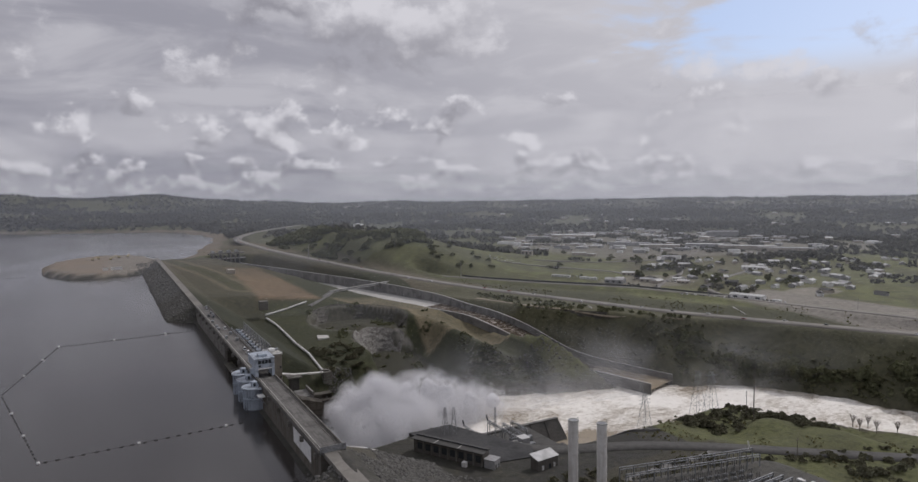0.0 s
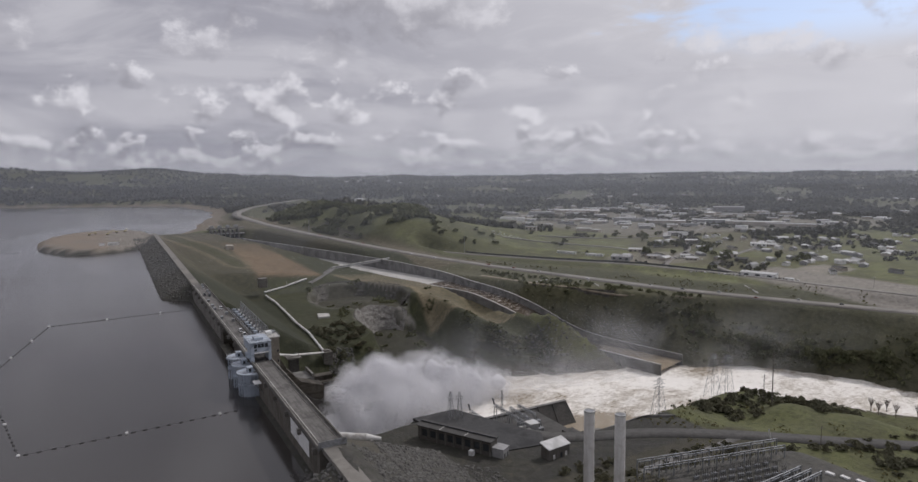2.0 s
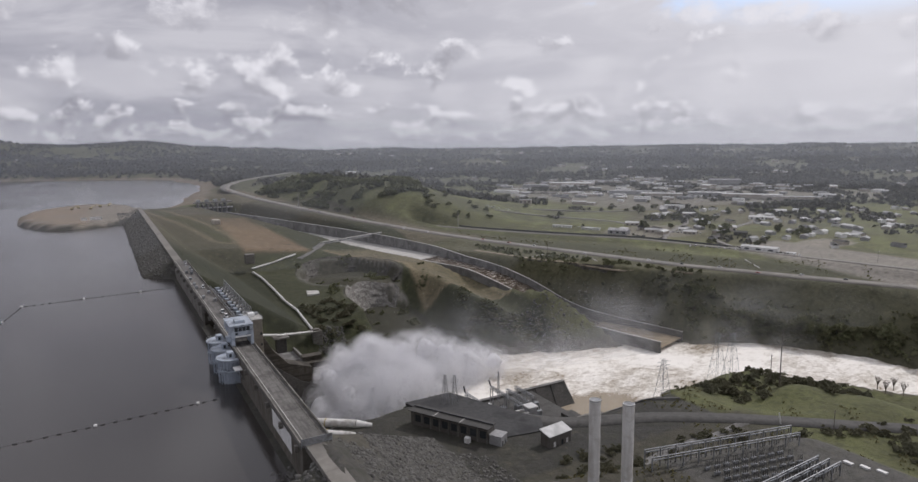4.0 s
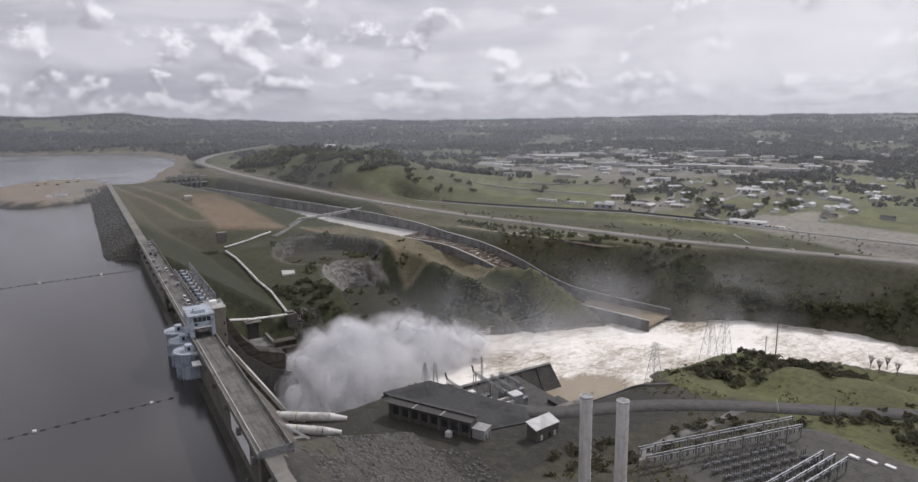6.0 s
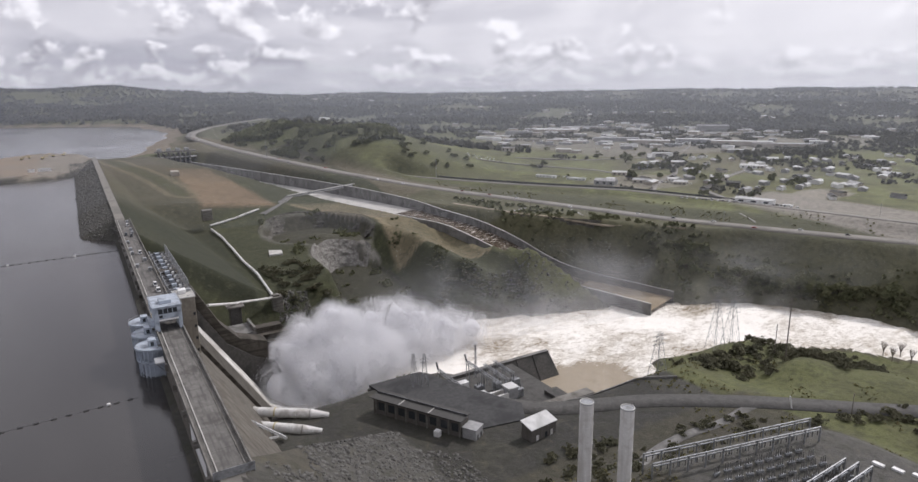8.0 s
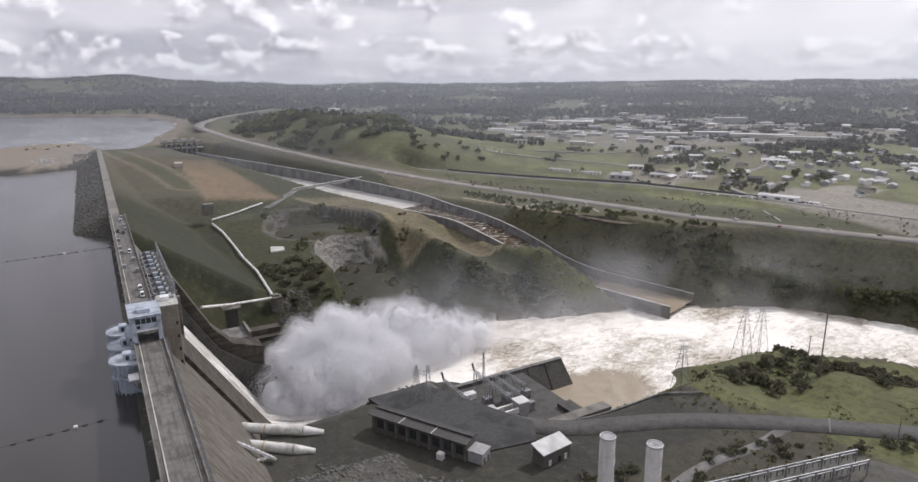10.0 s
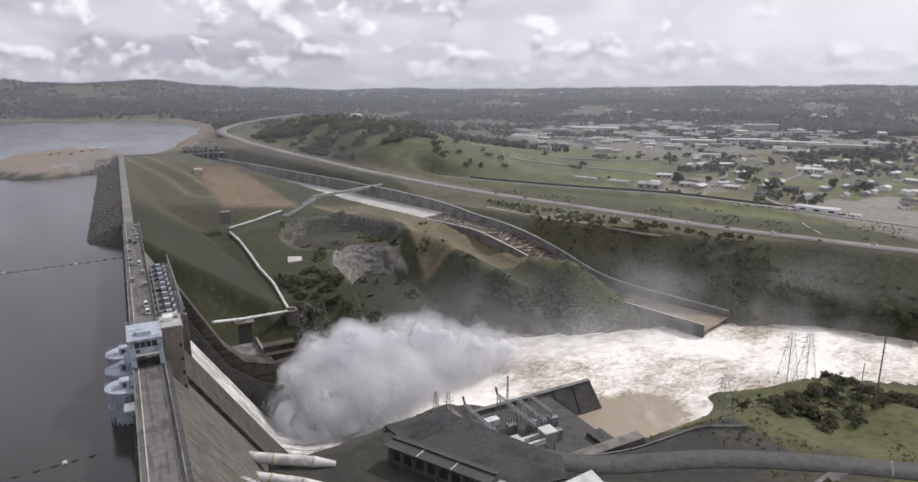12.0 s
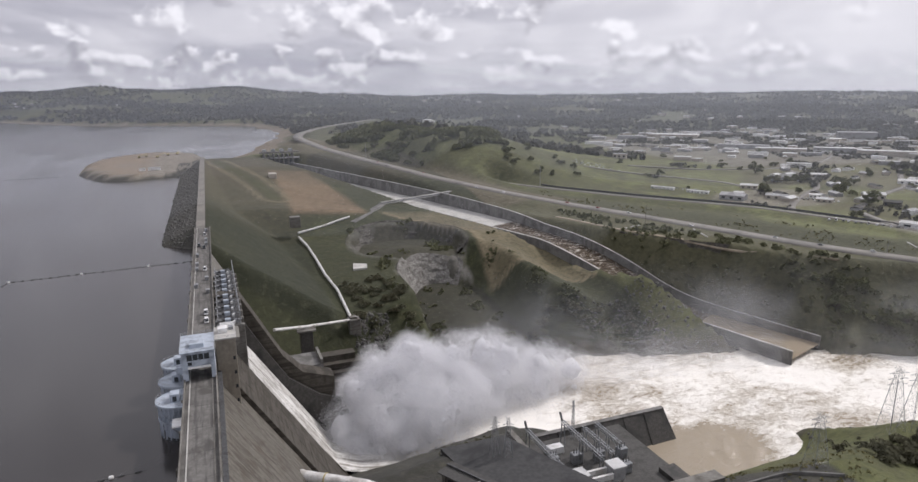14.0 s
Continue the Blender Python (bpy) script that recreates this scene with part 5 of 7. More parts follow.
lobes += [(70, 368, 3, 9), (68, 378, 8, 9), (236, 404, 0, 9), (192, 400, 4, 12), (210, 402, 2, 11), (150, 404, 28, 12), (166, 402, 18, 12)]
spray = thing("spray_cloud", "thick white cloud of spray rising from the spillway foot", "spray", kind="stuff")
LATTICE = np.random.RandomState(77).uniform(-1, 1, (32, 32, 32))


def lumps(p, size):
    """Smooth random lumps in space, -1 to 1."""
    q = p / size
    i = np.floor(q).astype(int)
    f = q - i
    f = f * f * (3 - 2 * f)
    out = 0.0
    for c in range(8):
        o = np.array((c & 1, c >> 1 & 1, c >> 2 & 1))
        w_ = np.where(o, f, 1 - f).prod(-1)
        j = (i + o) % 32
        out = out + w_ * LATTICE[j[:, 0], j[:, 1], j[:, 2]]
    return out


def flecks(name, spots, size, seed):
    """Clots of drops: tiny shards in all directions."""
    r = np.random.RandomState(seed)
    n = len(spots)
    v = spots[:, None, :] + r.normal(size=(n, 3, 3)) * size * r.uniform(0.5, 1.2, (n, 1, 1))
    return from_arrays(name, v.reshape(-1, 3), np.arange(3 * n).reshape(-1, 3), SPRAY)


def thickness(p, rows):
    """How deep a point lies in the cloud: softly joined lobes with lumps at three sizes."""
    f = np.zeros(len(p))
    for x, y, z, rad in rows:
        f += np.exp(np.minimum(7 * (1 - np.linalg.norm(p - (x, y, z), axis=1) / rad), 40))
    return np.log(f + 1e-9) / 7 + 0.30 * lumps(p, 13.0) + 0.17 * lumps(p + 50, 6.0) + 0.08 * lumps(p + 90, 2.9)


def billow_skin(rows, level):
    """The dense heart of the cloud: each lobe swells out to where the cloud thins to the level."""
    base, faces = ico(4)
    vs, fs = [], []
    for i, (x, y, z, rad) in enumerate(rows):
        reach = np.full(len(base), 0.2)
        inside = np.ones(len(base), bool)
        for t in np.arange(0.25, 1.55, 0.06):
            f = thickness(np.array((x, y, z)) + base * rad * t, rows)
            inside &= f > level
            reach = np.where(inside, t, reach)
        vs.append(np.array((x, y, z)) + base * (rad * reach)[:, None])
        fs.append(faces + i * len(base))
    return from_arrays("spray_heart", np.concatenate(vs), np.concatenate(fs), SPRAY, True)


def billow(n, rows, seed):
    """Spots round the heart of the cloud that thin outwards."""
    r = np.random.RandomState(seed)
    lump = np.array(rows)
    pick = r.choice(len(lump), n, p=lump[:, 3] ** 3 / (lump[:, 3] ** 3).sum())
    d = r.normal(size=(n, 3))
    d /= np.linalg.norm(d, axis=1)[:, None]
    p = lump[pick, :3] + d * (lump[pick, 3] * 1.5 * r.uniform(0.2, 1, n) ** 0.5)[:, None]
    f = thickness(p, rows)
    keep = (r.uniform(0, 1, n) < smooth(f, -0.40, 0.36) ** 1.6) & (f < 0.70)
    return p[keep & (p[:, 2] > 0.5)]


part("heart", billow_skin(lobes, 0.60), None, spray)
part("billows", flecks("spray_billows", billow(1750000, lobes, 1), 0.185, 2), None, spray)
r = np.random.RandomState(12)
n = 120000
dx_ = r.exponential(62, n)
p = np.stack([150 + dx_, 398 + 0.10 * dx_ + r.normal(size=n) * (13 + 0.03 * dx_), np.abs(r.normal(size=n)) * (13 - 0.04 * dx_).clip(3)], 1)
part("drift", flecks("spray_drift", p[(p[:, 0] < 380)], 0.16, 3), None, spray)


def mist_material():
    """Thin drifting mist: torn by noise, thinning upwards and towards its ends."""
    m, t = material("mist")
    p = place(t)
    d, tr = t.node("ShaderNodeBsdfDiffuse"), t.node("ShaderNodeBsdfTranslucent")
    t.put(d.inputs[0], (0.88, 0.89, 0.92, 1))
    t.put(tr.inputs[0], (0.88, 0.89, 0.92, 1))
    both = t.node("ShaderNodeMixShader")
    both.inputs[0].default_value = 0.5
    t.put(both.inputs[1], d.outputs[0])
    t.put(both.inputs[2], tr.outputs[0])
    cut = t.node("ShaderNodeSeparateXYZ")
    t.put(cut.inputs[0], p)
    torn = t.span(t.noise(scaled(t, p, 0.014, 0.014, 0.026), 1.0, 5.0, 0.55, 0.6), 0.36, 0.72)
    up = t.math("SUBTRACT", 1.0, t.span(cut.outputs[2], 8.0, 78.0))
    ends = t.math("MULTIPLY", t.span(cut.outputs[0], 130.0, 260.0), t.math("SUBTRACT", 1.0, t.span(cut.outputs[0], 420.0, 700.0)))
    out = t.node("ShaderNodeMixShader")
    t.put(out.inputs[0], t.math("MULTIPLY", t.math("MULTIPLY", up, ends), t.math("ADD", 0.02, t.math("MULTIPLY", torn, 0.19))))
    t.put(out.inputs[1], t.node("ShaderNodeBsdfTransparent").outputs[0])
    t.put(out.inputs[2], both.outputs[0])
    t.put(t.node("ShaderNodeOutputMaterial").inputs[0], out.outputs[0])
    return m


MIST = mist_material()
for k in range(-1, 4):
    g = np.arange(60, 721, 10.0)
    lane = np.interp(g, [60, 260, 420, 560, 720], [416, 412, 392, 300, 120]) + 17.0 * k + 5 * waves(g, g * 0, 23, k + 2.0)
    sheet = np.concatenate([np.stack([g, lane + 0.25 * z, np.full(len(g), z)], 1) for z in (0.8, 20.0, 40.0, 60.0, 80.0)])
    m_ = len(g)
    quads = [(i + m_ * j, i + 1 + m_ * j, i + 1 + m_ * (j + 1), i + m_ * (j + 1)) for j in range(4) for i in range(m_ - 1)]
    ob = new("mist_bank", from_arrays("mist_bank", sheet, quads, MIST, True))
    ob.visible_shadow = False
    tagged(ob, "thin white mist drifting low over the river", "mist", kind="stuff")

# distance haze over plain and far shore, put in as concentric bluish sheets
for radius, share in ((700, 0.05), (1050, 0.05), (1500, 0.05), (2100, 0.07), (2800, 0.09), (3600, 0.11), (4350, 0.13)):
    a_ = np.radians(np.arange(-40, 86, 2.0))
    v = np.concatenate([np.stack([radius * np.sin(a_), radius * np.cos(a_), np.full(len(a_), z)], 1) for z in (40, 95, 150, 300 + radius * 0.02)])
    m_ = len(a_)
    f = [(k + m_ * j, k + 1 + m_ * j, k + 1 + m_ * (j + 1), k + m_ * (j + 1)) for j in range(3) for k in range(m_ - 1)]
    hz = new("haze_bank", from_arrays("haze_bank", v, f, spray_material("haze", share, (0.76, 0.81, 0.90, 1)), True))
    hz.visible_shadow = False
    tagged(hz, "bluish see-through sheet standing in for haze over the distant plain", "haze", kind="stuff")

# ---- power house in its pit ----
wall_ = thing("tailrace_wall", "long dark concrete wall between river and tailrace", "wall", kind="structure")
for k in range(8):
    x0, x1 = 138 + 14.4 * k, 138 + 14.4 * (k + 1)
    bm = bmesh.new()
    upright(bm, [(x0 + 0.05, 318), (x1 - 0.05, 318.5), (x1 - 0.05, 336), (x0 + 0.05, 336)], -5, 0.0)
    part("footing", bm, DARKWALL, wall_)
    bm = bmesh.new()
    lean = 3.0 if k == 7 else 0.0
    a = [(x0 + 0.05, 322, 0), (x1 - 0.05 + lean, 322.5, 0), (x1 - 0.05 + lean, 336, 0), (x0 + 0.05, 336, 0), (x0 + 0.05, 332, 16), (x1 - 0.05, 332.5, 16), (x1 - 0.05, 334.5, 16), (x0 + 0.05, 334, 16)]
    v = [bm.verts.new(p) for p in a]
    for f in ((3, 2, 1, 0), (4, 5, 6, 7), (0, 1, 5, 4), (1, 2, 6, 5), (2, 3, 7, 6), (3, 0, 4, 7)):
        bm.faces.new([v[i] for i in f])
    part("wall_panel", bm, DARKWALL, wall_)
    part("coping", boxes((x0 + 0.05, x1 - 0.05, 331.8, 334.8, 16.0, 16.35)), WALLC, wall_)
house = thing("power_house", "low concrete power house deck with transformers and steel frames", "power house")
part("deck", boxes((150, 214, 262, 322, 8, 19.5)), PLANTC, house, bevel=0.2)
part("side_wall", boxes((147, 150, 258, 326, 10, 28)), CONCRETE, house)
part("quay_wall", boxes((150, 226, 255, 262, 6, 24)), CONCRETE, house)
for x, y in ((160, 300), (172, 298), (184, 296), (196, 294), (166, 284), (190, 282)):
    unit = part("transformer", boxes((x - 2.6, x + 2.6, y - 2.0, y + 2.0, 19.5, 25)), STEEL, house, "grey transformer with bushings", bevel=0.3)
    for e in (-1.5, 0, 1.5):
        bm = bmesh.new()
        bar(bm, (x + e, y, 25), (x + e, y, 27.6), 0.28, 6, 0.12)
        part("bushing", bm, DARKSTEEL, unit)
part("store_box", boxes((163, 171, 308, 312.5, 19.5, 23.2)), WHITE, house, "white steel container", bevel=0.1)
part("intake_block", boxes((190, 200, 268, 280, 8, 17)), DARKWALL, house)
part("gate_store", boxes((205, 214, 264, 276, 19.5, 22)), DARKWALL, house)
take = []
for x, y0, y1, z in ((152, 313, 256, 33), (173, 314, 277, 33), (181, 306, 280, 32), (189, 307, 286, 32)):
    ob = thing("takeoff_frame", "long grey lattice beam on legs above the power house", "steel frame", group="take-off frames")
    for e in (-0.8, 0.8):
        for dz in (0, 1.5):
            bm = bmesh.new()
            beam(bm, (x + e, y0, z + dz), (x + e, y1, z + dz), 0.35, 0.35)
            part("chord", bm, STEEL, ob)
    n_ = int(abs(y0 - y1) / 3)
    for k in range(n_):
        ya, yb = y0 + (y1 - y0) * k / n_, y0 + (y1 - y0) * (k + 1) / n_
        bm = bmesh.new()
        bar(bm, (x - 0.8, ya, z), (x - 0.8, yb, z + 1.5), 0.14, 4)
        bar(bm, (x + 0.8, ya, z), (x + 0.8, yb, z + 1.5), 0.14, 4)
        bar(bm, (x - 0.8, ya, z + 1.5), (x + 0.8, yb, z + 1.5), 0.14, 4)
        part("lacing", bm, STEEL, ob)
    for yy in (y0 - 1, (y0 + y1) / 2, y1 + 1):
        for e in (-1.5, 1.5):
            bm = bmesh.new()
            beam(bm, (x + e, yy, 17), (x + e * 0.5, yy, z), 0.4, 0.4)
            part("leg", bm, STEEL, ob)
    if x in (152, 173):
        bm = bmesh.new()
        beam(bm, (x, y0, z + 1), (x - 0.5, y0 + 1.5, z + 5.5), 0.8, 0.8)
        part("horn", bm, DARKSTEEL, ob)
mast = thing("lattice_mast", "slim steel lattice mast over the power house", "mast")
for a, b in ((-0.8, -0.8), (0.8, -0.8), (0.8, 0.8), (-0.8, 0.8)):
    bm = bmesh.new()
    bar(bm, (182 + a, 318 + b, 15.5), (182 + 0.3 * a, 318 + 0.3 * b, 42), 0.12, 4)
    part("leg", bm, STEEL, mast)
for k in range(9):
    z = 17 + 2.7 * k
    bm = bmesh.new()
    bar(bm, (181.3, 317.3, z), (182.7, 318.7, z + 2.6), 0.1, 4)
    bar(bm, (182.7, 317.3, z), (181.3, 318.7, z + 2.6), 0.1, 4)
    part("lacing", bm, STEEL, mast)
gcrane = thing("gantry_crane", "white gantry crane with two roofed end houses on the power house", "crane")
for x in (153.5, 172.5):
    part("end_house", boxes((x - 3.2, x + 3.2, 263, 269.5, 31, 37.2)), GREYWALL, gcrane, bevel=0.1)
    part("house_roof", boxes((x - 3.6, x + 3.6, 262.6, 269.9, 37.2, 37.8)), WHITEROOF, gcrane)
    for e in (-2.6, 2.6):
        for y in (264, 268.6):
            bm = bmesh.new()
            beam(bm, (x + e, y, 19.5), (x + e, y, 31), 0.7, 0.7)
            part("leg", bm, STEEL, gcrane)
for y in (263.6, 268.8):
    part("girder", boxes((156.7, 169.3, y - 0.6, y + 0.6, 32.5, 35.2)), PIPEWHITE, gcrane)
yard = thing("parking_yard", "dark asphalt parking yard beside the plant building", "yard", kind="structure")
bm = bmesh.new()
upright(bm, [(100, 297), (131, 297), (146, 262), (158, 236), (150, 222), (127, 226), (104, 272)], 43.0, 44.6)
part("paving", bm, ASPHALT, yard)
edge = dense([(100, 297.5, 0), (132, 297.5, 0), (147, 262, 0), (160, 243, 0), (185, 236, 0), (222, 228, 0), (248, 214, 0)], 6.0)
for (x0, y0, _), (x1, y1, _) in zip(edge, edge[1:]):
    bm = bmesh.new()
    beam(bm, (x0, y0, min(44.6, ground_z(x0, y0) + 0.6)), (x1, y1, min(44.6, ground_z(x1, y1) + 0.6)), 0.8, 1.6)
    part("kerb_wall", bm, WALLC, yard)

# ---- switchyard ----
def gantry_row(a, b, z, high, bays, label):
    ob = thing("switchyard_gantry", label, "steel frame", group="switchyard gantries")
    a, b = Vector((*a, z)), Vector((*b, z))
    for k in range(bays + 1):
        p = a.lerp(b, k / bays)
        bm = bmesh.new()
        beam(bm, p, p + Vector((0, 0, high)), 0.5, 0.5)
        part("post", bm, STEEL, ob)
    for dz in (high, high - 1.2):
        bm = bmesh.new()
        beam(bm, a + Vector((0, 0, dz)), b + Vector((0, 0, dz)), 0.5, 0.4)
        part("beam", bm, STEEL, ob)
    for k in range(bays * 3):
        p = a.lerp(b, (k + 0.5) / (bays * 3))
        bm = bmesh.new()
        bar(bm, p + Vector((0, 0, high - 1.4)), p + Vector((0, 0, high - 3.6)), 0.22, 5)
        part("insulator", bm, WALLC, ob)
    return ob


for off in (0, 4.5):
    gantry_row((148, 146 - off), (226, 128 - off), 57.4, 9.0 - off * 0.4, 10, "long grey steel busbar gantry in the switchyard")
for off in (0, 4, 8):
    gantry_row((166 + off, 104 - off), (212 + off * 0.4, 106 - off), 57.4, 7.0, 6, "low grey steel busbar gantry in the switchyard")
breaker = thing("circuit_breaker", "pale grey circuit breaker on a steel stand", "breaker", (170, 130, 57.6), group="circuit breakers")
for e in (-1.1, 0, 1.1):
    bm = bmesh.new()
    bar(bm, (e, 0, 2.2), (e, 0, 5.0), 0.3, 6, 0.16)
    part("column", bm, WALLC, breaker)
part("tank", boxes((-1.6, 1.6, -0.6, 0.6, 1.0, 2.2)), STEEL, breaker, bevel=0.15)
part("stand", boxes((-1.3, -1.0, -0.4, 0.4, -0.6, 1.0), (1.0, 1.3, -0.4, 0.4, -0.6, 1.0)), STEEL, breaker)
for i in range(9):
    for j in range(5):
        if (i, j) != (0, 0):
            copy_thing(breaker, pose(170 + 5.0 * i + rng.uniform(-0.4, 0.4), 130 - 5.0 * j - 0.9 * i, 57.6, 0, 0, -12))
conductor = thing("white_wall", "low white wall panels beside the switchyard", "wall")
for k in range(3):
    part("panel", boxes((228 + 2.2 * k, 229.8 + 2.2 * k, 100 - 6 * k, 104 - 6 * k, 57, 58.6)), WHITE, conductor)


# ---- pylons, poles ----
def pylon(x, y, z, high, foot, label, arms=3):
    ob = thing("lattice_pylon", label, "pylon", (x, y, z), rng.uniform(-20, 20), group="lattice pylons")
    top = foot * 0.16
    lv = [0, 0.22, 0.42, 0.6, 0.76, 0.9, 1.0]
    wid = lambda k: foot * (1 - k) + top * k if k < 0.76 else foot * 0.24 + top * 0.76
    c = ((-1, -1), (1, -1), (1, 1), (-1, 1))
    for a, b in c:
        bm = bmesh.new()
        bar(bm, (a * foot / 2, b * foot / 2, -1), (a * wid(0.76) / 2, b * wid(0.76) / 2, high * 0.76), 0.11, 4)
        bar(bm, (a * wid(0.76) / 2, b * wid(0.76) / 2, high * 0.76), (a * top / 4, b * top / 4, high), 0.08, 4)
        part("leg", bm, STEEL, ob)
    for k0, k1 in zip(lv, lv[1:]):
        for i in range(4):
            (a, b), (p, q) = c[i], c[(i + 1) % 4]
            w0, w1 = wid(k0) / 2, wid(k1) / 2
            for g, h in (((a * w0, b * w0, high * k0), (p * w1, q * w1, high * k1)), ((p * w0, q * w0, high * k0), (a * w1, b * w1, high * k1)), ((a * w1, b * w1, high * k1), (p * w1, q * w1, high * k1))):
                bm = bmesh.new()
                bar(bm, g, h, 0.05, 3)
                part("brace", bm, STEEL, ob)
    for k in range(arms):
        zz = high * (0.74 + 0.09 * k)
        bm = bmesh.new()
        for s in (-1, 1):
            bar(bm, (s * top / 2, 0, zz + 1), (s * foot * 0.62, 0, zz), 0.09, 3)
            bar(bm, (s * top / 2, 0, zz), (s * foot * 0.62, 0, zz), 0.09, 3)
        part("arm", bm, STEEL, ob)
    return ob


pylon(320, 244, 34, 33, 9, "tall grey lattice pylon on the river bank")
pylon(330, 240, 34, 32, 9, "tall grey lattice pylon on the river bank")
pylon(246, 226, 40, 27, 8, "grey lattice pylon beside the service road")
for x, y in ((121, 284), (126, 281)):
    pylon(x, y, 44.3, 18, 4, "small steel lattice tower at the yard edge", 2)


def pole(x, y, z, high, label, arms=2, r=0.28, mat=WOODPOLE):
    ob = thing("utility_pole", label, "pole", (x, y, z), rng.uniform(0, 60), group="utility poles")
    bm = bmesh.new()
    bar(bm, (0, 0, -1), (0, 0, high), r, 8, r * 0.6)
    part("shaft", bm, mat, ob)
    for k in range(arms):
        bm = bmesh.new()
        beam(bm, (-2.2, 0, high - 1.2 - 2.6 * k), (2.2, 0, high - 1.2 - 2.6 * k), 0.25, 0.25)
        part("crossarm", bm, mat, ob)
    return ob


pole(326, 200, 44, 36, "tall dark wooden power pole on the green knoll", 4, 0.42)
pole(334, 212, 40, 18, "wooden power pole among the bushes")
pole(416, 568, ground_z(416, 568), 27, "slim grey pole on the slope below the road", 0)
pole(253, 1080, 93, 29, "tall pale pole beside the main road", 0, 0.4, STEEL)
pole(447, 845, ground_z(447, 845), 29, "tall pale pole beside the main road", 0, 0.4, STEEL)
pole(283.5, 139.6, ground_z(283.5, 139.6), 13, "wooden pole with a box on top", 1, 0.25)
pole(560, 420, ground_z(560, 420), 12, "slim grey roadside lamp pole", 1, 0.18, STEEL)
pole(690, 330, 66, 13, "slim grey roadside lamp pole", 1, 0.18, STEEL)
sign = thing("white_post", "leaning white post beside the service road", "post")
bm = bmesh.new()
beam(bm, (268, 160, 44), (266.5, 160.5, 51), 0.7, 0.3)
part("post", bm, WHITE, sign)

# drains down the cut slopes
for (x, y), (p, q) in (((404, 585), (428, 592)), ((470, 560), (452, 520)), ((585, 400), (600, 430))):
    ob = thing("drain_chute", "pale concrete drain running down the slope", "drain")
    bm = bmesh.new()
    beam(bm, (x, y, ground_z(x, y) + 0.3), (p, q, ground_z(p, q) + 0.3), 1.2, 0.8)
    part("channel", bm, PALE, ob)
fence = thing("black_fence", "long dark fence along the access road", "fence")
fp = [(452, 850), (470, 822), (520, 742), (560, 680), (606, 618), (650, 490), (672, 420)]
for a, b in zip(fp, fp[1:]):
    for k in range(4):
        p, q = Vector((*a, 0)).lerp(Vector((*b, 0)), k / 4), Vector((*a, 0)).lerp(Vector((*b, 0)), (k + 1) / 4)
        bm = bmesh.new()
        beam(bm, (p.x, p.y, ground_z(p.x, p.y) + 1.2), (q.x, q.y, ground_z(q.x, q.y) + 1.2), 0.3, 3.0)
        part("panel", bm, DARKSTEEL, fence)

# ---- boom of floats across the lake ----
def boom(a, b, count, label):
    ob = thing("float_boom", label, "boom")
    a, b = Vector((*a, LAKE_Z)), Vector((*b, LAKE_Z))
    bm = bmesh.new()
    bar(bm, a, b, 0.07, 5)
    part("cable", bm, BLACK, ob)
    me = mesh_of("float", boxes((-0.9, 0.9, -0.45, 0.45, -0.4, 0.4)), BLACK, bevel=0.2)
    pale = mesh_of("float", boxes((-0.7, 0.7, -0.6, 0.6, -0.3, 0.8)), WHITE, bevel=0.25)
    for k in range(count):
        for e in (-2.4, 2.4):
            p = a.lerp(b, (k + 0.5) / count) + (b - a).normalized() * e
            f = part("float", me, None, ob)
            f.location, f.rotation_euler = p, (0, 0, math.atan2((b - a).y, (b - a).x) + rng.uniform(-0.2, 0.2))
        if k % 4 == 3:
            f = part("marker", pale, None, ob, "white marker float")
            f.location = a.lerp(b, (k + 1) / count)
    return ob


boom((-104.5, 251), (-12, 257.5), 9, "chain of black floats leading to the dam")
boom((-134, 385), (-104.5, 251), 12, "chain of black floats across the reservoir")
boom((-134, 385), (-111.5, 521), 12, "chain of black floats across the reservoir")
boom((-111.5, 521), (-1, 530), 11, "chain of black floats leading to the dam")
boom((-260, 1120), (-190, 1130), 8, "short string of small floats off the work platform")

# ---- vehicles ----
def vehicle(mat, long=4.6, high=1.5, label="", category="car"):
    ob = thing(category.replace(" ", "_"), label, category, group="vehicles")
    s = long / 4.6
    bm = bmesh.new()
    prism(bm, [(-2.3 * s, 0.35), (2.3 * s, 0.35), (2.3 * s, 0.8), (1.3 * s, 0.95), (-2.3 * s, 0.95)], -0.9, 0.9)
    part("body", bm, mat, ob, bevel=0.08)
    bm = bmesh.new()
    prism(bm, [(1.2 * s, 0.95), (0.6 * s, high), (-1.6 * s, high), (-2.0 * s, 0.95)], -0.78, 0.78)
    part("cabin", bm, GLASSY, ob)
    part("roof", boxes((-1.55 * s, 0.55 * s, -0.76, 0.76, high, high + 0.06)), mat, ob)
    for x in (-1.4 * s, 1.4 * s):
        for y in (-0.85, 0.85):
            bm = bmesh.new()
            bar(bm, (x, y - 0.1, 0.34), (x, y + 0.1, 0.34), 0.34, 10)
            tyre = part("wheel", bm, BLACK, ob)
            bm = bmesh.new()
            bar(bm, (x, y - 0.12, 0.34), (x, y + 0.12, 0.34), 0.19, 8)
            part("rim", bm, STEEL, tyre)
    return ob


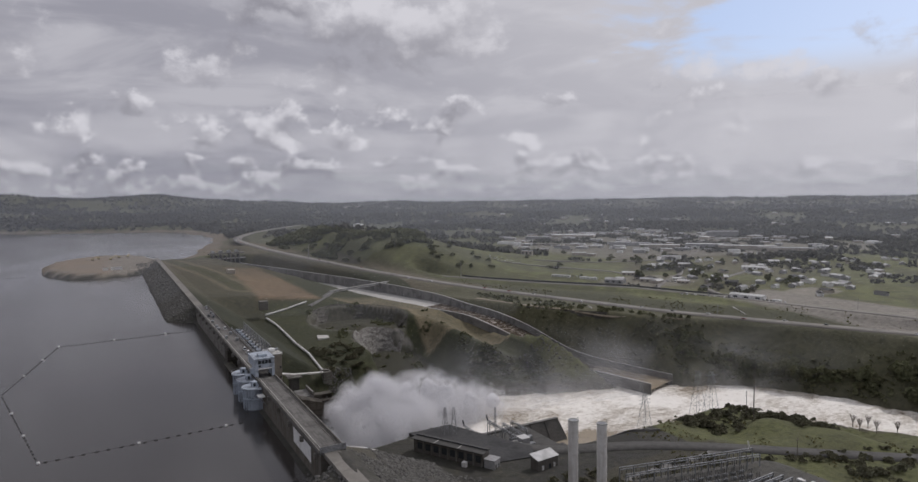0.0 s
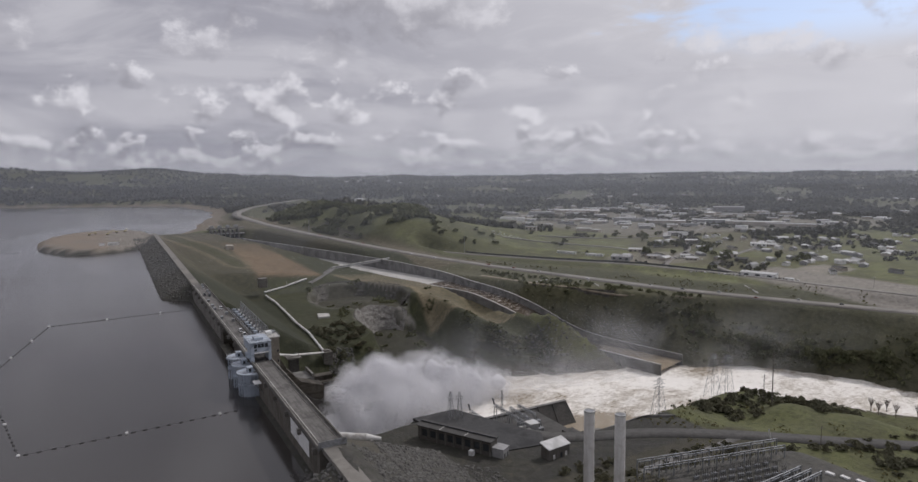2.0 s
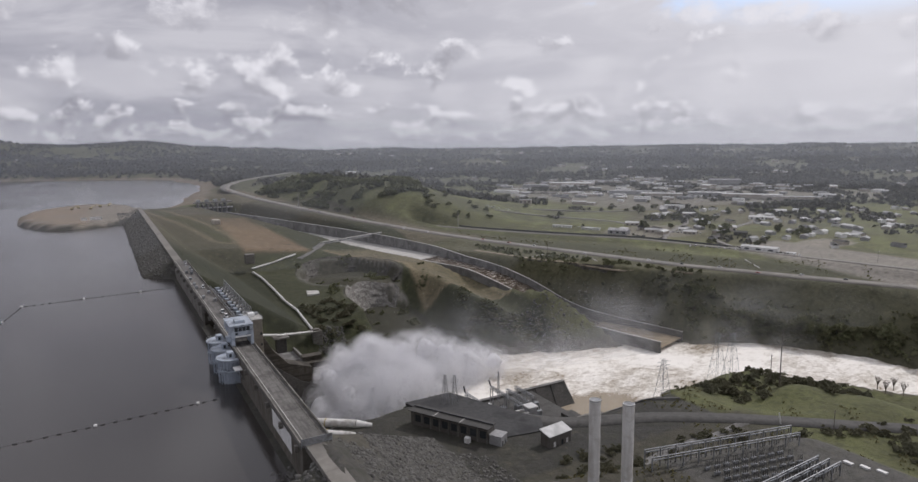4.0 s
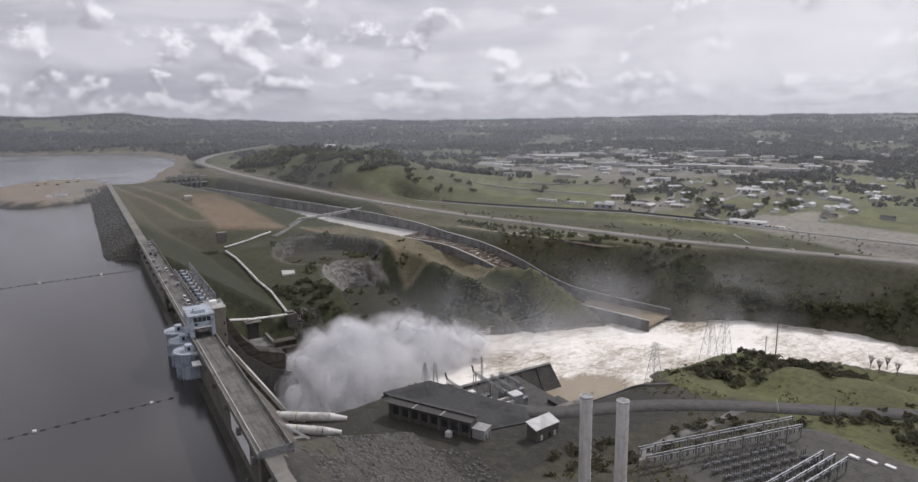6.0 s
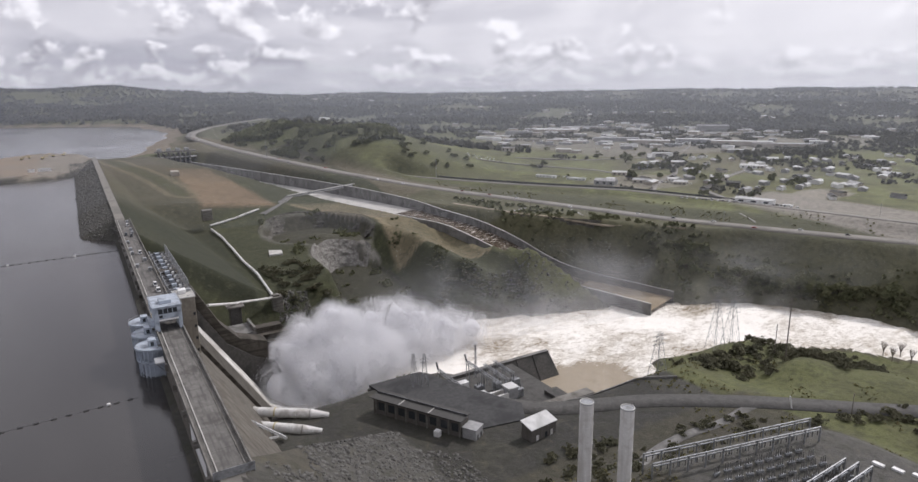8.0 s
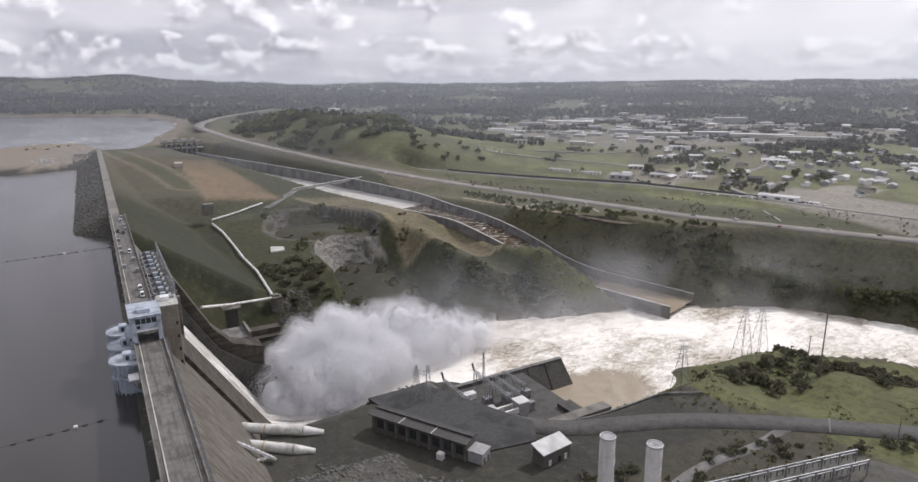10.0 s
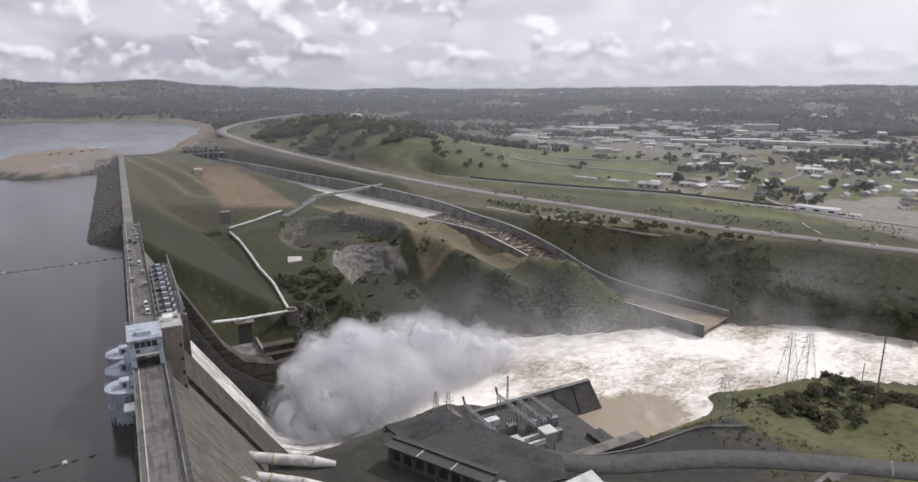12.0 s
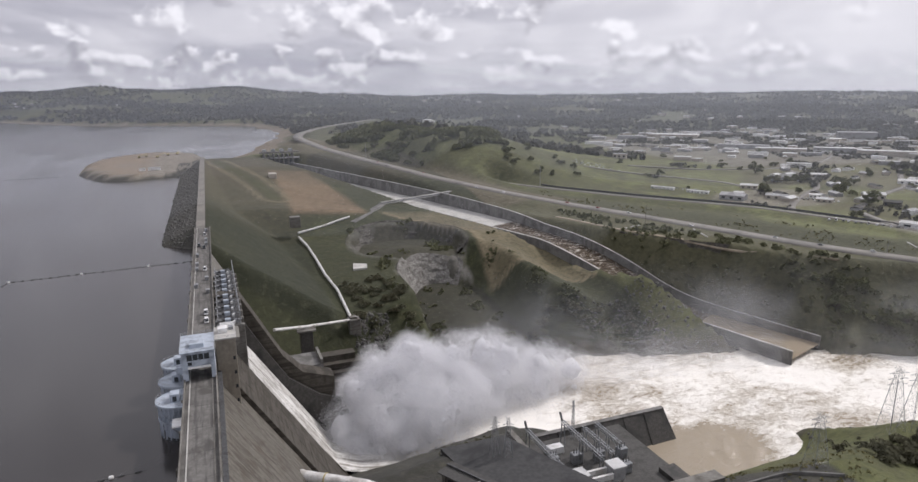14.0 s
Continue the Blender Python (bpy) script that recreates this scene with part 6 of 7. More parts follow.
kinds = [vehicle(CARWHITE, label="white car on the main road"), vehicle(CARDARK, label="dark car on the main road"), vehicle(CARRED, label="red car on the main road")]
lanes = []
for i in range(30, len(ROAD_PTS) - 20, 5):
    p, q = ROAD_PTS[i], ROAD_PTS[i + 1]
    if -80 < p.y < 1500 and rng.random() < 0.62:
        d = (q - p).normalized()
        s = Vector((d.y, -d.x, 0)) * rng.choice((-7.5, -4, 4, 7.5))
        lanes.append((p + s, math.degrees(math.atan2(d.y, d.x))))
for k, (p, a) in enumerate(lanes):
    m = pose(p.x, p.y, p.z + 0.42, 0, 0, a)
    if k < 3:
        kinds[k].matrix_basis = m
    else:
        copy_thing(kinds[rng.choice((0, 0, 1, 2))], m)
parked = vehicle(CARWHITE, label="white car parked on the gravel lot")
van = vehicle(CARWHITE, 6.5, 2.6, "white van parked beside the sheds", "van")
shade_car = vehicle(CARDARK, label="dark car parked on the gravel lot")
lots = [(x0 + i * dx_ + rng.uniform(-1, 1), y0 + i * dy_ + rng.uniform(-1, 1)) for x0, y0, dx_, dy_, n_ in ((612, 520, 2.4, -5.6, 12), (622, 792, 3.0, -5.5, 12), (690, 672, 3.2, -4.6, 9), (706, 640, 3.0, -4.8, 9), (586, 985, 5.0, -5.0, 12), (600, 1000, 5.0, -5.0, 10), (652, 432, 1.6, -6.0, 6)) for i in range(n_)]
for k, (x, y) in enumerate(lots):
    m = pose(x, y, ground_z(x, y) + 0.05, 0, 0, rng.uniform(20, 60))
    kind_ = (parked, van, shade_car)[k % 3 if k < 3 else rng.choice((0, 0, 1, 2))]
    if k < 3:
        kind_.matrix_basis = m
    else:
        copy_thing(kind_, m)
truck = vehicle(CARWHITE, 6.0, 2.2, "white pickup truck parked on the dam road", "pickup truck")
truck.matrix_basis = pose(7.2, 352, 100.02, 0, 0, 90)
copy_thing(truck, pose(7.0, 364, 100.02, 0, 0, 90))
dark_truck = vehicle(CARDARK, 6.0, 2.2, "dark pickup truck parked on the dam road", "pickup truck")
dark_truck.matrix_basis = pose(6.2, 505, 100.02, 0, 0, 90)
for x, y, a in ((6.8, 446, 88), (3.2, 512, 90), (6.6, 548, 90)):
    copy_thing(rng.choice((truck, dark_truck)), pose(x, y, 100.02, 0, 0, a))
crate = thing("equipment_crate", "grey steel equipment box standing on the dam road", "crate", (8.0, 398, 100.0), group="equipment crates")
part("body", boxes((-0.9, 0.9, -1.6, 1.6, 0.0, 1.9)), STEEL, crate, bevel=0.06)
part("lid", boxes((-1.0, 1.0, -1.7, 1.7, 1.9, 2.05)), STEEL, crate)
for y in (410, 424, 446, 458, 481, 515, 528, 562):
    copy_thing(crate, pose(rng.choice((2.3, 7.6)), y, 100.0, 0, 0, rng.uniform(-8, 8)))

# ---- rubble and rock ----
def rocks(name, label, spots, mat):
    """spots: rows of x, y, z, radius."""
    base, faces = ico(1)
    n = len(spots)
    r = np.random.RandomState(7)
    v = base[None] * (1 + 0.28 * r.uniform(-1, 1, (n, len(base), 1)))
    v = v * spots[:, None, 3:4] * r.uniform(0.6, 1.25, (n, 1, 3)) + spots[:, None, :3]
    f = faces[None] + (np.arange(n) * len(base))[:, None, None]
    ob = new(name, from_arrays(name, v.reshape(-1, 3), f.reshape(-1, 3), mat))
    return tagged(ob, label, "rocks", kind="stuff")


nr = np.random.RandomState(3)


def scatter(n, x0, x1, y0, y1, ok, r0, r1, sink=0.2):
    x, y = nr.uniform(x0, x1, n), nr.uniform(y0, y1, n)
    z = height(x, y)
    good = ok(x, y, z)
    x, y, z = x[good], y[good], z[good]
    r = r0 + (r1 - r0) * nr.uniform(0, 1, len(x)) ** 2.5
    return np.stack([x, y, z - sink * r, r], 1)


toe = lambda x, y: (x > 60) & (x < 108) & (y < 244 - 0.9 * (x - 74)) & (y > 150)
rocks("rubble_slope", "grey granite rubble covering the embankment slope", scatter(11500, 14, 108, 95, 286, lambda x, y, z: ((z > 46.5) & (x < 100) & ((x > 30) | (y < 170))) | toe(x, y), 0.35, 1.25), RUBBLE)
rocks("riprap", "dark riprap stones along the upstream shore", np.concatenate([scatter(2500, -32, 1, 60, 176, lambda x, y, z: z > 84, 0.4, 1.3), scatter(3500, -32, 1, 575, 1180, lambda x, y, z: z > 84.5, 0.5, 1.5)]), RUBBLE)
arc1 = lambda x, y: np.hypot((x - 203) / 41, np.maximum(y - 552, 0) / 55)


def cliff(name, label, line, out, low_extra, seed, mat, lean):
    """A blasted rock face along a line of (x, y); out: direction of the foot; heights come from the ground above and below."""
    pts = softened(dense([(x, y, 0) for x, y in line], 1.3), 3)
    rows = 22
    vs = []
    for i, p in enumerate(pts):
        a, b = pts[max(i - 2, 0)], pts[min(i + 2, len(pts) - 1)]
        d = Vector((b[0] - a[0], b[1] - a[1], 0)).normalized()
        s = Vector((d.y, -d.x, 0)) * out
        top = max(ground_z(p[0] - s.x * 4, p[1] - s.y * 4), ground_z(p[0] - s.x * 9, p[1] - s.y * 9)) + 0.4
        foot = min(ground_z(p[0] + s.x * 9, p[1] + s.y * 9), ground_z(p[0] + s.x * 18, p[1] + s.y * 18)) - low_extra
        foot = min(foot, top - 1.0)
        for k in range(rows):
            e = k / (rows - 1)
            z = top + (foot - top) * e
            q = Vector((p[0] * 0.12, p[1] * 0.12, z * 0.45 + seed))
            bump = 1.5 * noise.noise(q) + 0.8 * noise.noise(q * 2.7) + 0.5 * noise.noise(q * 6.0)
            w_ = -4.0 + lean * e + bump * (1 if 0 < k < rows - 1 else 0)
            vs.append((p[0] + s.x * w_, p[1] + s.y * w_, z + 0.35 * noise.noise(q * 4)))
    f = [(i * rows + k, i * rows + k + 1, (i + 1) * rows + k + 1, (i + 1) * rows + k) for i in range(len(pts) - 1) for k in range(rows - 1)]
    return tagged(new(name, from_arrays(name, vs, f, mat)), label, "cliff", kind="structure")


ell = lambda cx, cy, rx, ry, a0, a1: [(cx + rx * math.cos(math.radians(a)), cy + ry * math.sin(math.radians(a))) for a in np.arange(a0, a1, -8.0)]
cliff("rock_face", "pale banded rock face of the old quarry", [(159, 530)] + ell(203, 552, 43, 58, 180, 46), 1.0, 1.0, 0.0, ROCK, 16.0)
cliff("rock_face", "rock face at the upper quarry rim, its shade put into the dark colour", ell(192, 650, 57, 60, 175, -35), 1.0, 0.5, 5.0, DARKROCK, 12.0)
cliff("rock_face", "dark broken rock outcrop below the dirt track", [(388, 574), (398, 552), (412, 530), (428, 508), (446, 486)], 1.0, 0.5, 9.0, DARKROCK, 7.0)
rocks("boulders", "scattered boulders on the river bank", np.concatenate([scatter(900, 270, 372, 395, 475, lambda x, y, z: (z > 4) & (x + y > 700), 0.5, 1.8), scatter(500, 100, 130, 470, 500, lambda x, y, z: z > 10, 0.6, 2.0), scatter(1200, 60, 480, 270, 460, lambda x, y, z: (z > 0.3) & (z < 5), 0.5, 1.6)]), RUBBLE)


# ---- trees ----
def leaf_cards(spots, size, rs):
    """Small crossed leaf tufts: one bent quad at each spot, all directions."""
    n = len(spots)
    a = rs.normal(size=(n, 3))
    a /= np.linalg.norm(a, axis=1)[:, None]
    b = np.cross(a, rs.normal(size=(n, 3)))
    b /= np.linalg.norm(b, axis=1)[:, None]
    s = size * rs.uniform(0.6, 1.3, (n, 1))
    q = np.stack([spots - a * s - b * s * 0.7, spots + a * s - b * s * 0.8, spots + a * s * 0.8 + b * s, spots - a * s * 0.7 + b * s * 0.9], 1)
    q[:, 2] += np.cross(a, b) * s * 0.4
    return q.reshape(-1, 3), np.arange(4 * n).reshape(-1, 4)


def crown_spots(rs, n, wide, high, lobes=9):
    c = rs.normal(size=(lobes, 3)) * np.array((wide * 0.30, wide * 0.30, high * 0.20))
    pick = rs.randint(0, lobes, n)
    d = rs.normal(size=(n, 3))
    d /= np.linalg.norm(d, axis=1)[:, None]
    d[:, 2] = np.abs(d[:, 2]) * 1.15 - 0.40
    r = wide * 0.27 * rs.uniform(0.55, 1.0, (n, 1)) * (0.75 + 0.5 * (np.arange(lobes) % 3) / 2)[pick][:, None]
    return c[pick] + d * r * np.array((1, 1, high / wide))


def tree(name, label, seed, wide, high, trunk, mat, n=420, size=0.55):
    rs = np.random.RandomState(seed)
    ob = thing(name, label, "tree" if trunk > 0.8 else "bush", group="trees" if trunk > 0.8 else "bushes")
    bm = bmesh.new()
    bar(bm, (0, 0, -0.8), (0.2, 0.1, trunk), 0.05 * wide, 7, 0.035 * wide)
    for k in range(5):
        a = k * 1.26 + seed
        bar(bm, (0.2, 0.1, trunk * 0.85), (math.cos(a) * wide * 0.26, math.sin(a) * wide * 0.26, trunk + high * 0.45), 0.03 * wide, 5, 0.01 * wide)
    part("trunk", bm, BARK, ob)
    spots = crown_spots(rs, n, wide, high) + np.array((0, 0, trunk + high * 0.42))
    v, f = leaf_cards(spots, size, rs)
    part("crown", from_arrays("crown", v, f, mat), None, ob)
    return ob


oaks = [tree("oak_tree", "dark round-crowned oak on the hillside", 11 + k, 9 + k, 8.0 + 0.6 * k, 1.5, OAK, 460, 0.75) for k in range(4)]
bushes = [tree("bush", "grey-green shrub on the river bank", 31 + k, 5 + k, 4.0 + 0.5 * k, 0.5, OLIVE, 300, 0.5) for k in range(3)]


def plant_all(models, spots, lo, hi):
    for k, (x, y) in enumerate(spots):
        s = lo + (hi - lo) * rng.random()
        m = pose(x, y, ground_z(x, y) - 0.3, 0, 0, rng.uniform(0, 360)) @ Matrix.Scale(s, 4)
        ob = models[k % len(models)]
        if k < len(models) and not ob.get("set"):
            ob["set"] = 1
            ob.matrix_basis = m
        else:
            c = copy_thing(ob, m)
            c.matrix_basis = m


def spots_in(n, x0, x1, y0, y1, ok):
    out = []
    for _ in range(12 * n):
        x, y = rng.uniform(x0, x1), rng.uniform(y0, y1)
        if len(out) < n and ok(x, y):
            out.append((x, y))
    return out


def bluff(x, y):
    d, (h,), s = along(np.array(x), np.array(y), RIVER_LINE)
    r, _, rs = along(np.array(x), np.array(y), ROAD_LINE)
    c, _, _ = along(np.array(x), np.array(y), CHUTE_LINE)
    return s > 0 and 6 < d - h < 120 and r > 52 and rs < 0 and c > 52 and x > 440 and y < 425 and noise.noise(Vector((x / 28, y / 28, 0))) > -0.22


def oak_hill(x, y):
    r, _, rs = along(np.array(x), np.array(y), ROAD_LINE)
    return r > 24 and rs > 0 and noise.noise(Vector((x / 45, y / 60, 3))) > -0.15


plant_all(oaks, spots_in(105, 440, 680, 120, 470, bluff), 0.7, 1.25)
plant_all(oaks, spots_in(62, 520, 700, 110, 380, bluff), 1.0, 1.8)
plant_all(oaks, spots_in(45, 278, 420, 1000, 1300, oak_hill), 0.8, 1.3)
plant_all(oaks, spots_in(16, 380, 560, 880, 1000, oak_hill), 0.6, 1.1)
knoll = [(300, 214), (304, 218), (308, 226), (344, 204), (350, 200), (356, 194), (348, 190), (352, 184), (340, 216), (330, 226), (322, 228), (360, 186), (346, 178), (366, 178), (296, 226), (286, 224), (372, 170)]
plant_all(bushes, knoll, 1.2, 1.8)
plant_all(bushes, spots_in(70, 275, 400, 160, 245, lambda x, y: y > 196 or x > 338), 0.5, 1.1)
plant_all(bushes, spots_in(60, 125, 260, 150, 196, lambda x, y: y < 200 - 0.25 * (x - 120) and y > 150 - 0.2 * (x - 118)), 0.35, 0.8)
plant_all(bushes, spots_in(36, 262, 360, 80, 150, lambda x, y: y < 150 - 0.3 * (x - 262)), 0.4, 1.2)
plant_all(bushes, spots_in(60, 105, 190, 462, 560, lambda x, y: ground_z(x, y) > 3 and arc1(x, y) > 1.25), 0.5, 1.2)
plant_all(bushes, spots_in(50, 225, 330, 430, 480, lambda x, y: ground_z(x, y) > 6), 0.5, 1.1)
plant_all(bushes, [(102 + 4.5 * k + rng.uniform(-1, 1), 300.5 + rng.uniform(0, 2)) for k in range(8)], 0.3, 0.6)
plant_all(bushes, spots_in(40, 150, 250, 255, 300, lambda x, y: 20 < ground_z(x, y) < 43 and x > 222), 0.3, 0.6)
plain_trees = [(691, 892), (876, 953), (1015, 929), (800, 765), (815, 756), (831, 747), (857, 695), (850, 702), (839, 551), (833, 504), (978, 746), (860, 859), (790, 770), (780, 640), (745, 575), (870, 690), (700, 690)]
plant_all(oaks, plain_trees, 1.0, 1.9)
plant_all(oaks, spots_in(36, 640, 1250, 480, 1150, lambda x, y: noise.noise(Vector((x / 60, y / 60, 7))) > 0.02), 0.5, 1.0)
bare = thing("bare_tree", "leafless grey willow at the water's edge", "tree", (470, 205, 4), group="bare trees")
bm = bmesh.new()
bar(bm, (0, 0, -1), (0, 0, 4), 0.35, 6, 0.25)
for k in range(26):
    a, t_ = k * 2.4, rng.uniform(0.5, 1.0)
    p = Vector((math.cos(a) * 2.2 * t_, math.sin(a) * 2.2 * t_, 5 + 3 * t_))
    bar(bm, (0, 0, 3.2 * t_), p, 0.12, 4, 0.06)
    for e in range(3):
        bar(bm, p, p + Vector((rng.uniform(-1.6, 1.6), rng.uniform(-1.6, 1.6), rng.uniform(1, 3.2))), 0.06, 3, 0.02)
part("crown", bm, BARE, bare)
for x, y in ((478, 196), (484, 206), (490, 186), (476, 214)):
    copy_thing(bare, pose(x, y, 3.5, 0, 0, x * 7))


def wood(name, label, x, y, size, mat, cards, seed):
    """Many far trees as one mass: each a ragged mound of leaf tufts."""
    rs = np.random.RandomState(seed)
    n = len(x)
    z = height(x, y)
    d = rs.normal(size=(n, cards, 3))
    d /= np.linalg.norm(d, axis=2)[..., None]
    d[..., 2] = np.abs(d[..., 2])
    s = size * rs.uniform(0.6, 1.4, (n, 1, 1))
    spots = d * s * np.array((0.62, 0.62, 0.95)) * rs.uniform(0.6, 1, (n, cards, 1)) + np.stack([x, y, z + 0.12 * size], 1)[:, None]
    v, f = leaf_cards(spots.reshape(-1, 3), 1.0, rs)
    c = np.repeat(spots.reshape(-1, 3), 4, axis=0)
    v = c + (v - c) * np.repeat(np.repeat(s[:, 0] * 0.42, cards, axis=0), 4, axis=0)
    return tagged(new(name, from_arrays(name, v, f, mat)), label, "trees", kind="stuff")


def far_spots(n, seed, near, far):
    rs = np.random.RandomState(seed)
    r = np.sqrt(rs.uniform(near**2, far**2, n * 4))
    a = np.radians(rs.uniform(-28, 78, n * 4))
    x, y = r * np.sin(a), r * np.cos(a)
    shore = np.interp(y, SHORE_Y, SHORE_X)
    prison = (x > 820) & (x < 1750) & (y > 800) & (y < 1750)
    dense_ = waves(x, y, 210, 0.8) + 0.6 * waves(x, y, 75, 1.9)
    ok = (x > shore + 35) & ~prison & (dense_ > -0.25 + 0.5 * rs.uniform(-1, 1, n * 4)) & (height(x, y) > 60)
    hill = (x < 620) & (y < 1650)
    ok &= ~(hill & (dense_ < 0.5))
    rd, _, _ = along(x, y, ROAD_LINE)
    ok &= rd > 30
    return x[ok][:n], y[ok][:n]


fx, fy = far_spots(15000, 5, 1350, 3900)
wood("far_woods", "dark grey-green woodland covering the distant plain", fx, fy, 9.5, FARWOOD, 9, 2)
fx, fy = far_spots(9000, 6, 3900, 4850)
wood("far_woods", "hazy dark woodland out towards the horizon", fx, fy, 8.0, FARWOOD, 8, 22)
rs = np.random.RandomState(21)
px_, py_ = rs.uniform(560, 1900, 22000), rs.uniform(420, 1900, 22000)
ok = (waves(px_, py_, 70, 0.9) + 0.5 * waves(px_, py_, 25, 0.1) > 0.75 - 0.75 * smooth(px_, 850, 1300)) & (along(px_, py_, FRONT_LINE)[0] > 22) & (along(px_, py_, ROAD_LINE)[0] > 30)
wood("plain_trees", "small grey-green trees scattered over the plain", px_[ok], py_[ok], 4.2, FARWOOD, 7, 12)
vx, vy = rs.uniform(420, 800, 16000), rs.uniform(40, 820, 16000)
rd_, _, sd_ = along(vx, vy, ROAD_LINE)
fd_, _, ff_ = along(vx, vy, FRONT_LINE)
ok = (sd_ > 0) & (rd_ > 17) & (rd_ < 75) & (fd_ > 8) & (ff_ < 0) & (waves(vx, vy, 15, 0.4) + rs.uniform(-0.5, 0.5, len(vx)) > 0.45)
wood("verge_scrub", "low dark scrub on the bank between the roads", vx[ok], vy[ok], 1.2, TUFT, 7, 41)
rs = np.random.RandomState(8)
hx, hy = rs.uniform(-2400, 1200, 9000), rs.uniform(2750, 4800, 9000)
ok = (hx > np.interp(hy, SHORE_Y, SHORE_X) + 30) & (np.hypot(hx, hy) < 4850) & (waves(hx, hy, 190, 0.3) + 0.6 * waves(hx, hy, 60, 1.2) > 0.15)
wood("hill_woods", "scattered oaks on the hills beyond the lake", hx[ok], hy[ok], 8.0, FARWOOD, 9, 3)
bx, by = rs.uniform(250, 720, 9000), rs.uniform(120, 760, 9000)
d_, (h_,), s_ = along(bx, by, RIVER_LINE)
r_, _, q_ = along(bx, by, ROAD_LINE)
c_, _, _ = along(bx, by, CHUTE_LINE)
ok = (s_ > 0) & (d_ - h_ > 3) & (q_ < 0) & (r_ > 34) & (c_ > 30) & (bx > 385) & (waves(bx, by, 16, 0.4) > -0.35)
qx, qy = rs.uniform(140, 300, 5200), rs.uniform(470, 720, 5200)
ar = np.hypot((qx - 203) / 41, np.maximum(qy - 552, 0) / 55)
a2 = np.hypot(qx - 192, (qy - 650) * 0.95)
qc = along(qx, qy, CHUTE_LINE)[0]
low_ = (np.abs(ar - 1.05) > 0.22) & (a2 > 12) & (qc > 34) & (((ar < 0.85) & (waves(qx, qy, 9, 0.7) > 0.45)) | ((ar > 1.3) & (ar < 1.9) & (waves(qx, qy, 13, 0.7) > 0.35)) | (waves(qx, qy, 17, 0.3) > 0.72))
wood("quarry_scrub", "low dark scrub growing round the old quarry", qx[low_], qy[low_], 1.7, OAK, 8, 31)
wood("bluff_scrub", "dense dark scrub on the river bluff", bx[ok], by[ok], 2.6, OAK, 9, 4)
ox_, oy_ = rs.uniform(240, 470, 4200), rs.uniform(980, 1420, 4200)
ok = (along(ox_, oy_, ROAD_LINE)[0] > 26) & (ox_ > np.interp(oy_, [980, 1077, 1230, 1420], [285, 262, 225, 205])) & (waves(ox_, oy_, 38, 0.6) + 0.4 * waves(ox_, oy_, 14, 0.2) > 0.05) & (np.abs((ox_ - 345) + 0.42 * (oy_ - 1200)) < 75)
wood("hill_oaks", "dense dark oak wood on the green hillside", ox_[ok], oy_[ok], 6.5, OAK, 14, 15)
sx_, sy_ = rs.uniform(100, 480, 9000), rs.uniform(70, 300, 9000)
d_, (h_,), s_ = along(sx_, sy_, RIVER_LINE)
r_, _, _ = along(sx_, sy_, PLANT_ROAD)
zz = height(sx_, sy_)
inyard = (sx_ > 60) & (sx_ < 222) & (sy_ > 196 - 0.18 * (sx_ - 60)) | (sx_ > 158) & (sx_ < 256) & (sy_ < 158 - 0.16 * (sx_ - 160))
ok = (s_ < 0) & (d_ - h_ > 2) & (r_ > 8) & ~inyard & (waves(sx_, sy_, 12, 0.2) > 0.05 + 0.4 * (sx_ > 262)) & (zz > 2)
wood("bank_scrub", "low green weeds and scrub round the plant yard", sx_[ok], sy_[ok], 0.8, TUFT, 5, 9)


# ---- buildings on the plain ----
def building(name, label, x, y, long, deep, high, turn, wall, roof, pitch=0.0, windows=0, group="buildings on the plain"):
    z = ground_z(x, y) - 0.6
    ob = thing(name, label, "building", (x, y, z), turn, group)
    part("wall", boxes((-long / 2, long / 2, -deep / 2, deep / 2, 0, high + 0.6)), wall, ob)
    if pitch:
        bm = bmesh.new()
        v = [(-deep / 2 - 0.5, high + 0.6), (deep / 2 + 0.5, high + 0.6), (0, high + 0.6 + pitch)]
        a = [bm.verts.new((-long / 2 - 0.5, p, q)) for p, q in v]
        b = [bm.verts.new((long / 2 + 0.5, p, q)) for p, q in v]
        for k in range(3):
            bm.faces.new((a[k], a[(k + 1) % 3], b[(k + 1) % 3], b[k]))
        bm.faces.new(a[::-1])
        bm.faces.new(b)
        part("roof", bm, roof, ob)
    else:
        part("roof", boxes((-long / 2 - 0.3, long / 2 + 0.3, -deep / 2 - 0.3, deep / 2 + 0.3, high + 0.6, high + 1.2)), roof, ob)
    for k in range(windows):
        x0 = -long / 2 + long * (k + 0.3) / windows
        part("window", boxes((x0, x0 + long * 0.4 / windows, -deep / 2 - 0.08, -deep / 2, high * 0.4, high * 0.8)), GLASSY, ob)
    return ob


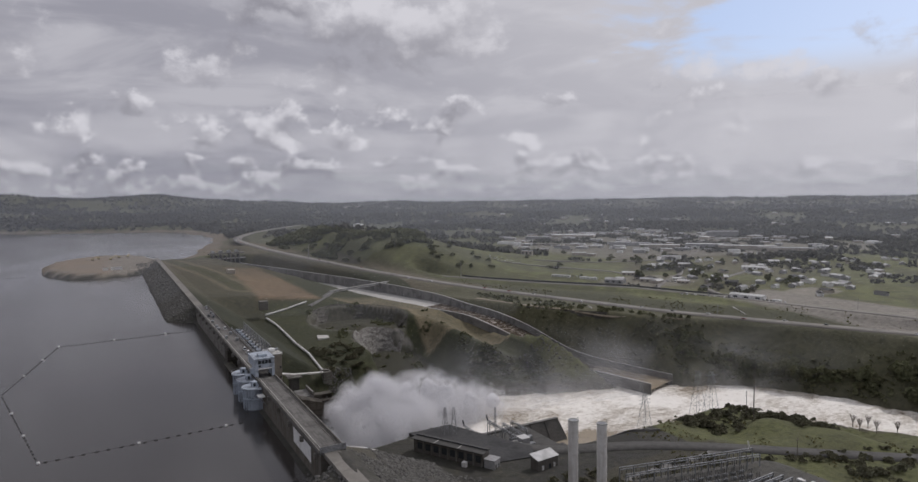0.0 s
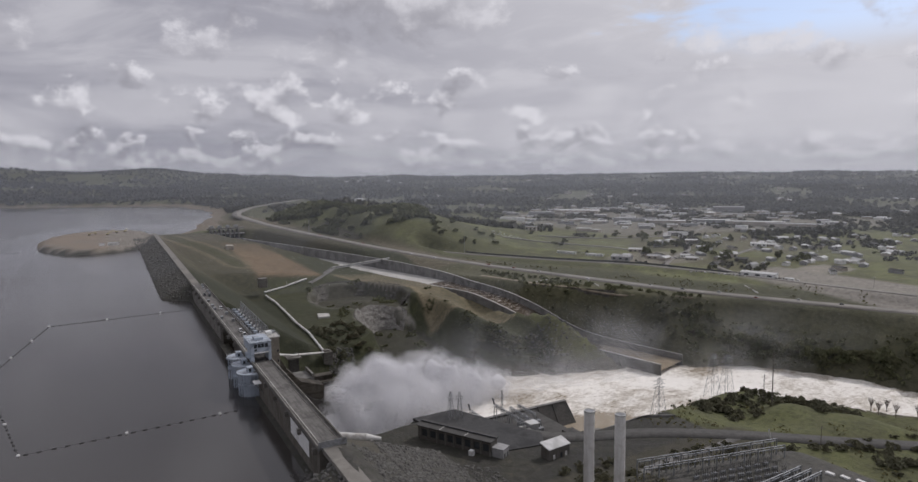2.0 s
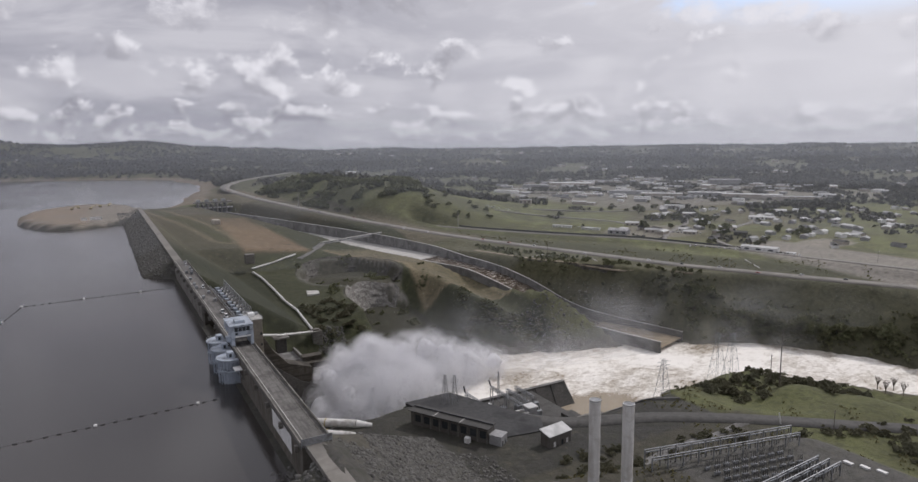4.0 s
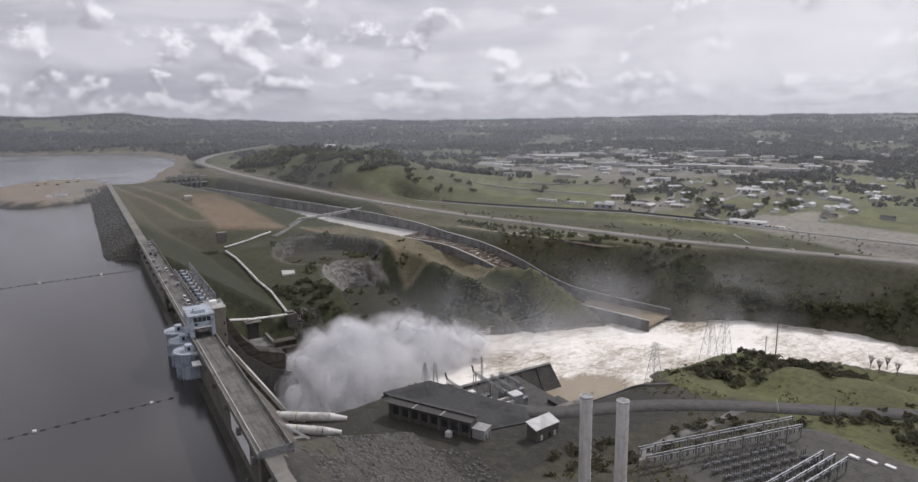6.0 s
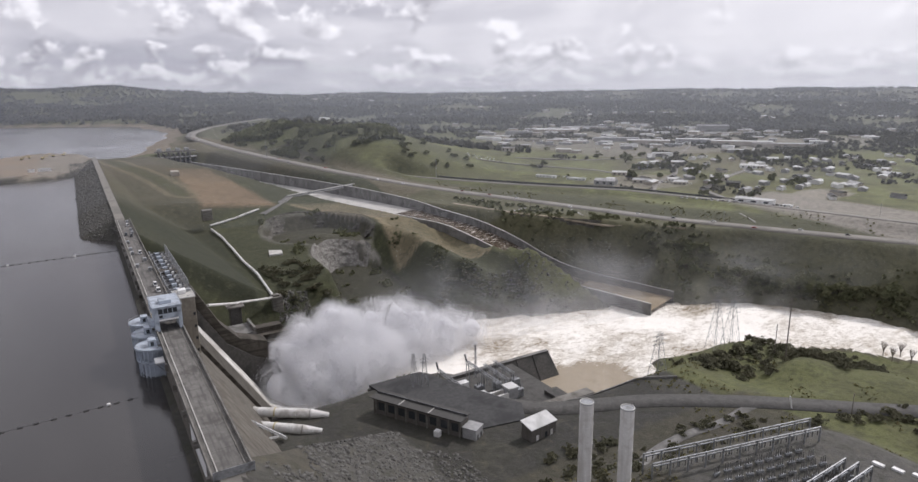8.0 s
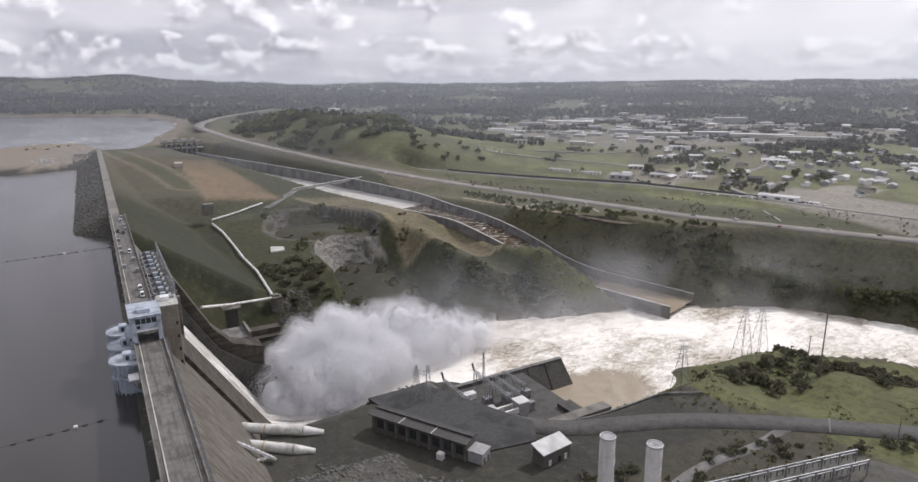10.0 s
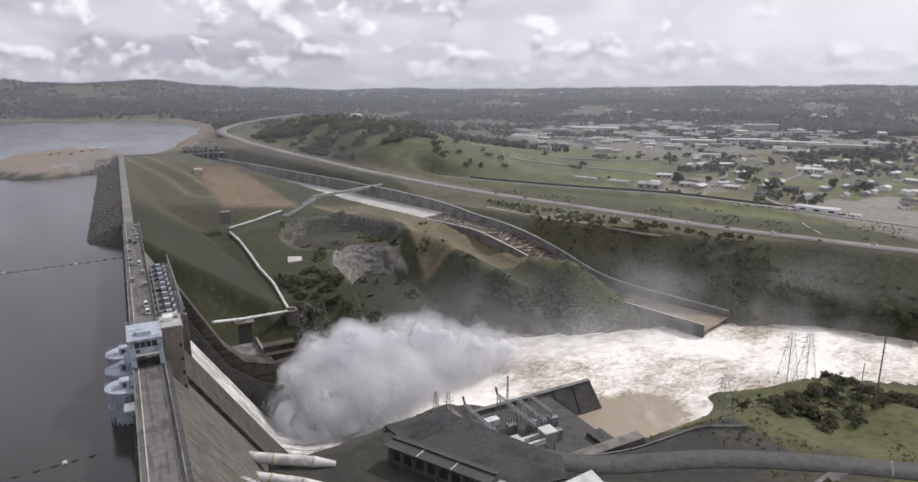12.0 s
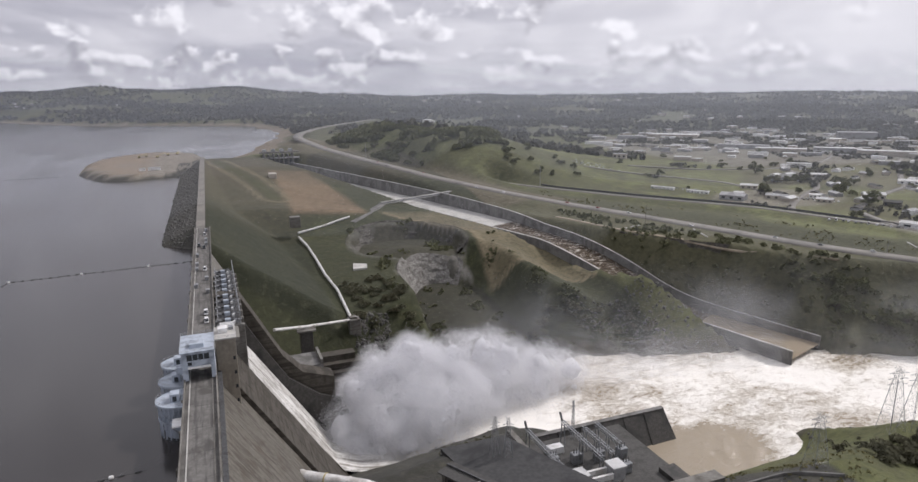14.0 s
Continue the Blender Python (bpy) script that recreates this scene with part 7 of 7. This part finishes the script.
W, G, T = WHITEROOF, GREYROOF, TANWALL
for x, y, l_, d_, h_, a, wm, rm, p in (
    (636, 677, 30, 16, 6, -62, GREYWALL, G, 3), (687, 655, 26, 14, 5, -60, TANWALL, G, 2), (726, 740, 22, 12, 5, -50, TANWALL, W, 2),
    (717, 611, 18, 10, 4, -60, TANWALL, W, 2), (787, 600, 24, 14, 6, -40, TANWALL, W, 3), (764, 559, 18, 12, 5, -62, CORRUGATED, BROWNROOF, 2),
    (954, 669, 26, 14, 5, -50, WHITE, W, 2), (970, 655, 18, 10, 4, -50, TANWALL, W, 2), (655, 450, 42, 12, 5, -72, WHITE, W, 1.5),
    (672, 420, 10, 6, 3, -72, WHITE, W, 0), (614, 775, 16, 5, 3, -60, WHITE, W, 0), (606, 790, 16, 5, 3, -60, WHITE, W, 0), (628, 742, 16, 5, 3, -60, WHITE, W, 0), (634, 730, 16, 5, 3, -55, WHITE, W, 0),
    (777, 1122, 26, 14, 9, -45, TANWALL, G, 0), (1088, 719, 28, 14, 5, -45, WHITE, W, 2), (906, 778, 22, 12, 5, -40, TANWALL, W, 2), (700, 690, 14, 9, 4, -30, TANWALL, BROWNROOF, 2), (668, 700, 12, 8, 4, -60, TANWALL, W, 1.5), (735, 640, 14, 8, 4, -50, WHITE, W, 1.5)):
    building("outbuilding", "low pale outbuilding on the grassy plain", x, y, l_, d_, h_, a, wm, rm, p, 3)
for x, y, l_, d_, h_, a, wm, rm in (
    (976, 1498, 70, 20, 6, -58, WHITE, W), (1281, 1566, 130, 50, 9, -50, TANWALL, W), (1175, 1203, 110, 22, 9, -50, GREYWALL, G), (1174, 1095, 100, 26, 9, -50, TANWALL, W),
    (1271, 1036, 90, 24, 9, -52, GREYWALL, W), (1294, 927, 130, 24, 10, -55, TANWALL, W), (1328, 850, 120, 24, 9, -55, TANWALL, G), (1640, 1274, 90, 40, 18, -45, GREYWALL, G), (1151, 1592, 80, 26, 8, -50, GREYWALL, G), (1475, 1629, 90, 24, 8, -45, TANWALL, G)):
    building("cell_block", "long flat-roofed institutional block within the walled compound", x, y, l_, d_, h_, a, wm, rm, 0, 0, "compound blocks")
for k in range(170):
    x, y = rng.uniform(860, 1750), rng.uniform(820, 1720)
    if 1.9 * x - y > 360 and 0.35 * x + y > 1230:
        building("compound_building", "low grey building inside the distant compound", x, y, rng.uniform(12, 42), rng.uniform(9, 20), rng.uniform(3.5, 7), rng.uniform(-70, -36), rng.choice((GREYWALL, TANWALL, WHITE)), rng.choice((G, W, BROWNROOF, W)), 0, 0, "compound buildings")
for k in range(60):
    a, r = math.radians(rng.uniform(18, 66)), rng.uniform(1900, 4300)
    building("far_house", "tiny pale building among far trees", r * math.sin(a), r * math.cos(a), rng.uniform(16, 60), rng.uniform(12, 25), rng.uniform(6, 11), rng.uniform(0, 90), TANWALL, rng.choice((W, G)), 0, 0, "far buildings")
for k in range(26):
    building("far_house", "tiny pale house on the far shore", rng.uniform(-1300, -300), rng.uniform(3650, 3900), rng.uniform(12, 20), 10, 6, rng.uniform(0, 90), TANWALL, G, 2, 0, "far buildings")
for k in range(90):
    a, r = math.radians(rng.uniform(46, 66)), rng.uniform(880, 1500)
    building("town_house", "small pale house among the trees of the plain", r * math.sin(a), r * math.cos(a), rng.uniform(9, 22), rng.uniform(7, 12), rng.uniform(3, 5), rng.uniform(0, 90), rng.choice((TANWALL, WHITE, GREYWALL)), rng.choice((W, W, G, BROWNROOF)), 2.0, 0, "town houses")
tankz = ground_z(488, 1455)
tank = thing("water_tank", "round white water tank on the green hilltop", "tank")
bm = bmesh.new()
bar(bm, (488, 1455, tankz - 1), (488, 1455, tankz + 7), 13, 28)
part("shell", bm, WHITE, tank)
bm = bmesh.new()
bar(bm, (488, 1455, tankz + 7), (488, 1455, tankz + 8.5), 13.3, 28, 1.0)
part("roof", bm, WHITEROOF, tank)
# work platform in the lake: cabins and plant
for x, y, l_, w_ in ((-62, 1090, 16, 7), (-78, 1085, 8, 5)):
    ob = thing("site_cabin", "white site cabin on the work platform", "cabin", (x, y, 93), 0, "site cabins")
    part("body", boxes((-l_ / 2, l_ / 2, -w_ / 2, w_ / 2, -0.5, 3.6)), WHITE, ob)
    part("roof", boxes((-l_ / 2 - 0.3, l_ / 2 + 0.3, -w_ / 2 - 0.3, w_ / 2 + 0.3, 3.6, 4.0)), GREYROOF, ob)
digger = thing("excavator", "ochre excavator standing on the work platform", "excavator", (-70, 1290, 93.3), 30, "excavators")
part("body", boxes((-2, 2, -1.5, 1.5, 1.2, 3.4)), RUST, digger, bevel=0.2)
part("track", boxes((-2.4, 2.4, -1.9, -1.1, -0.3, 1.2), (-2.4, 2.4, 1.1, 1.9, -0.3, 1.2)), BLACK, digger)
bm = bmesh.new()
beam(bm, (1.5, 0, 2.6), (6, 0, 6.5), 0.7, 0.8)
beam(bm, (6, 0, 6.5), (9, 0, 2.5), 0.6, 0.7)
part("boom", bm, RUST, digger)
for x, y, a in ((-90, 1320, 100), (-55, 1330, 200), (-100, 1300, 10), (-40, 1340, 60)):
    copy_thing(digger, pose(x, y, 93.3, 0, 0, a))
marker = thing("survey_tower", "tan stepped earth block on the embankment shoulder", "block")
bm = bmesh.new()
upright(bm, [(86, 930), (96, 928), (97, 944), (87, 946)], 84, 97)
part("body", bm, TANWALL, marker, bevel=0.4)
